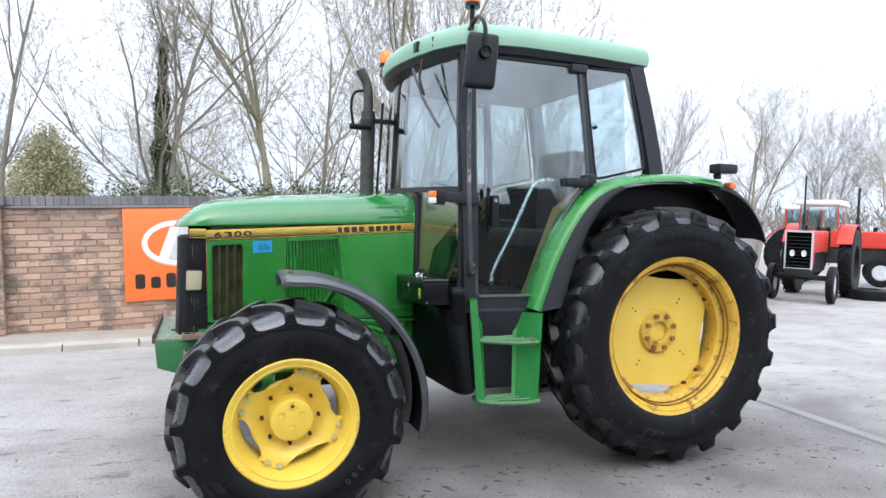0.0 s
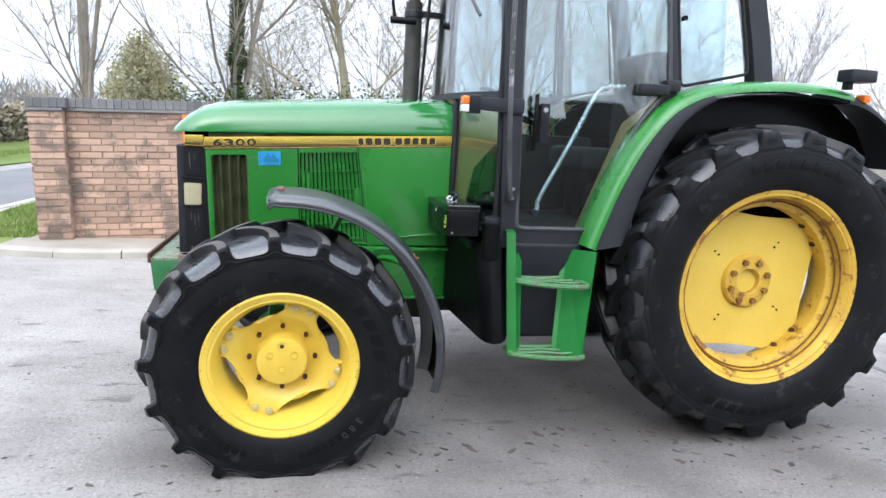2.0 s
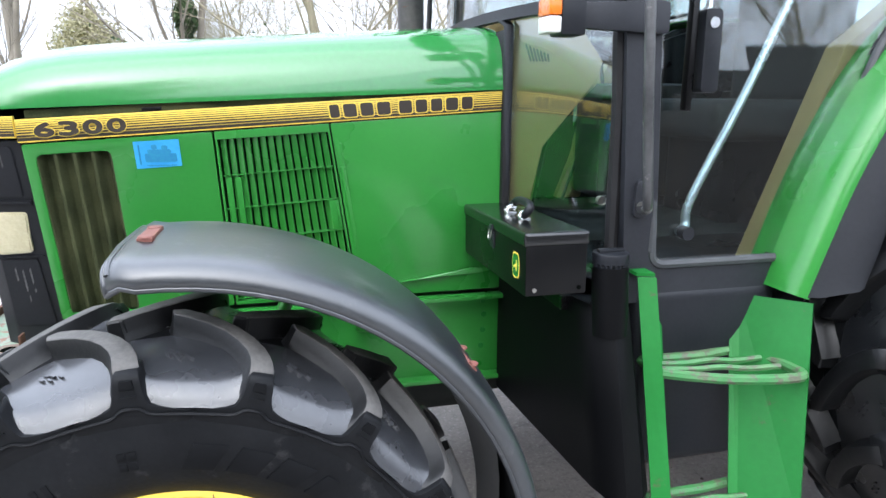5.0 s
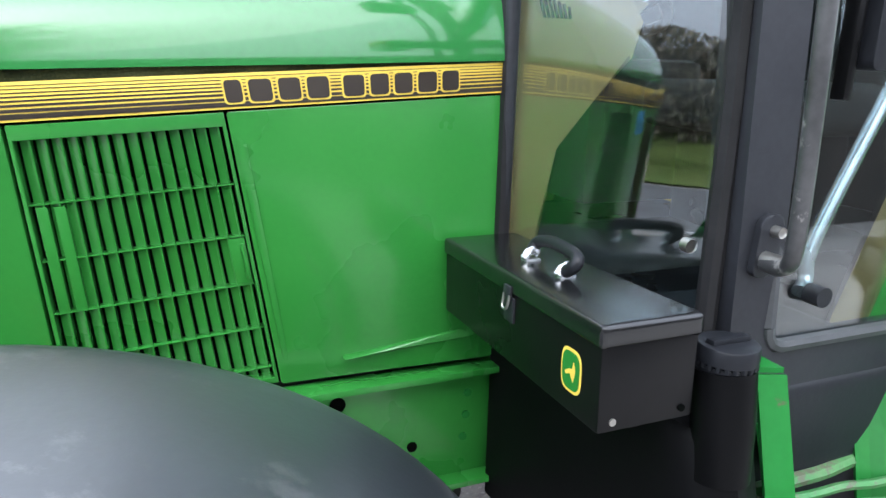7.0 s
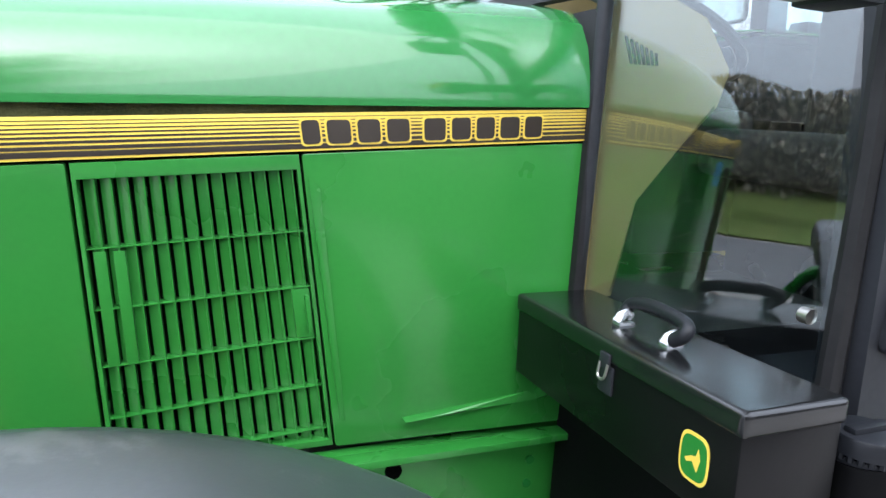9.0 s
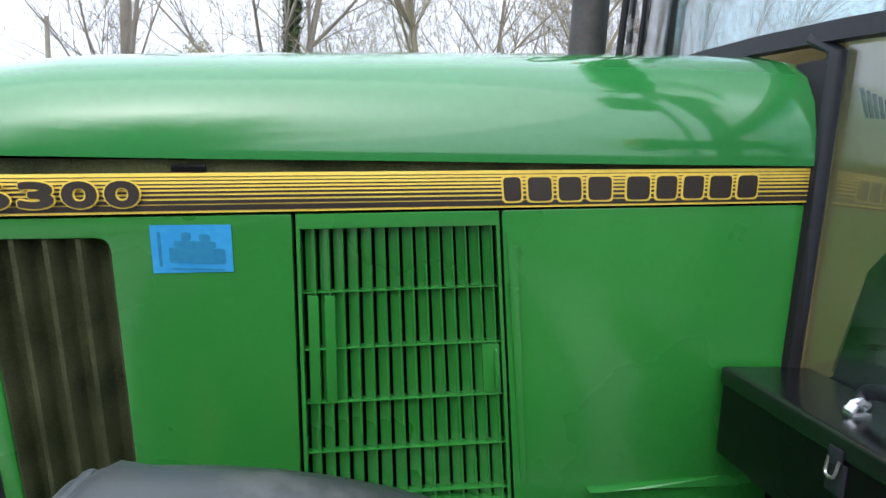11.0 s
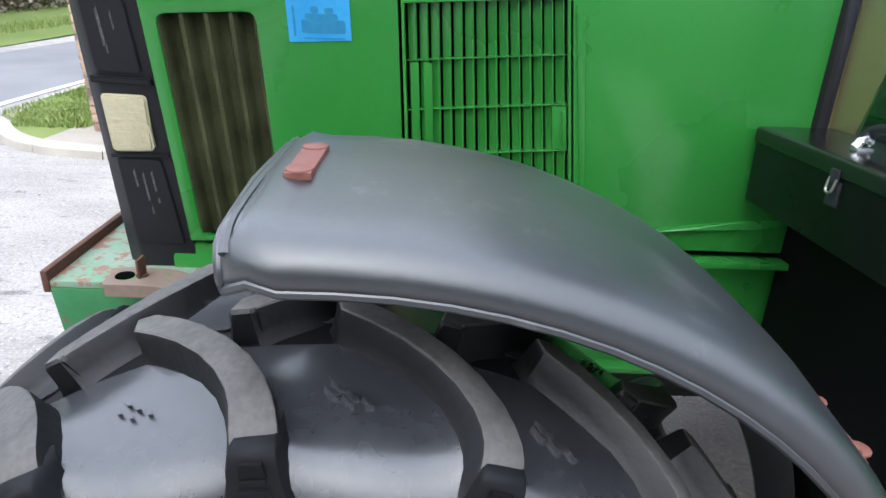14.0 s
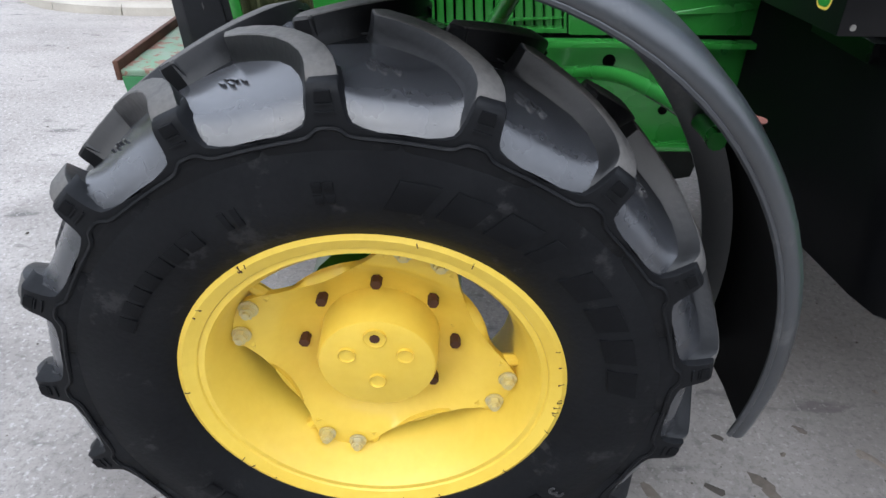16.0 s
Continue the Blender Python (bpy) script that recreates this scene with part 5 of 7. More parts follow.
def lug_mesh(R, rim_r, half, lug_h, twist, sgn, thick):
    """One hooked bar from the middle of the tread to the shoulder, with rounded flanks that run out into the hollows."""
    bm = B()
    body = R - lug_h
    k = half / 0.19 * thick
    line = ((-0.07, 0.004, 0.006, 0.0125), (-0.05, 0.0, 0.008, 0.0145), (0.0, 0.0, 0.010, 0.0155), (0.10, 0.0, 0.012, 0.0158), (0.22, 0.0, 0.012, 0.016), (0.36, 0.001, 0.013, 0.0163), (0.50, 0.003, 0.016, 0.0168),
            (0.64, 0.006, 0.021, 0.0174), (0.74, 0.010, 0.028, 0.018), (0.81, 0.014, 0.036, 0.0188), (0.86, 0.020, 0.044, 0.0195), (0.90, 0.029, 0.052, 0.0198), (0.93, 0.041, 0.060, 0.0195), (0.95, 0.056, 0.066, 0.0185))
    rings = []
    for s, top, low, wide in line:
        rt, rb = R - top, body - low * 0.6
        e = 0.01
        dt = R * (sweep(R, half, twist, s + e) - sweep(R, half, twist, max(s - e, 0))) / (2 * e if s > e else e + max(s, 0) + 1e-6)
        d = Vector((dt, half)).normalized()
        nx, ny = d.y, -d.x
        h = rt - rb
        ring = []
        for r, w in ((rb, wide * 1.75), (rb + h * 0.22, wide * 1.36), (rb + h * 0.55, wide * 1.14), (rt - 0.005, wide * 1.02), (rt - 0.0015, wide * 0.95), (rt, wide * 0.82), (rt, -wide * 0.82), (rt - 0.0015, -wide * 0.95), (rt - 0.005, -wide * 1.02), (rb + h * 0.55, -wide * 1.14), (rb + h * 0.22, -wide * 1.36), (rb, -wide * 1.75)):
            t = sweep(R, half, twist, s) + w * k * nx / r
            y = -(s * half * 0.985 + w * k * ny * (1 if s < 0.86 else max(0, (1 - s) / 0.14)))
            ring.append((r * math.sin(t), y * sgn, r * math.cos(t)))
        rings.append(ring)
    rows = loft(bm, rings)
    worn = [{a[j], a[j + 1], b[j], b[j + 1]} for a, b in list(zip(rows, rows[1:]))[1:11] for j in (4, 5, 6)]
    for f in bm.faces:
        if set(f.verts) in worn:
            f.material_index = 1
    return bm


def web_mesh(R, half, lug_h, twist, lugs, sgn, reach, top_share):
    """The sidewall rubber that rises between two hollows to the end of a bar, with a small recess and a moulded dash."""
    bm = B()
    body = R - lug_h
    pitch = 2 * math.pi / lugs
    low = body - 0.097 * reach
    top = R - 0.026
    rings = []
    for f, share, y in ((-0.30, 0.5, 0.975), (0.0, 0.5, 0.985), (0.05, 0.36, 0.986), (0.11, 0.235, 0.987), (0.19, 0.165, 0.987), (0.32, 0.138, 0.985), (0.52, 0.120, 0.981), (0.72, 0.110, 0.972), (0.86, 0.102, 0.958), (0.95, 0.094, 0.935), (1.0, 0.080, 0.90)):
        r = low + (top - low) * f
        h = pitch * (share if share > 0.45 else share * (top_share / 0.104) ** (1 if share < 0.2 else 0.4))
        h = min(h, pitch * 0.5)
        ring = []
        for g, dy in ((-1.0, 0.035), (-1.0, 0.004), (-0.93, 0.0), (0.93, 0.0), (1.0, 0.004), (1.0, 0.035)):
            t = twist + h * g
            ring.append((r * math.sin(t), (-y * half + dy) * sgn, r * math.cos(t)))
        rings.append(ring)
    loft(bm, rings)
    for f0, f1, g, lift in ((0.42, 0.46, 0.62, 0.003), (0.58, 0.61, 0.5, 0.002)):
        quad = []
        for dy in (0.004, -lift):
            quad.append([((low + (top - low) * f) * math.sin(twist + pitch * top_share * q), (-0.982 * half + dy) * sgn, (low + (top - low) * f) * math.cos(twist + pitch * top_share * q)) for f, q in ((f0, -g), (f0, g), (f1, g), (f1, -g))])
        loft(bm, quad)
    return bm


def recess_mesh(R, half, lug_h, twist, lugs, sgn, reach, top_share):
    """The small dark pocket in the end of a bar."""
    bm = B()
    low, top = R - lug_h - 0.097 * reach, R - 0.026
    pitch = 2 * math.pi / lugs
    quad = []
    for dy in (0.004, -0.0012):
        quad.append([((low + (top - low) * f) * math.sin(twist + pitch * top_share * q), (-0.979 * half + dy) * sgn, (low + (top - low) * f) * math.cos(twist + pitch * top_share * q)) for f, q in ((0.64, -0.55), (0.64, 0.55), (0.84, 0.42), (0.84, -0.42))])
    loft(bm, quad)
    return bm


def pad_mesh(R, half, lug_h, twist, lugs, sgn, reach, top_share):
    """The smooth dish between two bars, scooped out of the shoulder."""
    bm = B()
    body = R - lug_h
    k = half / 0.19
    pitch = 2 * math.pi / lugs
    stops = ((0.10, 0.000), (0.26, 0.002), (0.42, 0.004), (0.55, 0.009), (0.66, 0.016), (0.75, 0.025), (0.82, 0.036), (0.87, 0.048), (0.905, 0.060), (0.930, 0.071), (0.948, 0.081), (0.962, 0.089), (0.972, 0.0945))
    rows = []
    for s, low in stops:
        r = body - low * reach
        mid = sweep(R, half, twist, s)
        wid = pitch / 2 - 0.013 * k / r
        deep = 0.016 * min(1, max(0, (0.985 - s) / 0.16)) * min(1, s * 2.2)
        row = []
        for f in (-1, -0.92, -0.82, -0.68, -0.5, -0.3, -0.1, 0.1, 0.3, 0.5, 0.68, 0.82, 0.92, 1):
            t = mid + wid * f
            rr = r + 0.002 + deep * abs(f) ** 3.4
            row.append((rr * math.sin(t), (-s * half - 0.0015) * sgn, rr * math.cos(t)))
        rows.append(row)
    sheet(bm, rows, 0.002)
    # small moulded marks in the dish
    for j, (df, s0) in enumerate(((-0.15, 0.48), (-0.06, 0.53), (0.04, 0.48), (0.12, 0.53), (-0.02, 0.43))):
        ring = []
        for lift in (0.0, 0.0045):
            quad = []
            for f, s in ((df - 0.022, s0 - 0.03), (df + 0.022, s0 - 0.03), (df + 0.032, s0 + 0.03), (df - 0.012, s0 + 0.03)):
                t = sweep(R, half, twist, s) + pitch / 2 * f
                r = body - (0.006 + max(0, s - 0.48) * 0.045) * reach + 0.002 + lift
                quad.append((r * math.sin(t), (-s * half - 0.0015) * sgn, r * math.cos(t)))
            ring.append(quad)
        loft(bm, ring)
    return bm


def rim_line_mesh(R, half, lug_h, twist, lugs, sgn, reach):
    """The raised line that runs under each hollow and up between them."""
    bm = B()
    body = R - lug_h
    k = half / 0.19
    pitch = 2 * math.pi / lugs
    pts = []
    for f, low, s in ((-1.0, 0.080, 0.988), (-0.88, 0.082, 0.988), (-0.80, 0.090, 0.988), (-0.72, 0.100, 0.988), (-0.58, 0.1055, 0.988), (-0.2, 0.108, 0.988), (0.2, 0.108, 0.988), (0.58, 0.1055, 0.988), (0.72, 0.100, 0.988), (0.80, 0.090, 0.988), (0.88, 0.082, 0.988), (1.0, 0.080, 0.988)):
        r = body - low * reach
        t = twist + pitch / 2 * f
        pts.append(Vector((r * math.sin(t), (-s * half - 0.001) * sgn, r * math.cos(t))))
    tube(bm, curve_pts(pts, 3), 0.0032, 5)
    return bm


def raised_block(tyre, a, wide, r0, r1, y, slant=0.0):
    """A plain raised block on the sidewall, angles in degrees."""
    bm = B()
    a, b = radians(a), radians(a - wide)
    sl = radians(slant)
    ring = []
    for d, g in ((0.004, 0), (-0.0006, 0), (-0.0012, 0.001)):
        ring.append([((r + e * g) * math.cos(t), y + d, (r + e * g) * math.sin(t)) for r, t, e in ((r0, a, 1), (r1, a - sl, -1), (r1, b - sl, -1), (r0, b, 1))])
    loft(bm, ring)
    part("sidewall_mark", bm, RUBBER_RAISED, tyre, rel=True)


def wheel_thing(x, y, z, R, rim_r, half, lugs, lug_h, twist, front, flip, spin, camber=0.0):
    m = pose(x, y, z, camber, 0, 180 if flip else 0)
    bm = B()
    w = half * (0.80 if front else 0.75)
    d = 0.66 if front else 1.0
    lip = rim_r + 0.024
    # rim barrel
    lathe(bm, [(lip, -w), (lip + 0.004, -w - 0.008), (lip - 0.006, -w - 0.013), (rim_r - 0.002, -w - 0.004), (rim_r - 0.014, -w + 0.02), (rim_r - 0.026, -w + 0.07), (rim_r - 0.062 * d, -w * 0.42), (rim_r - 0.066 * d, 0.02),
               (rim_r - 0.03, w * 0.55), (rim_r - 0.015, w - 0.03), (lip, w), (lip - 0.01, w + 0.006), (rim_r - 0.028, w - 0.03), (rim_r - 0.045, w * 0.55), (rim_r - 0.080 * d, 0.02), (rim_r - 0.076 * d, -w * 0.40),
               (rim_r - 0.04, -w + 0.075), (rim_r - 0.028, -w + 0.02), (rim_r - 0.014, -w)], 72)
    wheel = part("wheel", bm, YELLOW if front else YELLOW_RUST, tractor, "front yellow wheel with lugged tyre" if front else "rear yellow wheel with large lugged tyre", rel=False)
    wheel.matrix_basis = m
    tyre = part("tyre", tyre_bm(R, rim_r, half, lugs, lug_h, twist, 1), RUBBER, wheel, "black rubber tyre with deep tread bars", rel=True, smooth=30)
    reach = 0.52 if front else 0.60
    share = 0.104 if front else 0.19
    for s in (1, -1):
        me = mesh_of("tread_bar", lug_mesh(R, rim_r, half, lug_h, twist, s, 1.0 if front else 1.25), RUBBER_LUG, 35)
        me.materials.append(RUBBER_WORN if front else RUBBER_LUG)
        web = mesh_of("bar_end", web_mesh(R, half, lug_h, twist, lugs, s, reach, share), RUBBER, 50)
        pocket = mesh_of("bar_pocket", recess_mesh(R, half, lug_h, twist, lugs, s, reach, share), RUBBER_RAISED, 0)
        pad = mesh_of("tread_hollow", pad_mesh(R, half, lug_h, twist, lugs, s, reach, share), RUBBER_PAD if front else RUBBER_GLOSS, 60)
        lip = mesh_of("shoulder_line", rim_line_mesh(R, half, lug_h, twist, lugs, s, reach), RUBBER, 60)
        for k in range(lugs):
            a = 360 / lugs * (k + (0.5 if s < 0 else 0)) + spin
            shared("tread_bar", me, tyre, pose(0, 0, 0, 0, a, 0), rel=True)
            shared("bar_end", web, tyre, pose(0, 0, 0, 0, a, 0), rel=True)
            shared("tread_hollow", pad, tyre, pose(0, 0, 0, 0, a + 180 / lugs, 0), rel=True)
            if front:
                shared("bar_pocket", pocket, tyre, pose(0, 0, 0, 0, a, 0), rel=True)
                shared("shoulder_line", lip, tyre, pose(0, 0, 0, 0, a + 180 / lugs, 0), rel=True)
    # plain raised blocks where the sidewall carries its maker's name
    y = -half * 0.999
    if front:
        for k in range(8):
            raised_block(tyre, 84.5 - 10.2 * k, 3.4 if k in (3,) else 7.4, 0.378, 0.424, y, 2.4)
        for k in range(4):
            raised_block(tyre, 97.5 - 2.2 * (k % 2), 1.7, 0.386 + 0.018 * (k // 2), 0.400 + 0.018 * (k // 2), y)
        for k in range(7):
            raised_block(tyre, 156 - 4.9 * k, 3.7, 0.378, 0.404, y)
        for k, ch in enumerate("380"):
            a = radians(-36 - 6.2 * k)
            cu = bpy.data.curves.new("figure", "FONT")
            cu.body, cu.size, cu.extrude, cu.align_x = ch, 0.044, 0.0015, "CENTER"
            tmp = new("figure", cu)
            bpy.context.view_layer.update()
            me = bpy.data.meshes.new_from_object(tmp.evaluated_get(bpy.context.evaluated_depsgraph_get()))
            bpy.data.objects.remove(tmp)
            me.materials.clear()
            me.materials.append(RUBBER_MARK)
            fig = new("size_figure", me)
            fig.parent = tyre
            fig.matrix_basis = Matrix.Translation((0.385 * math.cos(a), y - 0.001, 0.385 * math.sin(a))) @ Matrix.Rotation(math.pi / 2 - a, 4, "Y") @ Matrix.Rotation(math.pi / 2, 4, "X")
        for k in range(2):
            raised_block(tyre, 116.5 - 2.6 * k, 1.3, 0.380, 0.408, y)
        for a0, n in ((-40, 8), (-110, 7)):
            for k in range(n):
                raised_block(tyre, a0 - 5.0 * k, 3.9, 0.378, 0.408, y)
    else:
        for a0, n in ((112, 8), (-70, 8)):
            for k in range(n):
                raised_block(tyre, a0 - 6.2 * k, 4.6, 0.590, 0.634, y, 1.5)
    return wheel


def hexnut(bm, c, r, h, sgn=-1):
    disc(bm, c, r, h * sgn, "y", 6)
    disc(bm, (c[0], c[1] + h * sgn * 0.9, c[2]), r * 0.55, h * sgn * 0.6, "y", 10)


def front_wheel(x, y, z, flip, spin):
    R, rim_r, half = 0.572, 0.293, 0.19
    wheel = wheel_thing(x, y, z, R, rim_r, half, 17, 0.040, 0.27, True, flip, spin, 2.5)
    # four-lobed dished disc
    bm = B()
    rows = []
    n = 96
    for rf, yy in ((0.0, -0.018), (0.100, -0.018), (0.120, -0.022), (0.152, -0.034), (0.176, -0.056), (0.196, -0.070), (1.0, -0.076)):
        ring = []
        for k in range(n):
            t = 2 * math.pi * k / n
            lobe = max(0.0, math.cos(4 * (t - radians(70)))) ** 1.1
            dip = max(0.0, -math.cos(4 * (t - radians(70))))
            out = 0.207 + 0.055 * lobe - 0.024 * dip
            r = out if rf == 1.0 else max(rf, 0.001)
            ring.append((r * math.cos(t), yy - (0.006 * lobe if rf == 1.0 else 0), r * math.sin(t)))
        rows.append(ring)
    back = [[(p[0], p[1] + 0.012, p[2]) for p in ring] for ring in rows[::-1]]
    loft(bm, rows + back)
    plate = part("wheel_disc", bm, YELLOW, wheel, rel=True, smooth=45)
    for k in range(4):
        for d in (-7.5, 7.5):
            t = radians(70 + 90 * k + d)
            bm = B()
            disc(bm, (0.237 * math.cos(t), -0.0815, 0.237 * math.sin(t)), 0.017, -0.004, "y", 16)
            hexnut(bm, (0.237 * math.cos(t), -0.084, 0.237 * math.sin(t)), 0.0125, 0.013)
            part("rim_nut", bm, STEEL_YELLOW, wheel, rel=True)
        for d in (-15, 15):
            ta = radians(70 + 90 * k + d)
            bm = B()
            tube(bm, [(0.215 * math.cos(ta), -0.066, 0.215 * math.sin(ta)), (0.27 * math.cos(ta), -0.060, 0.27 * math.sin(ta))], 0.012, 8)
            part("rim_lug", bm, YELLOW, wheel, rel=True)
    for k in range(8):
        t = radians(90 + 45 * k)
        bm = B()
        disc(bm, (0.136 * math.cos(t), -0.028, 0.136 * math.sin(t)), 0.010, -0.022, "y", 6)
        part("wheel_bolt", bm, RUST_BOLT, wheel, rel=True)
    # chipped paint and rust along the rim's edge
    rc = random.Random(31)
    for k in range(44):
        t = radians(rc.uniform(0, 360))
        ra = rim_r + rc.choice((0.016, 0.018, 0.004, -0.012))
        ln, wd = rc.uniform(0.002, 0.006), rc.uniform(0.0005, 0.0011)
        yy = -0.152 - 0.0118 if ra > rim_r + 0.01 else (-0.152 - 0.002 if ra > rim_r else -0.152 + 0.016)
        bm = B()
        box(bm, -wd, wd, -0.0012, 0.002, -ln, ln, m=Matrix.Translation((ra * math.cos(t), yy, ra * math.sin(t))) @ Matrix.Rotation(math.pi / 2 - t + rc.uniform(-0.5, 0.5), 4, "Y"))
        part("paint_chip", bm, RUST, wheel, rel=True)
    # hub cap: a short drum with a plug and three shallow dimples
    bm = B()
    lathe(bm, [(0.0005, -0.015), (0.108, -0.015), (0.105, -0.092), (0.101, -0.101), (0.092, -0.105), (0.0005, -0.1055)], 48, closed=False)
    cap = part("hub_cap", bm, YELLOW, wheel, "yellow hub cap with centre plug", rel=True)
    bm = B()
    disc(bm, (0, -0.103, 0.070), 0.019, -0.006, "y", 20, 0.002)
    part("plug_ring", bm, YELLOW, cap, rel=True)
    bm = B()
    disc(bm, (0, -0.108, 0.070), 0.009, -0.003, "y", 8)
    part("plug", bm, RUST_BOLT, cap, rel=True)
    for a in (0.05, -0.05):
        bm = B()
        disc(bm, (a, -0.103, 0.030), 0.015, -0.0045, "y", 18, 0.0035)
        part("dimple", bm, YELLOW, cap, rel=True)
    bm = B()
    disc(bm, (0, -0.103, -0.032), 0.015, -0.0045, "y", 18, 0.0035)
    part("dimple", bm, YELLOW, cap, rel=True)
    return wheel


DEEP = Matrix.Translation((0, 0.040, 0))


def rear_wheel(x, y, z, flip, spin):
    R, rim_r, half = 0.792, 0.474, 0.20
    wheel = wheel_thing(x, y, z, R, rim_r, half, 19, 0.050, 0.26, False, flip, spin)
    bm = B()
    rows = []
    n = 96
    for rf, yy in ((0.0, -0.005), (0.075, -0.005), (0.12, -0.012), (0.20, -0.016), (0.28, -0.020), (1.0, -0.024)):
        ring = []
        for k in range(n):
            t = 2 * math.pi * k / n
            a = (t - radians(40)) % (math.pi / 2) - math.pi / 4
            # a square with clipped corners and slightly hollow sides
            sq = 0.350 / max(math.cos(a), 0.74) - 0.012 * math.cos(2 * a) ** 2
            out = min(sq, 0.432)
            r = out if rf == 1.0 else max(rf, 0.001)
            ring.append((r * math.cos(t), yy, r * math.sin(t)))
        rows.append(ring)
    back = [[(p[0], p[1] + 0.014, p[2]) for p in ring] for ring in rows[::-1]]
    loft(bm, rows + back)
    bm.transform(DEEP)
    plate = part("wheel_disc", bm, YELLOW_REAR, wheel, rel=True, smooth=45)
    for k in range(8):
        for r, off in ((0.225, 10), (0.255, 10)):
            t = radians(43 + 45 * k + off)
            if k % 2:
                continue
            bm = B()
            disc(bm, (r * math.cos(t), -0.0165, r * math.sin(t)), 0.005, -0.006, "y", 10)
            bm.transform(DEEP)
            part("disc_hole", bm, RECESS_SHADE, plate, rel=True)
    bm = B()
    lathe(bm, [(0.0005, 0.02), (0.062, 0.02), (0.064, -0.030), (0.070, -0.036), (0.128, -0.034), (0.140, -0.020), (0.142, 0.0)], 48, closed=False)
    bm.transform(DEEP)
    hub = part("hub_flange", bm, YELLOW_RUST, wheel, "rusting yellow hub flange", rel=True)
    for k in range(8):
        t = radians(20 + 45 * k)
        bm = B()
        disc(bm, (0.105 * math.cos(t), -0.033, 0.105 * math.sin(t)), 0.016, -0.02, "y", 6)
        bm.transform(DEEP)
        part("wheel_bolt", bm, RUST_YELLOW, hub, rel=True)
    for k in range(4):
        for d in (-9, 9):
            t = radians(40 + 90 * k + d)
            bm = B()
            pa = [(r * math.cos(t), yy, r * math.sin(t)) for r, yy in ((0.400, -0.045), (0.415, -0.052), (0.435, -0.045), (0.446, -0.02))]
            tube(bm, pa, 0.011, 8)
            hexnut(bm, (0.40 * math.cos(t), -0.028, 0.40 * math.sin(t)), 0.017, 0.02)
            bm.transform(DEEP)
            part("rim_clamp", bm, RUST_BOLT, wheel, rel=True)
    for ra, ya in ((0.030, -0.118), (0.040, -0.092)):
        bm = B()
        lathe(bm, [(rim_r - ra - 0.010, ya), (rim_r - ra - 0.004, ya + 0.005), (rim_r - ra - 0.010, ya + 0.010), (rim_r - ra - 0.002, ya + 0.006)], 64)
        part("rust_line", bm, RUST_YELLOW, wheel, rel=True)
    bm = B()
    lathe(bm, [(rim_r - 0.052, -0.042), (rim_r - 0.047, -0.036), (rim_r - 0.052, -0.030), (rim_r - 0.060, -0.036)], 64)
    part("rust_line", bm, RUST, wheel, "rust streaked weld line in the rim", rel=True)
    return wheel


RUBBER_MARK = mat("raised sidewall rubber", (0.03, 0.03, 0.032), (0.05, 0.05, 0.05), 0.5, 0, 10, 90, 0.1, spec=0.35)
RUBBER_RAISED = mat("raised tyre rubber", (0.0030, 0.0033, 0.0040), (0.0060, 0.0065, 0.0075), 0.62, 0, 9, 90, 0.1, spec=0.12)
RUST_YELLOW = mat("rust-stained yellow bolts", (0.30, 0.15, 0.03), (0.16, 0.07, 0.02), 0.7, 0.1, 30, 90)
RUBBER_GLOSS = mat("worn glossy rubber", (0.005, 0.0055, 0.0065), (0.014, 0.015, 0.017), 0.30, 0, 11, 60, 0.05, spec=0.75)
RUBBER_LUG = mat("tread bar rubber", (0.0035, 0.0038, 0.0044), (0.0095, 0.010, 0.0108), 0.40, 0, 6, 90, 0.15, dirt=(0.045, 0.043, 0.040), dirt_at=0.60, spec=0.35)
# scuffed grey, raised further to carry the sky's sheen in the hollows
RUBBER_PAD = mat("smooth shoulder rubber with sheen in its grey", (0.013, 0.014, 0.016), (0.042, 0.044, 0.049), 0.25, 0, 7, 70, 0.05, dirt=(0.075, 0.076, 0.078), dirt_at=0.66, spec=0.95, rough_var=0.12)
STEEL_YELLOW = mat("chipped yellow nuts", (0.62, 0.50, 0.16), (0.5, 0.46, 0.3), 0.45, 0.2, 30, 90)
front_wheel(FX, -0.955, FZ, False, 23.8)
front_wheel(FX, 0.955, FZ, True, 0)
rear_wheel(RX, -0.845, RZ, False, 12.2)
rear_wheel(RX, 0.845, RZ, True, 0)

# ---- front mudguards ----
GZ = 0.522


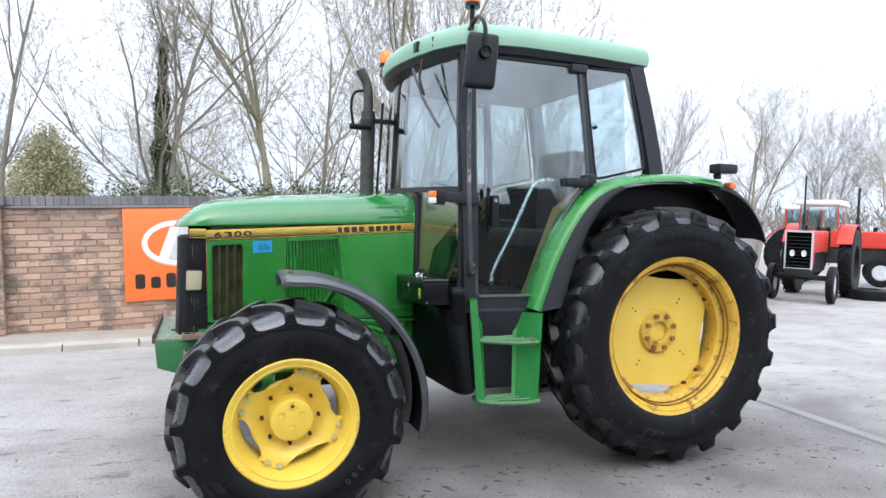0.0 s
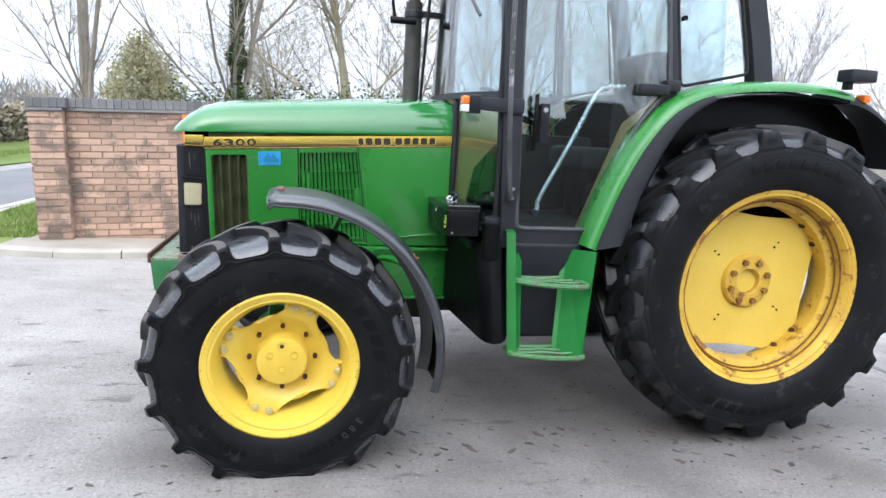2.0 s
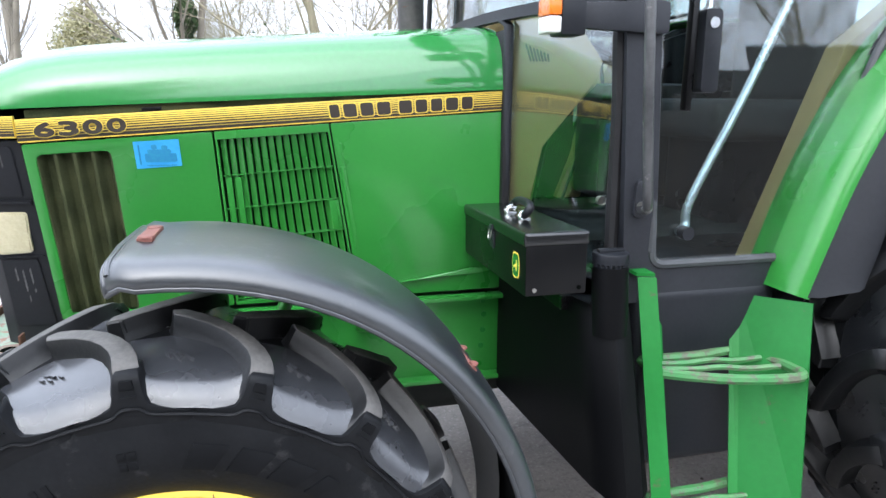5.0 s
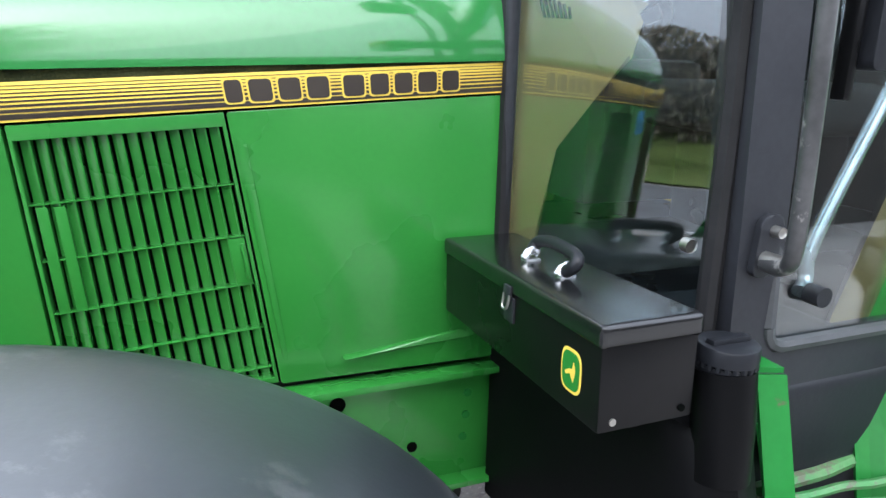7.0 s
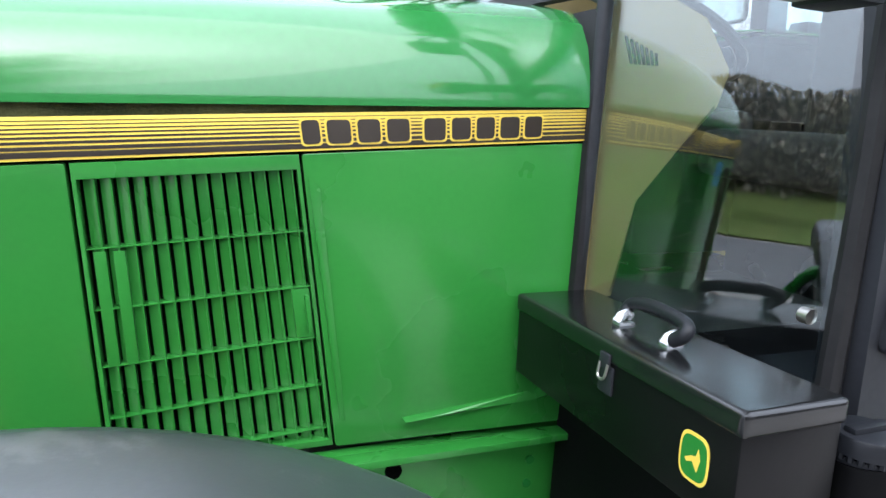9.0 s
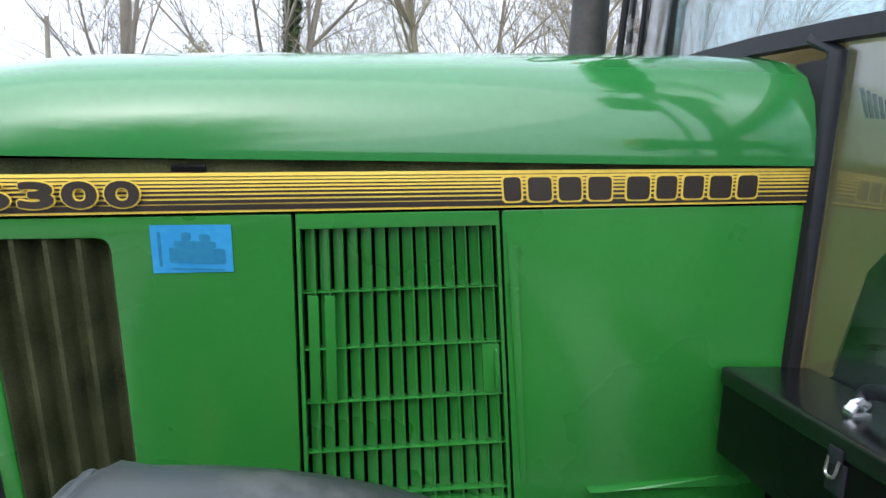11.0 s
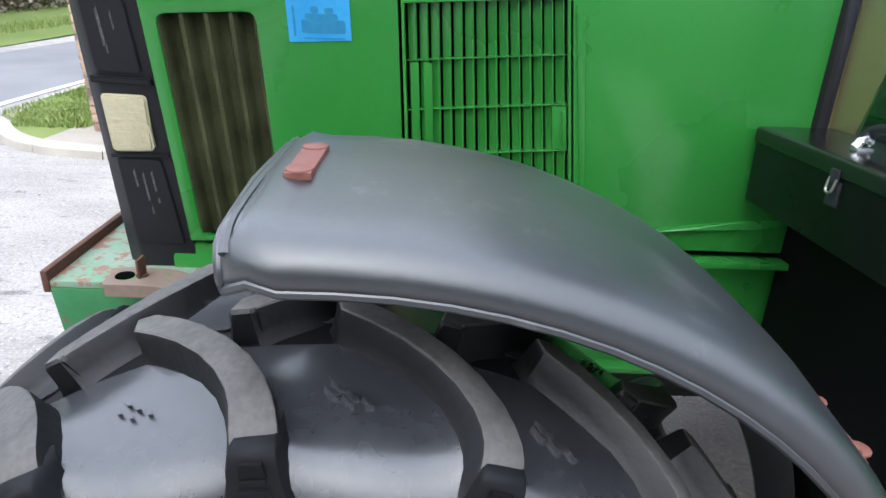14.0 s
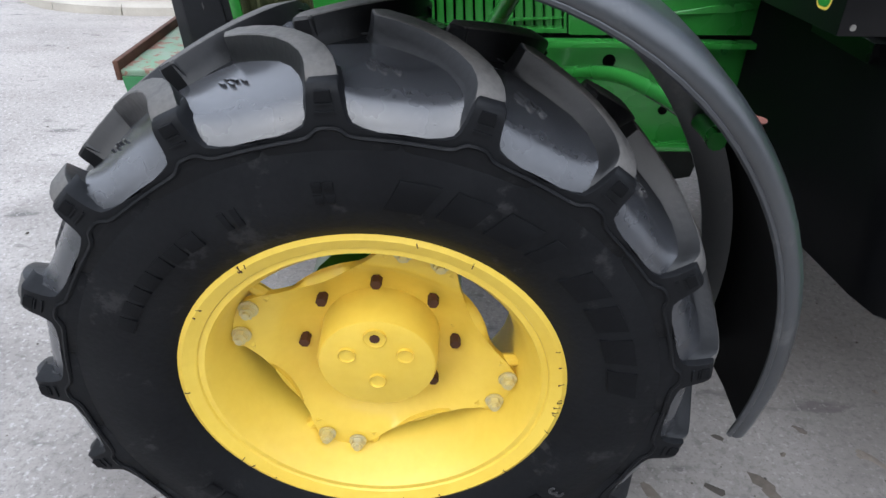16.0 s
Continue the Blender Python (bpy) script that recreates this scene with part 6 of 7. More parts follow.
def mudguard(sgn):
    bm = B()
    rows = []
    R = 0.668
    yo, yi = -1.135 * sgn, -0.80 * sgn
    n = 30
    for k in range(n + 1):
        yo = (-1.135 + 0.05 * (k / n) ** 2) * sgn
        a = radians((95.8, 94.9, 93.2, 91.2)[k] if k < 4 else 91.2 - 106.6 * (k - 3) / (n - 3))
        r = R + 0.012 * math.sin(math.pi * k / n) + 0.035 * max(0.0, (k / n - 0.55) / 0.45) ** 1.5
        cx, cz = FX + 0.005 + r * math.cos(a), GZ + r * math.sin(a)
        nx, nz = math.cos(a), math.sin(a)
        edge = 0.0
        pinch = 1.0 if k > 3 else (0.80, 0.87, 0.95, 0.99)[k]
        row = []
        for f, drop in ((0.020, 0.047), (0.008, 0.044), (0.0, 0.036), (0.012, 0.024), (0.045, 0.012), (0.10, 0.006), (0.2, 0.003), (0.5, -0.004), (0.85, -0.002), (0.93, -0.001), (0.98, 0.004), (1.0, 0.014), (1.0, 0.072)):
            mid = (yo + yi) / 2
            yy = mid + (yo + (yi - yo) * f - mid) * (pinch if f < 0.5 else 1)
            d = drop + (0.007, 0.002, -0.006, 0.0)[k] if k < 4 else drop
            row.append((cx - nx * d, yy, cz - nz * d))
        rows.append(row)
    yo = -1.135 * sgn
    sheet(bm, rows, 0.006)
    edge = [Vector(r[0]) for r in rows]
    guard = part("mudguard", bm, GUARD, tractor, "curved black plastic front mudguard", smooth=60)
    # added near-black sheet inside the guard: its colour carries the unlit shade
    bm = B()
    shade_rows = []
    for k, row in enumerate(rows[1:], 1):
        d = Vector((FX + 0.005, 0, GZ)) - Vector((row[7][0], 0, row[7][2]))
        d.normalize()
        shade_rows.append([Vector(p) + d * 0.009 for p in row[4:11]])
    sheet(bm, shade_rows, 0.002)
    part("guard_shade", bm, TANK, guard, "added black sheet carrying the shade under the guard", smooth=60)
    for a in (91.7, 37):
        t = radians(a)
        out = R + (0.0112 if a > 90 else 0.0125)
        m = Matrix.Translation((FX + 0.005 + out * math.cos(t), (-0.952 if a > 90 else -0.985) * sgn, GZ + out * math.sin(t))) @ Matrix.Rotation(math.pi / 2 - t, 4, "Y")
        bm = B()
        box(bm, -0.0125, 0.0125, -0.052, 0.052, -0.006, 0.0015, 0.001, m=m)
        for y in (0.041, -0.041):
            disc(bm, m @ Vector((0, y, 0.0005)), 0.0128, 0.0028, "z", 12, 0.0012)
        part("bracket_plate", bm, RED_BROWN, guard, "rusty red mounting plate on the mudguard")
    bm = B()
    tube(bm, edge, 0.0055, 8)
    part("rolled_edge", bm, GUARD, guard)
    bm = B()
    tube(bm, [Vector(rows[0][j]) for j in range(len(rows[0]))], 0.0045, 8)
    part("rolled_edge", bm, GUARD, guard)
    for a, name in ((95.0, "edge_rib"), (94.2, "edge_rib")):
        t = radians(a)
        bm = B()
        rr = R - 0.001
        line = [(y, d) for y, d in ((yi, 0.02), (yi - 0.01 * sgn, 0.004), (yi - 0.04 * sgn, 0.0), ((yo + yi) / 2, -0.002), (yo + 0.075 * sgn, 0.002), (yo + 0.045 * sgn, 0.008), (yo + 0.03 * sgn, 0.020))]
        tube(bm, curve_pts([(FX + 0.005 + (rr - d) * math.cos(t), y, GZ + (rr - d) * math.sin(t)) for y, d in line], 4), 0.005 if a > 93 else 0.003, 8)
        part(name, bm, GUARD, guard)
    for a, inner in ((66, (-2.30, -0.60, 0.72)), (30, (-2.02, -0.31, 0.76))):
        t = radians(a)
        bm = B()
        p = Vector((FX + (R - 0.025) * math.cos(t), 0, GZ + (R - 0.025) * math.sin(t)))
        tube(bm, curve_pts([(p.x, -0.90 * sgn, p.z), (p.x, -0.78 * sgn, p.z - 0.005), ((p.x + inner[0]) / 2, (-0.70 * 0.6 + inner[1] * 0.4) * sgn, (p.z + inner[2]) / 2 + 0.03), (inner[0], inner[1] * sgn, inner[2])]), 0.016, 10)
        part("stay", bm, GREEN, guard, "green tubular mudguard stay")
    return guard


mudguard(1)
mudguard(-1)

# ---- fuel tank, filler, steps ----
bm = B()
loft(bm, [[(x, y, z) for x, y in ring] for z, ring in ((0.525, [(-1.585, -0.33), (-1.535, -0.89), (-1.52, -0.95), (-1.49, -0.975), (-1.45, -0.965), (-1.43, -0.93), (-1.43, -0.33)]), (0.535, [(-1.598, -0.33), (-1.545, -0.90), (-1.53, -0.96), (-1.497, -0.985), (-1.45, -0.975), (-1.42, -0.94), (-1.42, -0.33)]),
          (0.95, [(-1.598, -0.33), (-1.560, -0.79), (-1.545, -0.85), (-1.505, -0.885), (-1.46, -0.87), (-1.44, -0.83), (-1.44, -0.33)]), (0.965, [(-1.59, -0.33), (-1.553, -0.78), (-1.538, -0.84), (-1.505, -0.873), (-1.465, -0.86), (-1.445, -0.82), (-1.445, -0.33)]))])
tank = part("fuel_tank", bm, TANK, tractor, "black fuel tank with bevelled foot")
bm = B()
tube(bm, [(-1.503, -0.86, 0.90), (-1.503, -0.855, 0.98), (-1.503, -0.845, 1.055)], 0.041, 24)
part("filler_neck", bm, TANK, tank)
bm = B()
disc(bm, (-1.503, -0.845, 1.050), 0.037, 0.014, "z", 30)
disc(bm, (-1.503, -0.845, 1.068), 0.041, 0.024, "z", 30, 0.005)
box(bm, -1.535, -1.471, -0.853, -0.837, 1.088, 1.099, 0.004)
cap = part("filler_cap", bm, PLASTIC, tank, "ribbed black filler cap")
for k in range(22):
    a = 2 * math.pi * k / 22
    bm = B()
    disc(bm, (-1.503 + 0.037 * math.cos(a), -0.845 + 0.037 * math.sin(a), 1.061), 0.004, 0.008, "z", 6)
    part("cap_rib", bm, PLASTIC, cap)
bm = B()
box(bm, -1.405, -1.0, -0.79, -0.36, 0.492, 0.975, 0.035, 4)
part("tank_body", bm, PLASTIC, tank, "grey black tank behind the steps")


def plank(bm, quad, thick):
    """A plate through four corners."""
    f = bm.faces.new([bm.verts.new(p) for p in quad])
    f.normal_update()
    bmesh.ops.solidify(bm, geom=[f], thickness=thick)
    return bm


bm = B()
plank(bm, [(-1.418, -0.82, 1.02), (-1.378, -0.835, 1.02), (-1.380, -0.99, 0.465), (-1.420, -0.972, 0.465)], 0.008)
steps = part("step_frame", bm, GREEN_WORN, tractor, "green steel access steps, scuffed")
bm = B()
plank(bm, [(-1.420, -0.82, 1.022), (-1.420, -0.70, 1.022), (-1.380, -0.70, 1.022), (-1.380, -0.835, 1.022)], 0.008)
part("step_hanger", bm, GREEN_WORN, steps)
bm = B()
plank(bm, [(-1.376, -0.80, 0.920), (-1.326, -0.775, 0.915), (-1.342, -0.90, 0.495), (-1.376, -0.955, 0.485)], 0.006)
part("step_side", bm, GREEN_WORN, steps)
bm = B()
plank(bm, [(-1.081, -0.754, 0.935), (-0.990, -0.900, 0.948), (-1.084, -1.046, 0.465), (-1.165, -0.93, 0.468)], 0.008)
part("step_side", bm, GREEN_WORN, steps)
bm = B()
plank(bm, [(-1.104, -0.742, 0.928), (-1.083, -0.753, 0.934), (-1.167, -0.932, 0.469), (-1.188, -0.925, 0.469)], 0.008)
part("step_flange", bm, GREEN_WORN, steps)
for z, yl, yr, yi, xl, xr in ((0.798, -0.890, -0.965, -0.80, -1.378, -1.052), (0.484, -1.005, -1.050, -0.895, -1.408, -1.082)):
    bm = B()
    ym = (yl + yr) / 2
    tube(bm, curve_pts([(xl, yi, z), (xl, yl + 0.03, z), (xl + 0.025, yl, z), ((xl + xr) / 2, ym - 0.010, z - 0.006), (xr - 0.02, yr, z - 0.004), (xr + 0.005, yr + 0.035, z), (xr - 0.045, yi, z), ((xl + xr) / 2, yi + 0.004, z - 0.004), (xl, yi, z)], 5), 0.0125, 8)
    tread = part("tread_rail", bm, TREAD, steps)
    for k in range(2):
        f = (k + 1) / 3
        bm = B()
        ya, yb = yl + (yi - yl) * f, yr + (yi - yr) * f
        tube(bm, curve_pts([(xl + 0.005, ya, z + 0.002), (xl + 0.1, ya * 0.75 + yb * 0.25, z - 0.002), ((xl + xr) / 2, (ya + yb) / 2, z + 0.003), (xr - 0.1, ya * 0.25 + yb * 0.75, z - 0.002), (xr - 0.01 - 0.03 * f, yb, z + 0.002)], 4), 0.0075, 6)
        part("tread_bar", bm, TREAD, tread)

# ---- toolbox beside the bonnet: it sits a little higher at its outer end ----
TB = Matrix.Translation((0, -0.355, 1.126)) @ Matrix.Rotation(radians(-2.1), 4, "X") @ Matrix.Translation((0, 0.355, -1.126))


def on_box(name, bm, material, parent, label=""):
    bm.transform(TB)
    return part(name, bm, material, parent, label)


bm = B()
box(bm, -1.711, -1.567, -0.858, -0.352, 0.985, 1.100, 0.005)
toolbox = on_box("toolbox", bm, BLACK, tractor, "black steel toolbox bolted to the tractor's side")
bm = B()
box(bm, -1.715, -1.563, -0.862, -0.348, 1.096, 1.127, 0.009, 4)
lid = on_box("lid", bm, BLACK_GLOSS, toolbox, "glossy black lid with rounded edges")
bm = B()
tube(bm, curve_pts([(-1.646, -0.666, 1.136), (-1.642, -0.684, 1.150), (-1.634, -0.672, 1.161), (-1.628, -0.60, 1.164), (-1.630, -0.555, 1.156), (-1.642, -0.552, 1.137)], 7), 0.0100, 14)
on_box("handle", bm, PLASTIC, toolbox, "black plastic carrying handle")
for y in (-0.662, -0.557):
    bm = B()
    box(bm, -1.657, -1.630, y - 0.010, y + 0.010, 1.124, 1.131, 0.002)
    tube(bm, [(-1.656, y, 1.131), (-1.650, y, 1.140), (-1.640, y, 1.144), (-1.632, y, 1.138)], 0.0075, 8)
    on_box("handle_clip", bm, BRIGHT, toolbox, "bright metal handle clip")
bm = B()
box(bm, -1.7145, -1.7105, -0.636, -0.604, 1.052, 1.092, 0.002)
box(bm, -1.7185, -1.7135, -0.631, -0.609, 1.088, 1.110, 0.002)
clasp = on_box("latch", bm, CAB_BLACK, toolbox, "black toggle latch")
bm = B()
tube(bm, curve_pts([(-1.7175, -0.629, 1.096), (-1.7215, -0.627, 1.076), (-1.7215, -0.613, 1.076), (-1.7175, -0.611, 1.096)], 4), 0.0022, 6)
on_box("latch_loop", bm, STEEL, clasp)
ring = [(0.0235 * math.copysign(abs(math.cos(t)) ** 0.55, math.cos(t)), 0.030 * math.copysign(abs(math.sin(t)) ** 0.6, math.sin(t))) for t in (2 * math.pi * k / 32 for k in range(32))]
for f, d, material, name in ((1.0, 0.0005, DECAL, "badge"), (0.86, 0.0010, GREEN, "badge_field")):
    bm = B()
    prism(bm, [(-0.795 + a * f, 1.044 + b * f) for a, b in ring], -1.7112 - d, -1.710, axis="x")
    on_box(name, bm, material, toolbox, "small green and yellow badge" if f == 1 else "")
bm = B()
prism(bm, [(-0.802, 1.030), (-0.794, 1.040), (-0.785, 1.036), (-0.782, 1.040), (-0.792, 1.046), (-0.799, 1.048), (-0.802, 1.058), (-0.806, 1.046)], -1.7128, -1.710, axis="x")
on_box("badge_mark", bm, DECAL, toolbox)
for x, y, z in ((-1.690, -0.858, 0.999), (-1.585, -0.858, 1.000)):
    bm = B()
    disc(bm, (x, y, z), 0.005, -0.002, "y", 10)
    on_box("rivet", bm, STEEL if x < -1.65 else RECESS_SHADE, toolbox)

# ---- rear fenders ----
ARC = [(-1.030, 0.965), (-0.995, 1.075), (-0.930, 1.255), (-0.83, 1.455), (-0.72, 1.605), (-0.61, 1.690), (-0.48, 1.742), (-0.30, 1.775), (-0.05, 1.793), (0.15, 1.789), (0.30, 1.770)]


def fender(sgn):
    pts = curve_pts([(x, 0, z) for x, z in ARC], 4)
    n = len(pts)
    green, black = [], []
    for i, p in enumerate(pts):
        d = (pts[min(i + 1, n - 1)] - pts[max(i - 1, 0)]).normalized()
        up = Vector((-d.z, 0, d.x))
        f = i / (n - 1)
        green.append([((p + up * o).x, y * sgn, (p + up * o).z) for y, o in ((-0.70, 0.006), (-0.79, 0.010), (-0.825, 0.008), (-0.855, 0.000), (-0.874, -0.014), (-0.882, -0.028), (-0.884, -0.042))])
        # the rubber flare is broad at the foot and dies away over the wheel
        w = max(0.0, 1 - f / 0.62) ** 0.8
        if w > 0.02:
            black.append([((p + up * o).x, y * sgn, (p + up * o).z + 0.06 * max(0.0, 1 - f / 0.12) * (abs(o) - 0.03) / 0.1) for y, o in ((-0.876, -0.030), (-0.886, -0.040), (-0.890 - 0.016 * w, -0.044 - 0.010 * w), (-0.894 - 0.050 * w, -0.048 - 0.078 * w), (-0.890 - 0.050 * w, -0.058 - 0.086 * w))])
    bm = B()
    sheet(bm, green, 0.006)
    f = part("rear_fender", bm, GREEN, tractor, "green rear fender over the wheel", smooth=60)
    bm = B()
    sheet(bm, black, 0.006)
    part("rubber_flare", bm, FLARE, f, "black rubber fender flare", smooth=60)
    bm = B()
    tail = curve_pts([(0.27, 0, 1.772), (0.38, 0, 1.745), (0.50, 0, 1.680), (0.60, 0, 1.575), (0.665, 0, 1.46), (0.675, 0, 1.40)], 4)
    sheet(bm, [[(p.x, y * sgn, p.z - dz) for y, dz in ((-0.62, 0.0), (-0.78, 0.0), (-0.85, 0.010), (-0.88, 0.030), (-0.888, 0.055))] for p in tail], 0.006)
    part("rear_flap", bm, FLARE, f, "black rubber flap behind the rear wheel", smooth=60)
    bm = B()
    roof = curve_pts([(x, 0, z - 0.045) for x, z in ARC], 3)
    sheet(bm, [[(p.x + 0.02, -0.60 * sgn, p.z), (p.x + 0.02, -0.76 * sgn, p.z), (p.x + 0.02, -0.876 * sgn, p.z - 0.008)] for p in roof], 0.006)
    part("inner_liner", bm, BLACK, f, smooth=60)
    bm = B()
    prism(bm, [(x + 0.02, z - 0.02) for x, z in ARC] + [(0.42, 1.70), (0.54, 1.61), (0.63, 1.47), (0.62, 1.10), (-0.5, 1.0)], -0.66 * sgn, -0.63 * sgn)
    part("inner_wall", bm, BLACK, f)
    return f


fend = fender(1)
fender(-1)
for sgn in (1, -1):
    bm = B()
    box(bm, 0.20, 0.345, -0.90 * sgn - 0.05, -0.90 * sgn + 0.05, 1.815, 1.875, 0.012, m=Matrix.Identity(4))
    box(bm, 0.23, 0.26, -0.88 * sgn - 0.02, -0.88 * sgn + 0.02, 1.78, 1.82, 0.003)
    part("work_lamp", bm, CAB_BLACK, tractor, "black rear lamp housing on the fender")
    bm = B()
    box(bm, 0.345, 0.385, -0.86 * sgn - 0.03, -0.86 * sgn + 0.03, 1.725, 1.765, 0.01)
    part("indicator", bm, ORANGE, tractor, "orange rear indicator lamp")

# ---- cab ----
def cy(z):
    """The cab's sides lean in above the waist."""
    return -0.775 if z < 1.6 else -0.775 + 0.075 * (z - 1.6) / 0.9


def cab_bar(name, pts, w, d, material=None, label="", sgn=1, r=0.006):
    """A bar of the cab's side frame between points (x, z): w across, d deep."""
    bm = B()
    pts = [Vector((x, cy(z) * sgn, z)) for x, z in pts]
    rings = []
    for i, p in enumerate(pts):
        t = (pts[min(i + 1, len(pts) - 1)] - pts[max(i - 1, 0)]).normalized()
        side = t.cross(Vector((0, 1, 0))).normalized()
        o = Vector((0, 1, 0))
        rings.append([p + side * a * w / 2 + o * b * d * sgn for a, b in ((-1, -0.15), (1, -0.15), (1, 0.85), (-1, 0.85))])
    loft(bm, rings)
    if r:
        bmesh.ops.bevel(bm, geom=[e for e in bm.edges if e.calc_face_angle(0) > 0.6], offset=r, segments=2, affect="EDGES")
    return part(name, bm, material or CAB_BLACK, tractor, label)


def pane(name, pts, thick=0.005, parent=None, label=""):
    """A flat glass pane through the points."""
    bm = B()
    f = bm.faces.new([bm.verts.new(p) for p in pts])
    f.normal_update()
    bmesh.ops.solidify(bm, geom=[f], thickness=thick)
    ob = part(name, bm, GLASS, parent or tractor, label, smooth=0)
    ob.visible_shadow = False
    return ob


for sgn in (1, -1):
    # pillars: front door post, rear post, slim post between the panes
    cab_bar("door_post", [(-1.392, 0.99), (-1.405, 1.25), (-1.425, 1.65), (-1.435, 2.05), (-1.425, 2.46)], 0.085, 0.07, sgn=sgn, label="black front cab post")
    cab_bar("rear_post", [(-0.135, 1.78), (-0.172, 2.0), (-0.228, 2.25), (-0.285, 2.47)], 0.10, 0.08, sgn=sgn)
    cab_bar("mid_post", [(-0.605, 1.72), (-0.635, 2.0), (-0.685, 2.44)], 0.032, 0.035, sgn=sgn)
    cab_bar("top_rail", [(-1.44, 2.455), (-0.9, 2.475), (-0.28, 2.475)], 0.05, 0.06, sgn=sgn)
    cab_bar("sill", [(-1.44, 0.985), (-1.2, 0.985), (-0.93, 0.985)], 0.085, 0.06, sgn=sgn)
    cab_bar("door_frame", [(-1.03, 1.0), (-0.955, 1.06), (-0.86, 1.30), (-0.755, 1.55), (-0.64, 1.70), (-0.60, 1.76)], 0.05, 0.03, material=SEAL, sgn=sgn, r=0.004)
    # door with its glass
    ring = rounded([(-1.362, 1.035), (-0.985, 1.035), (-0.785, 1.56), (-0.64, 1.74), (-0.70, 2.425), (-1.395, 2.425)], 0.035, 4)
    bm = B()
    door = part("cab_door", prism(B(), ring, cy(1.2) * sgn - 0.002 * sgn, cy(1.2) * sgn + 0.002 * sgn), GLASS, tractor, "large tinted glass cab door, closed", smooth=0)
    for v in door.data.vertices:
        v.co.y += (cy(v.co.z) - cy(1.2)) * sgn
    door.visible_shadow = False
    bm = B()
    tube(bm, [(x, cy(z) * sgn - 0.006 * sgn, z) for x, z in ring + ring[:1]], 0.0115, 8, caps=False)
    part("door_seal", bm, SEAL_GREY, door)
    qring = rounded([(-0.585, 1.745), (-0.225, 1.83), (-0.335, 2.43), (-0.66, 2.425)], 0.03, 3)
    quarter = part("quarter_window", prism(B(), qring, cy(2) * sgn - 0.002, cy(2) * sgn + 0.002), GLASS, tractor, "rear quarter window", smooth=0)
    for v in quarter.data.vertices:
        v.co.y += (cy(v.co.z) - cy(2)) * sgn
    quarter.visible_shadow = False
    bm = B()
    tube(bm, [(x, cy(z) * sgn - 0.004 * sgn, z) for x, z in qring + qring[:1]], 0.008, 8, caps=False)
    part("window_seal", bm, SEAL, quarter)
    bm = B()
    disc(bm, (-0.60, cy(2.06) * sgn - 0.01 * sgn, 2.06), 0.012, -0.018 * sgn, "y", 14, 0.004)
    part("window_knob", bm, BLACK, quarter)
    # hinge blocks at the middle post
    bm = B()
    box(bm, -0.81, -0.655, (cy(1.72) - 0.015) * sgn - 0.028, (cy(1.72) - 0.015) * sgn + 0.028, 1.695, 1.745, 0.01)
    box(bm, -0.675, -0.60, (cy(1.74) - 0.01) * sgn - 0.03, (cy(1.74) - 0.01) * sgn + 0.03, 1.715, 1.77, 0.01)
    part("hinge_block", bm, CAB_BLACK, door, "black door hinge block")
    bm = B()
    box(bm, -0.765, -0.655, (cy(2.42) - 0.012) * sgn - 0.022, (cy(2.42) - 0.012) * sgn + 0.022, 2.385, 2.435, 0.008)
    part("hinge_block", bm, CAB_BLACK, door)
    # outside handle and hinge at the front post
    bm = B()
    prism(bm, rounded([(-1.295, 1.44), (-1.252, 1.44), (-1.255, 1.62), (-1.298, 1.62)], 0.012), (cy(1.5) - 0.045) * sgn, (cy(1.5) + 0.004) * sgn, 0.006)
    handle = part("door_handle", bm, PLASTIC, door, "grey plastic door handle with a lock")
    bm = B()
    disc(bm, (-1.276, (cy(1.5) - 0.045) * sgn, 1.59), 0.012, -0.003 * sgn, "y", 14)
    part("lock", bm, BRIGHT, handle)
    bm = B()
    box(bm, -1.322, -1.305, (cy(1.5) - 0.02) * sgn - 0.012, (cy(1.5) - 0.02) * sgn + 0.012, 1.40, 1.66, 0.006)
    part("handle_plate", bm, BLACK, handle)
    bm = B()
    prism(bm, rounded([(-1.427, 1.155), (-1.385, 1.155), (-1.378, 1.246), (-1.420, 1.246)], 0.018, 4), (cy(1.2) - 0.022) * sgn, (cy(1.2) - 0.010) * sgn, 0.003)
    hinge = part("door_hinge", bm, CAB_BLACK, door)
    bm = B()
    disc(bm, (-1.398, (cy(1.2) - 0.02) * sgn, 1.223), 0.008, -0.014 * sgn, "y", 10, 0.003)
    part("hinge_bolt", bm, STEEL, hinge)
    bm = B()
    disc(bm, (-1.408, (cy(1.2) - 0.02) * sgn, 1.183), 0.012, -0.030 * sgn, "y", 12, 0.004)
    part("hinge_bolt", bm, STEEL, hinge)

# grab rail on the inside of the door glass
bm = B()
tube(bm, curve_pts([(-1.278, -0.755, 1.108), (-1.252, -0.742, 1.122), (-1.236, -0.735, 1.19), (-1.105, -0.725, 1.443), (-1.01, -0.715, 1.645), (-0.975, -0.71, 1.70), (-0.93, -0.705, 1.722), (-0.84, -0.70, 1.73)], 6), 0.0115, 10)
rail = part("grab_rail", bm, BRIGHT, tractor, "pale grab rail inside the door glass")
bm = B()
disc(bm, (-1.278, -0.800, 1.112), 0.016, 0.030, "y", 16, 0.004)
part("rail_end", bm, PLASTIC, rail)

# windscreen and front quarter glass: a curved front from post to post
front = []
for y in (-0.745, -0.66, -0.54, -0.36, -0.18, 0, 0.18, 0.36, 0.54, 0.66, 0.745):
    front.append((-1.465 - 0.165 * (1 - (abs(y) / 0.745) ** 2.2), y))
bm = B()
rows = []
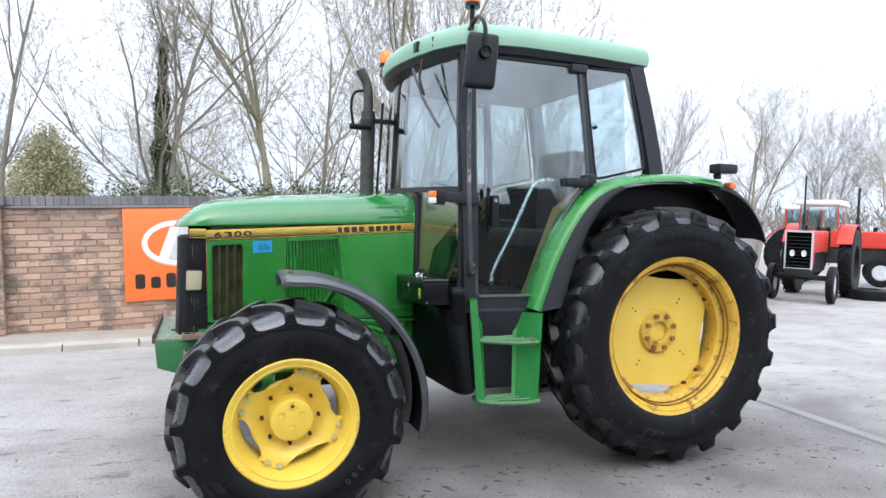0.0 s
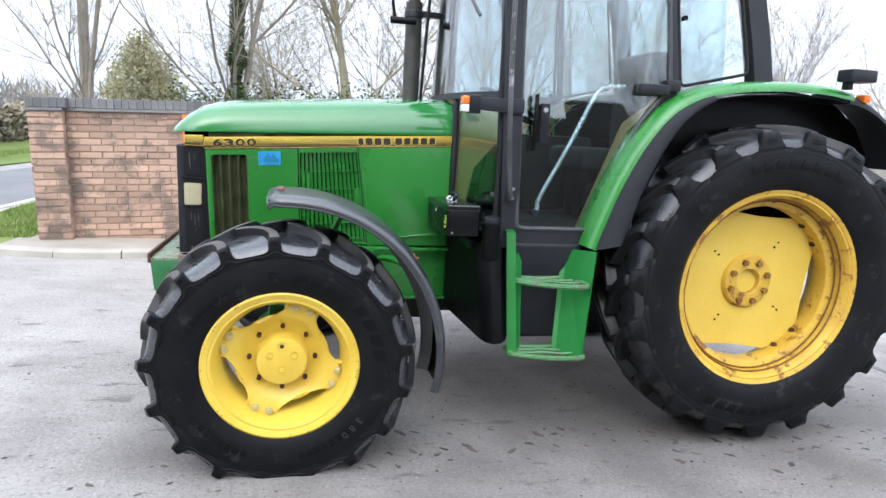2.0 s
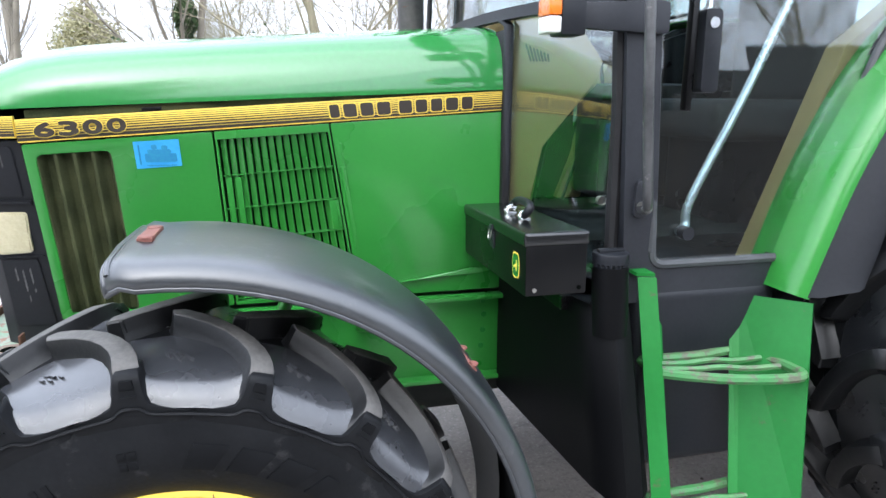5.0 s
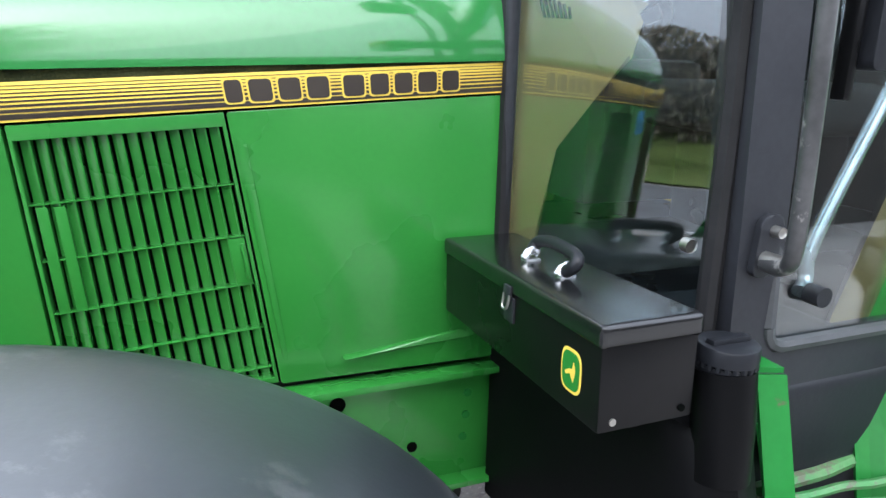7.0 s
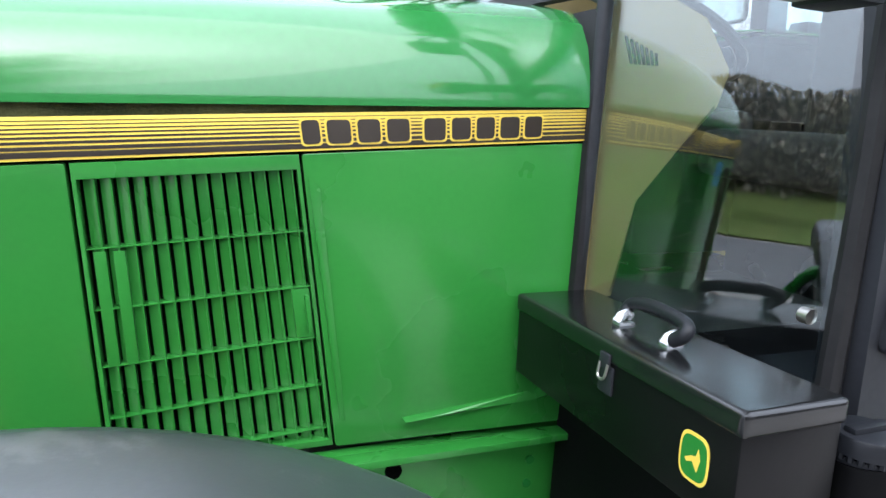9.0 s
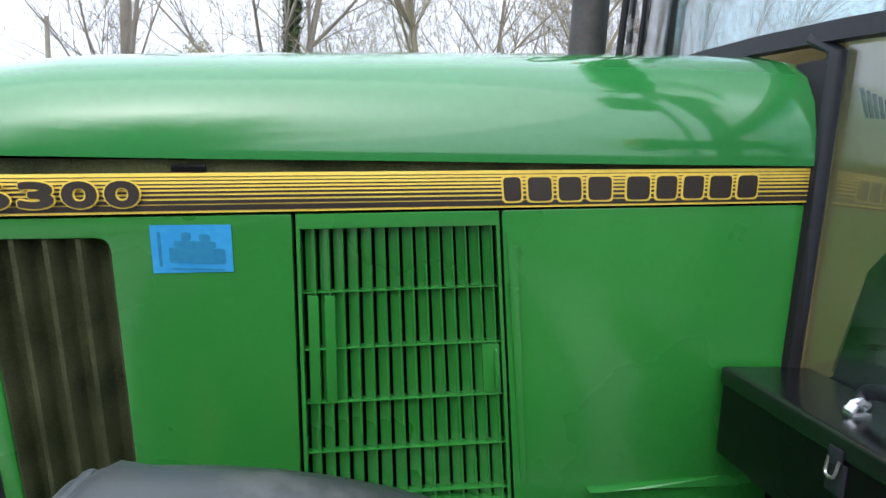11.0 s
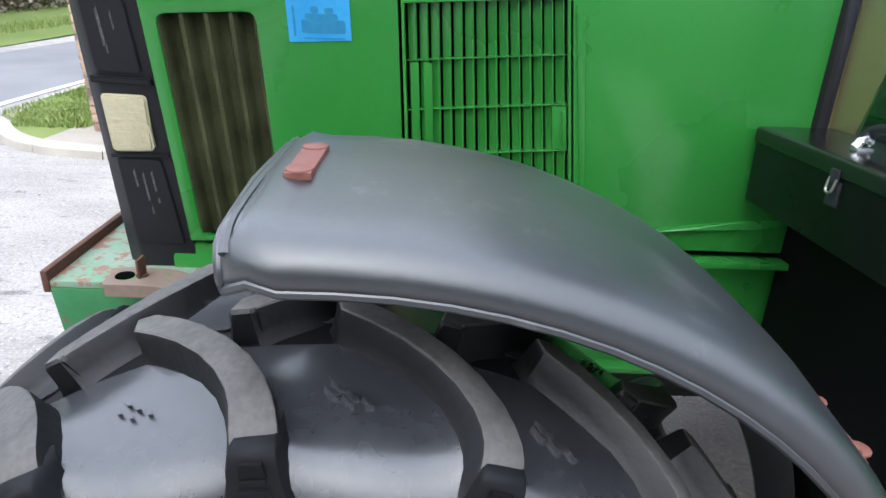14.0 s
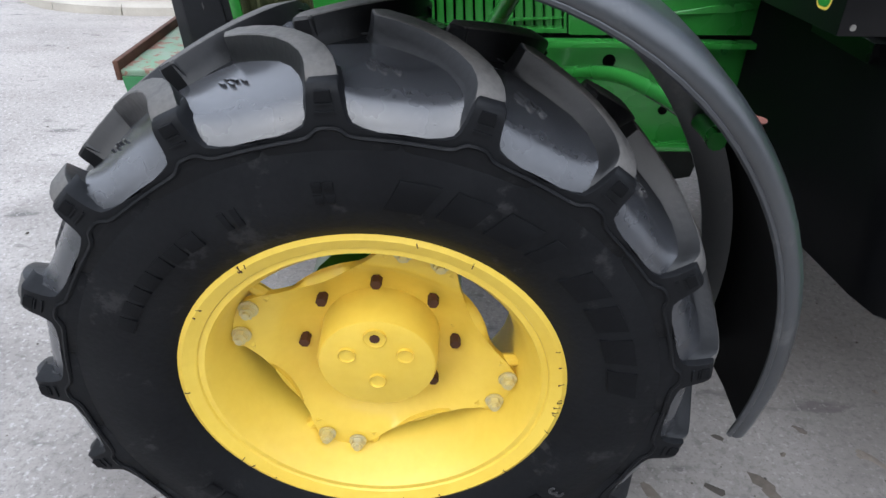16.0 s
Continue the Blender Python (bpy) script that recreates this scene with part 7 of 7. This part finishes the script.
for z in (1.655, 1.85, 2.1, 2.40):
    lean = 0.07 * (z - 1.655)
    rows.append([(x + lean * 0.4, y * (1 - 0.06 * (z - 1.655) / 0.75), z) for x, y in front])
sheet(bm, rows, 0.005)
ws = part("windscreen", bm, GLASS, tractor, "curved cab windscreen", smooth=60)
ws.visible_shadow = False
bm = B()
rings = []
for x, y in front:
    rings.append([(x - 0.006, y * 1.005, 1.635), (x + 0.02, y * 0.98, 1.635), (x + 0.02, y * 0.98, 1.665), (x - 0.006, y * 1.005, 1.665)])
loft(bm, rings)
part("windscreen_frame", bm, CAB_BLACK, tractor)
for sgn in (1, -1):
    bm = B()
    rows = [[(x, y * sgn, z) for x, y in ((-1.578, -0.352), (-1.545, -0.48), (-1.505, -0.62), (-1.455, -0.735))] for z in (1.0, 1.3, 1.635)]
    sheet(bm, rows, 0.005)
    low = part("lower_front_window", bm, GLASS, tractor, "tinted lower front cab window", smooth=60)
    low.visible_shadow = False
    bm = B()
    disc(bm, (-1.468, -0.705 * sgn, 1.186), 0.011, -0.012 * sgn, "y", 10, 0.003)
    part("glass_bolt", bm, STEEL, low)
    bm = B()
    tube(bm, [(-1.588, -0.335 * sgn, 0.98), (-1.588, -0.34 * sgn, 1.3), (-1.59, -0.345 * sgn, 1.62), (-1.60, -0.30 * sgn, 1.645)], 0.014, 10)
    part("front_post", bm, CAB_BLACK, tractor)
    bm = B()
    tube(bm, [(-1.455, -0.752 * sgn, 1.0), (-1.458, -0.752 * sgn, 1.4), (-1.47, -0.752 * sgn, 1.66), (-1.46, -0.70 * sgn, 2.44)], 0.016, 8)
    part("glass_edge", bm, SEAL, tractor)
    # bright weathered strip down the front post
    bm = B()
    tube(bm, curve_pts([(-1.410, -0.800 * sgn, 1.178), (-1.418, -0.840 * sgn, 1.184), (-1.432, -0.862 * sgn, 1.23), (-1.452, -0.872 * sgn, 1.42), (-1.462, -0.870 * sgn, 1.62), (-1.468, -0.855 * sgn, 1.95), (-1.462, -0.83 * sgn, 2.25), (-1.455, -0.76 * sgn, 2.36)], 4), 0.0115, 10)
    part("hand_rail", bm, RAIL, tractor, "worn grey hand rail on the front post")

# firewall between bonnet and cab
bm = B()
box(bm, -1.603, -1.578, -0.352, 0.352, 0.98, 1.612, 0.010)
part("bonnet_seal", bm, SEAL, tractor, "thick black rubber seal behind the bonnet")
bm = B()
prism(bm, [(-0.76, 0.93), (-0.30, 0.93), (0.30, 0.93), (0.76, 0.93), (0.76, 0.965), (-0.76, 0.965)], -1.58, -0.45, axis="x")
part("cab_floor", bm, BLACK, tractor)

# roof: a curved cap with a lowered front brim
def roof_ring(z, grow, drop):
    out = []
    plan = [(-0.17, -0.60), (-0.20, -0.715), (-0.6, -0.765), (-1.1, -0.785), (-1.38, -0.775), (-1.49, -0.725), (-1.59, -0.57), (-1.65, -0.36), (-1.685, -0.15), (-1.69, 0.0)]
    full = plan + [(x, -y) for x, y in plan[-2::-1]]
    for x, y in full:
        f = max(0.0, (-x - 1.2) / 0.5)
        cx, cyy = -0.95, 0.0
        out.append((cx + (x - cx) * grow, cyy + (y - cyy) * grow, z - drop * f ** 1.3))
    return out


bm = B()
loft(bm, [roof_ring(2.475, 0.97, 0.03), roof_ring(2.48, 1.0, 0.03), roof_ring(2.52, 1.008, 0.03), roof_ring(2.56, 1.0, 0.03), roof_ring(2.59, 0.975, 0.03), roof_ring(2.608, 0.92, 0.03), roof_ring(2.622, 0.7, 0.03), roof_ring(2.628, 0.3, 0.03)])
roof = part("cab_roof", bm, GREEN_ROOF, tractor, "sun-faded pale green cab roof", smooth=50)
bm = B()
loft(bm, [roof_ring(2.435, 0.93, 0.03), roof_ring(2.44, 0.965, 0.03), roof_ring(2.476, 0.985, 0.03)])
part("roof_gutter", bm, CAB_BLACK, roof)
for y in (-0.52, -0.38, 0.38, 0.52):
    bm = B()
    x = -1.585 if abs(y) > 0.45 else -1.64
    box(bm, x - 0.012, x + 0.04, y - 0.05, y + 0.05, 2.475, 2.535, 0.006)
    part("roof_lamp", bm, BLACK, roof, "recessed roof lamp")

# mirror and beacons
bm = B()
box(bm, -0.085, 0.085, -0.045, 0.045, -0.145, 0.145, 0.028, 3, m=Matrix.Translation((-1.452, -0.95, 2.325)) @ Matrix.Rotation(radians(-14), 4, "Z") @ Matrix.Rotation(radians(4), 4, "Y"))
mirror = part("wing_mirror", bm, PLASTIC, tractor, "black plastic wing mirror")
bm = B()
disc(bm, (-1.455, -0.985, 2.36), 0.030, -0.035, "y", 20, 0.008)
part("mirror_pivot", bm, BLACK, mirror)
bm = B()
tube(bm, curve_pts([(-1.455, -1.01, 2.36), (-1.455, -1.0, 2.50), (-1.45, -0.90, 2.575), (-1.44, -0.80, 2.57), (-1.44, -0.70, 2.53)], 5), 0.012, 10)
part("mirror_arm", bm, BLACK, mirror)


def beacon(x, y, z, s=1.0):
    bm = B()
    disc(bm, (x, y, z), 0.035 * s, 0.025, "z", 24, 0.003)
    tube(bm, [(x, y, z - 0.12), (x, y, z + 0.01)], 0.014, 10)
    base = part("beacon_base", bm, BLACK, tractor, "black beacon base")
    bm = B()
    prof = [(0.034, 0), (0.036, 0.02), (0.034, 0.055), (0.026, 0.072), (0.010, 0.079)]
    rows = [[(x + r * s * math.cos(t), y + r * s * math.sin(t), z + 0.024 + h * s) for t in (2 * math.pi * k / 24 for k in range(24))] for r, h in prof]
    loft(bm, rows)
    part("beacon_lens", bm, ORANGE, base, "orange beacon lens")


beacon(-1.595, 0.50, 2.575, 1.25)
beacon(-1.44, -0.78, 2.66, 1.25)

# marker lamp on its bracket
bm = B()
prism(bm, rounded([(-1.615, 1.575), (-1.372, 1.565), (-1.372, 1.635), (-1.60, 1.625)], 0.012), -0.80, -0.775, 0.004)
bracket = part("lamp_bracket", bm, CAB_BLACK, tractor, "weathered lamp bracket on the cab post")
bm = B()
box(bm, -1.640, -1.585, -0.835, -0.765, 1.555, 1.635, 0.008)
part("lamp_body", bm, PLASTIC, bracket)
bm = B()
box(bm, -1.668, -1.638, -0.832, -0.768, 1.595, 1.630, 0.006)
part("amber_lens", bm, ORANGE, bracket, "amber marker lens")
bm = B()
box(bm, -1.668, -1.638, -0.832, -0.768, 1.560, 1.594, 0.006)
part("clear_lens", bm, CLEAR_LENS, bracket, "clear marker lens")

# wiper on the windscreen
bm = B()
tube(bm, curve_pts([(-1.62, -0.46, 2.42), (-1.645, -0.49, 2.30), (-1.628, -0.535, 2.20)], 4), 0.008, 8)
wiper = part("wiper", bm, BLACK, tractor, "windscreen wiper with a worn bright blade")
bm = B()
tube(bm, curve_pts([(-1.655, -0.38, 2.38), (-1.635, -0.535, 2.18), (-1.575, -0.665, 2.0)], 4), 0.009, 6)
part("wiper_blade", bm, RAIL, wiper)

# exhaust stack on the far side
bm = B()
tube(bm, [(-1.70, 0.56, 1.0), (-1.70, 0.56, 1.55), (-1.70, 0.56, 2.25)], 0.052, 20)
tube(bm, curve_pts([(-1.70, 0.56, 2.2), (-1.705, 0.56, 2.38), (-1.72, 0.56, 2.46), (-1.77, 0.56, 2.55)], 4), 0.036, 16)
stack = part("exhaust_pipe", bm, EXHAUST, tractor, "sooty upright exhaust stack")
bm = B()
disc(bm, (-1.70, 0.56, 2.16), 0.062, 0.035, "z", 20, 0.004)
box(bm, -1.67, -1.46, 0.53, 0.59, 2.165, 2.20, 0.008)
part("stack_clamp", bm, CAB_BLACK, stack)
bm = B()
tube(bm, curve_pts([(-1.83, 0.46, 2.12), (-1.85, 0.46, 2.26), (-1.83, 0.46, 2.36), (-1.76, 0.46, 2.38)], 4), 0.010, 8)
tube(bm, [(-1.86, 0.46, 2.12), (-1.70, 0.46, 2.12)], 0.022, 10)
part("stack_guard", bm, BLACK, stack)
bm = B()
tube(bm, [(-1.66, 0.42, 1.6), (-1.62, 0.45, 2.3)], 0.010, 8)
part("front_cab_strut", bm, BLACK, tractor)

# inside the cab
bm = B()
prism(bm, [(-1.57, 1.10), (-1.50, 1.10), (-1.485, 1.29), (-1.31, 1.46), (-1.29, 1.53), (-1.36, 1.62), (-1.48, 1.66), (-1.57, 1.66)], -0.33, 0.33, 0.012)
cowl = part("dash_cowl", bm, TAN, tractor, "tan dashboard cowl inside the cab")
for k in range(7):
    bm = B()
    prism(bm, [(-1.535 + 0.011 * k, 1.572 - 0.004 * k), (-1.530 + 0.011 * k, 1.572 - 0.004 * k), (-1.514 + 0.009 * k, 1.527), (-1.519 + 0.009 * k, 1.527)], -0.3325, -0.329)
    part("vent_slot", bm, RECESS_SHADE, cowl)
bm = B()
tube(bm, [(-1.42, 0.0, 1.05), (-1.34, 0.0, 1.45), (-1.22, 0.0, 1.62)], 0.05, 14)
part("steering_column", bm, BLACK, tractor)
bm = B()
wheel_pts = [Vector((-1.2, 0, 1.63)) + Matrix.Rotation(radians(28), 3, "Y") @ Vector((0.19 * math.cos(t), 0.19 * math.sin(t), 0)) for t in (2 * math.pi * k / 32 for k in range(33))]
tube(bm, wheel_pts, 0.014, 8, caps=False)
tube(bm, [wheel_pts[0], (-1.2, 0, 1.61), wheel_pts[11]], 0.010, 6)
tube(bm, [wheel_pts[22], (-1.2, 0, 1.61)], 0.010, 6)
part("steering_wheel", bm, BLACK, tractor, "black steering wheel")
bm = B()
box(bm, -0.85, -0.40, -0.25, 0.25, 1.28, 1.42, 0.05, 3)
box(bm, -0.46, -0.32, -0.24, 0.24, 1.40, 1.98, 0.05, 3)
part("driver_seat", bm, SEAT, tractor, "dark cloth driver's seat")
bm = B()
box(bm, -0.75, -0.45, -0.18, 0.18, 0.96, 1.29, 0.03)
part("seat_base", bm, BLACK, tractor)
bm = B()
prism(bm, [(-1.02, 0.97), (-0.90, 0.97), (-0.70, 1.52), (-0.55, 1.68), (-0.62, 1.70), (-0.80, 1.56)], -0.69, -0.62, 0.01)
prism(bm, [(-1.02, 0.97), (-0.90, 0.97), (-0.70, 1.52), (-0.55, 1.68), (-0.62, 1.70), (-0.80, 1.56)], 0.62, 0.69, 0.01)
part("fender_trim", bm, TAN, tractor, "tan trim on the inner fender")
bm = B()
box(bm, -0.95, -0.50, 0.36, 0.62, 1.0, 1.48, 0.04)
part("side_console", bm, SEAT, tractor, "dark side console with levers")
for x in (-0.9, -0.82, -0.74):
    bm = B()
    tube(bm, [(x, 0.45, 1.46), (x - 0.03, 0.44, 1.62)], 0.008, 8)
    disc(bm, (x - 0.03, 0.44, 1.62), 0.018, 0.03, "z", 12, 0.006)
    part("lever", bm, BLACK if x < -0.8 else GREEN, tractor)
# added dark panel that blocks the view out through the far window
bm = B()
box(bm, -1.55, -0.93, 0.655, 0.70, 0.97, 1.60, 0.02)
part("far_side_cover", bm, SEAT, tractor, "dark panel added over the far-side cab window")
bm = B()
box(bm, -1.577, -1.570, -0.34, 0.34, 0.96, 1.12, 0.002)
part("firewall", bm, BLACK, tractor)
bm = B()
box(bm, -0.28, -0.24, -0.68, 0.68, 1.05, 1.45, 0.01)
part("rear_bulkhead", bm, BLACK, tractor)
rear = pane("rear_window", [(-0.235, -0.62, 1.46), (-0.235, 0.62, 1.46), (-0.30, 0.60, 2.44), (-0.30, -0.60, 2.44)])
bm = B()
box(bm, -1.30, -0.30, -0.66, 0.66, 2.40, 2.44, 0.02)
part("headlining", bm, TRIM_GREY, tractor)
# blue inspection sticker on the bonnet side
bm = B()
slab(bm, [(-2.575, 1.252), (-2.469, 1.257), (-2.469, 1.325), (-2.575, 1.320)], 0.0, 0.0012)
sticker = part("sticker", bm, BLUE, tractor, "faded blue sticker with rubbed-off print")
for qa, qb, ra, rb in ((-2.566, -2.562, 1.262, 1.312), (-2.552, -2.478, 1.268, 1.290), (-2.545, -2.49, 1.290, 1.300), (-2.535, -2.522, 1.300, 1.312), (-2.512, -2.497, 1.300, 1.310), (-2.55, -2.48, 1.258, 1.261)):
    bm = B()
    slab(bm, rounded([(qa, ra), (qb, ra), (qb, rb), (qa, rb)], min(0.004, (rb - ra) / 2.2, (qb - qa) / 2.2)), 0.001, 0.0018)
    part("sticker_print", bm, BLUE_DARK, sticker)

# ---- bricks of the wall ----
def brick_bm(w, d=0.014, h=0.062):
    bm = B()
    box(bm, -w / 2, w / 2, 0, d, -h / 2, h / 2)
    for v in bm.verts:
        if v.co.y < 0.001:
            v.co.x *= 0.975
            v.co.z *= 0.95
    return bm


mesh_full = mesh_of("brick", brick_bm(0.213), BRICK, 0)
mesh_half = mesh_of("brick", brick_bm(0.102), BRICK, 0)
rb = random.Random(9)
near, rest = [], []
COURSES = 20
for c in range(-3, COURSES):
    z = c * COURSE + 0.04
    x = 0.318 - (0.1125 if c % 2 else 0.0)
    while x < WALL_LEN - 0.2:
        xx = x + BL / 2
        if x >= 0.31:
            (near if (c >= 1 and 0.3 < xx < 3.55) else rest).append((xx, 0.0, z, 1))
        elif x + BL > 0.42:
            near.append((0.318 + 0.056, 0.0, z, 0)) if c >= 1 else rest.append((0.318 + 0.056, 0.0, z, 0))
        x += BL
    # the end pier stands proud
    if c % 2:
        near.append((0.105, -0.12, z, 1)), near.append((0.262, -0.12, z, 0))
    else:
        near.append((0.052, -0.12, z, 0)), near.append((0.21, -0.12, z, 1))
for x, y, z, full in near:
    shared("brick", mesh_full if full else mesh_half, wall, Matrix.Translation((x + rb.uniform(-0.002, 0.002), y + rb.uniform(-0.003, 0.003), z + rb.uniform(-0.0015, 0.0015))) @ Matrix.Rotation(rb.uniform(-0.008, 0.008), 4, "Y"), rel=True)
vs, fs = [], []
for x, y, z, full in rest:
    w, h = (0.106 if full else 0.05), 0.031
    yy = y + rb.uniform(-0.003, 0.003)
    k = len(vs)
    vs += [(x - w, yy, z - h), (x + w, yy, z - h), (x + w, yy, z + h), (x - w, yy, z + h), (x - w, yy + 0.015, z - h), (x + w, yy + 0.015, z - h), (x + w, yy + 0.015, z + h), (x - w, yy + 0.015, z + h)]
    fs += [(k, k + 1, k + 2, k + 3), (k + 1, k + 5, k + 6, k + 2), (k, k + 3, k + 7, k + 4), (k + 3, k + 2, k + 6, k + 7), (k, k + 4, k + 5, k + 1)]
me = bpy.data.meshes.new("bricks")
me.from_pydata(vs, [], fs)
me.materials.append(BRICK_ALL)
o = new("bricks", me)
o.parent = wall
tagged(o, "rows of weathered red bricks", kind="stuff")
# end face of the pier
mesh_end = mesh_of("brick", brick_bm(0.213), BRICK, 0)
for c in range(0, COURSES):
    for k in range(2):
        shared("brick", mesh_end, wall, Matrix.Translation((-0.004, 0.0 + k * 0.215 - 0.01 + (0.0 if c % 2 else 0.0), c * COURSE + 0.04)) @ Matrix.Rotation(radians(-90), 4, "Z"), rel=True)
# return face of the pier
for c in range(0, COURSES):
    shared("brick", mesh_half, wall, Matrix.Translation((0.3225, -0.062, c * COURSE + 0.04)) @ Matrix.Rotation(radians(90), 4, "Z"), rel=True)
# projecting course and upright coping bricks
bm = B()
box(bm, -0.02, 0.33, -0.145, 0.35, 1.50, 1.535, 0.004)
box(bm, 0.33, WALL_LEN, -0.03, 0.35, 1.50, 1.535, 0.004)
o = part("string_course", bm, COPING, wall, rel=True)
bm = B()
box(bm, -0.0355, 0.0355, -0.02, 0.34, 0, 0.105, 0.004, 1)
cope = mesh_of("coping_brick", bm, COPING, 0)
k = 0
x = 0.0
while x < WALL_LEN:
    y = -0.13 if x < 0.3 else -0.015
    shared("coping_brick", cope, wall, Matrix.Translation((x + 0.035, y, 1.537 + rb.uniform(-0.002, 0.002))) @ Matrix.Rotation(rb.uniform(-0.01, 0.01), 4, "Y"), rel=True)
    x += 0.0735
# sign board on the wall
sign = empty("sign_board", wall_m @ Vector((1.48, -0.02, 0.337)), "orange dealer's sign board fixed to the wall", "sign")
sm = wall_m @ Matrix.Translation((1.48, -0.02, 0.36))
bm = B()
box(bm, 0, 1.15, -0.012, 0.008, 0, 1.13, 0.003, m=sm)
board = part("board", bm, SIGN_ORANGE, sign)
def flat(ring, d, material, name):
    bm = B()
    a = [bm.verts.new(sm @ Vector((p[0], -0.012 - d, p[1]))) for p in ring]
    b = [bm.verts.new(sm @ Vector((p[0], -0.012, p[1]))) for p in ring]
    bm.faces.new(a)
    bm.faces.new(b[::-1])
    for i in range(len(ring)):
        bm.faces.new((a[i], a[(i + 1) % len(ring)], b[(i + 1) % len(ring)], b[i]))
    return part(name, bm, material, sign)
def ell(cx, cz, rx, rz, n=40):
    return [(cx + rx * math.cos(2 * math.pi * k / n), cz + rz * math.sin(2 * math.pi * k / n)) for k in range(n)]
flat(ell(0.575, 0.70, 0.385, 0.285), 0.002, SIGN_GREY, "ring_shade")
flat(ell(0.575, 0.705, 0.378, 0.272), 0.003, WHITE, "ring")
flat(ell(0.575, 0.705, 0.325, 0.215), 0.004, SIGN_ORANGE, "ring_field")
flat([(0.37, 0.535), (0.47, 0.50), (0.60, 0.90), (0.50, 0.905)], 0.005, WHITE, "emblem_bar")
flat([(0.47, 0.50), (0.74, 0.51), (0.60, 0.67), (0.78, 0.89), (0.60, 0.90)], 0.0045, SIGN_GREY, "emblem_block")
for k in range(6):
    x = 0.11 + k * 0.165
    flat(rounded([(x, 0.15), (x + 0.105, 0.15), (x + 0.105, 0.29 if k % 2 else 0.33), (x, 0.29 if k % 2 else 0.33)], 0.03), 0.003, DECAL_DARK, "name_bar")
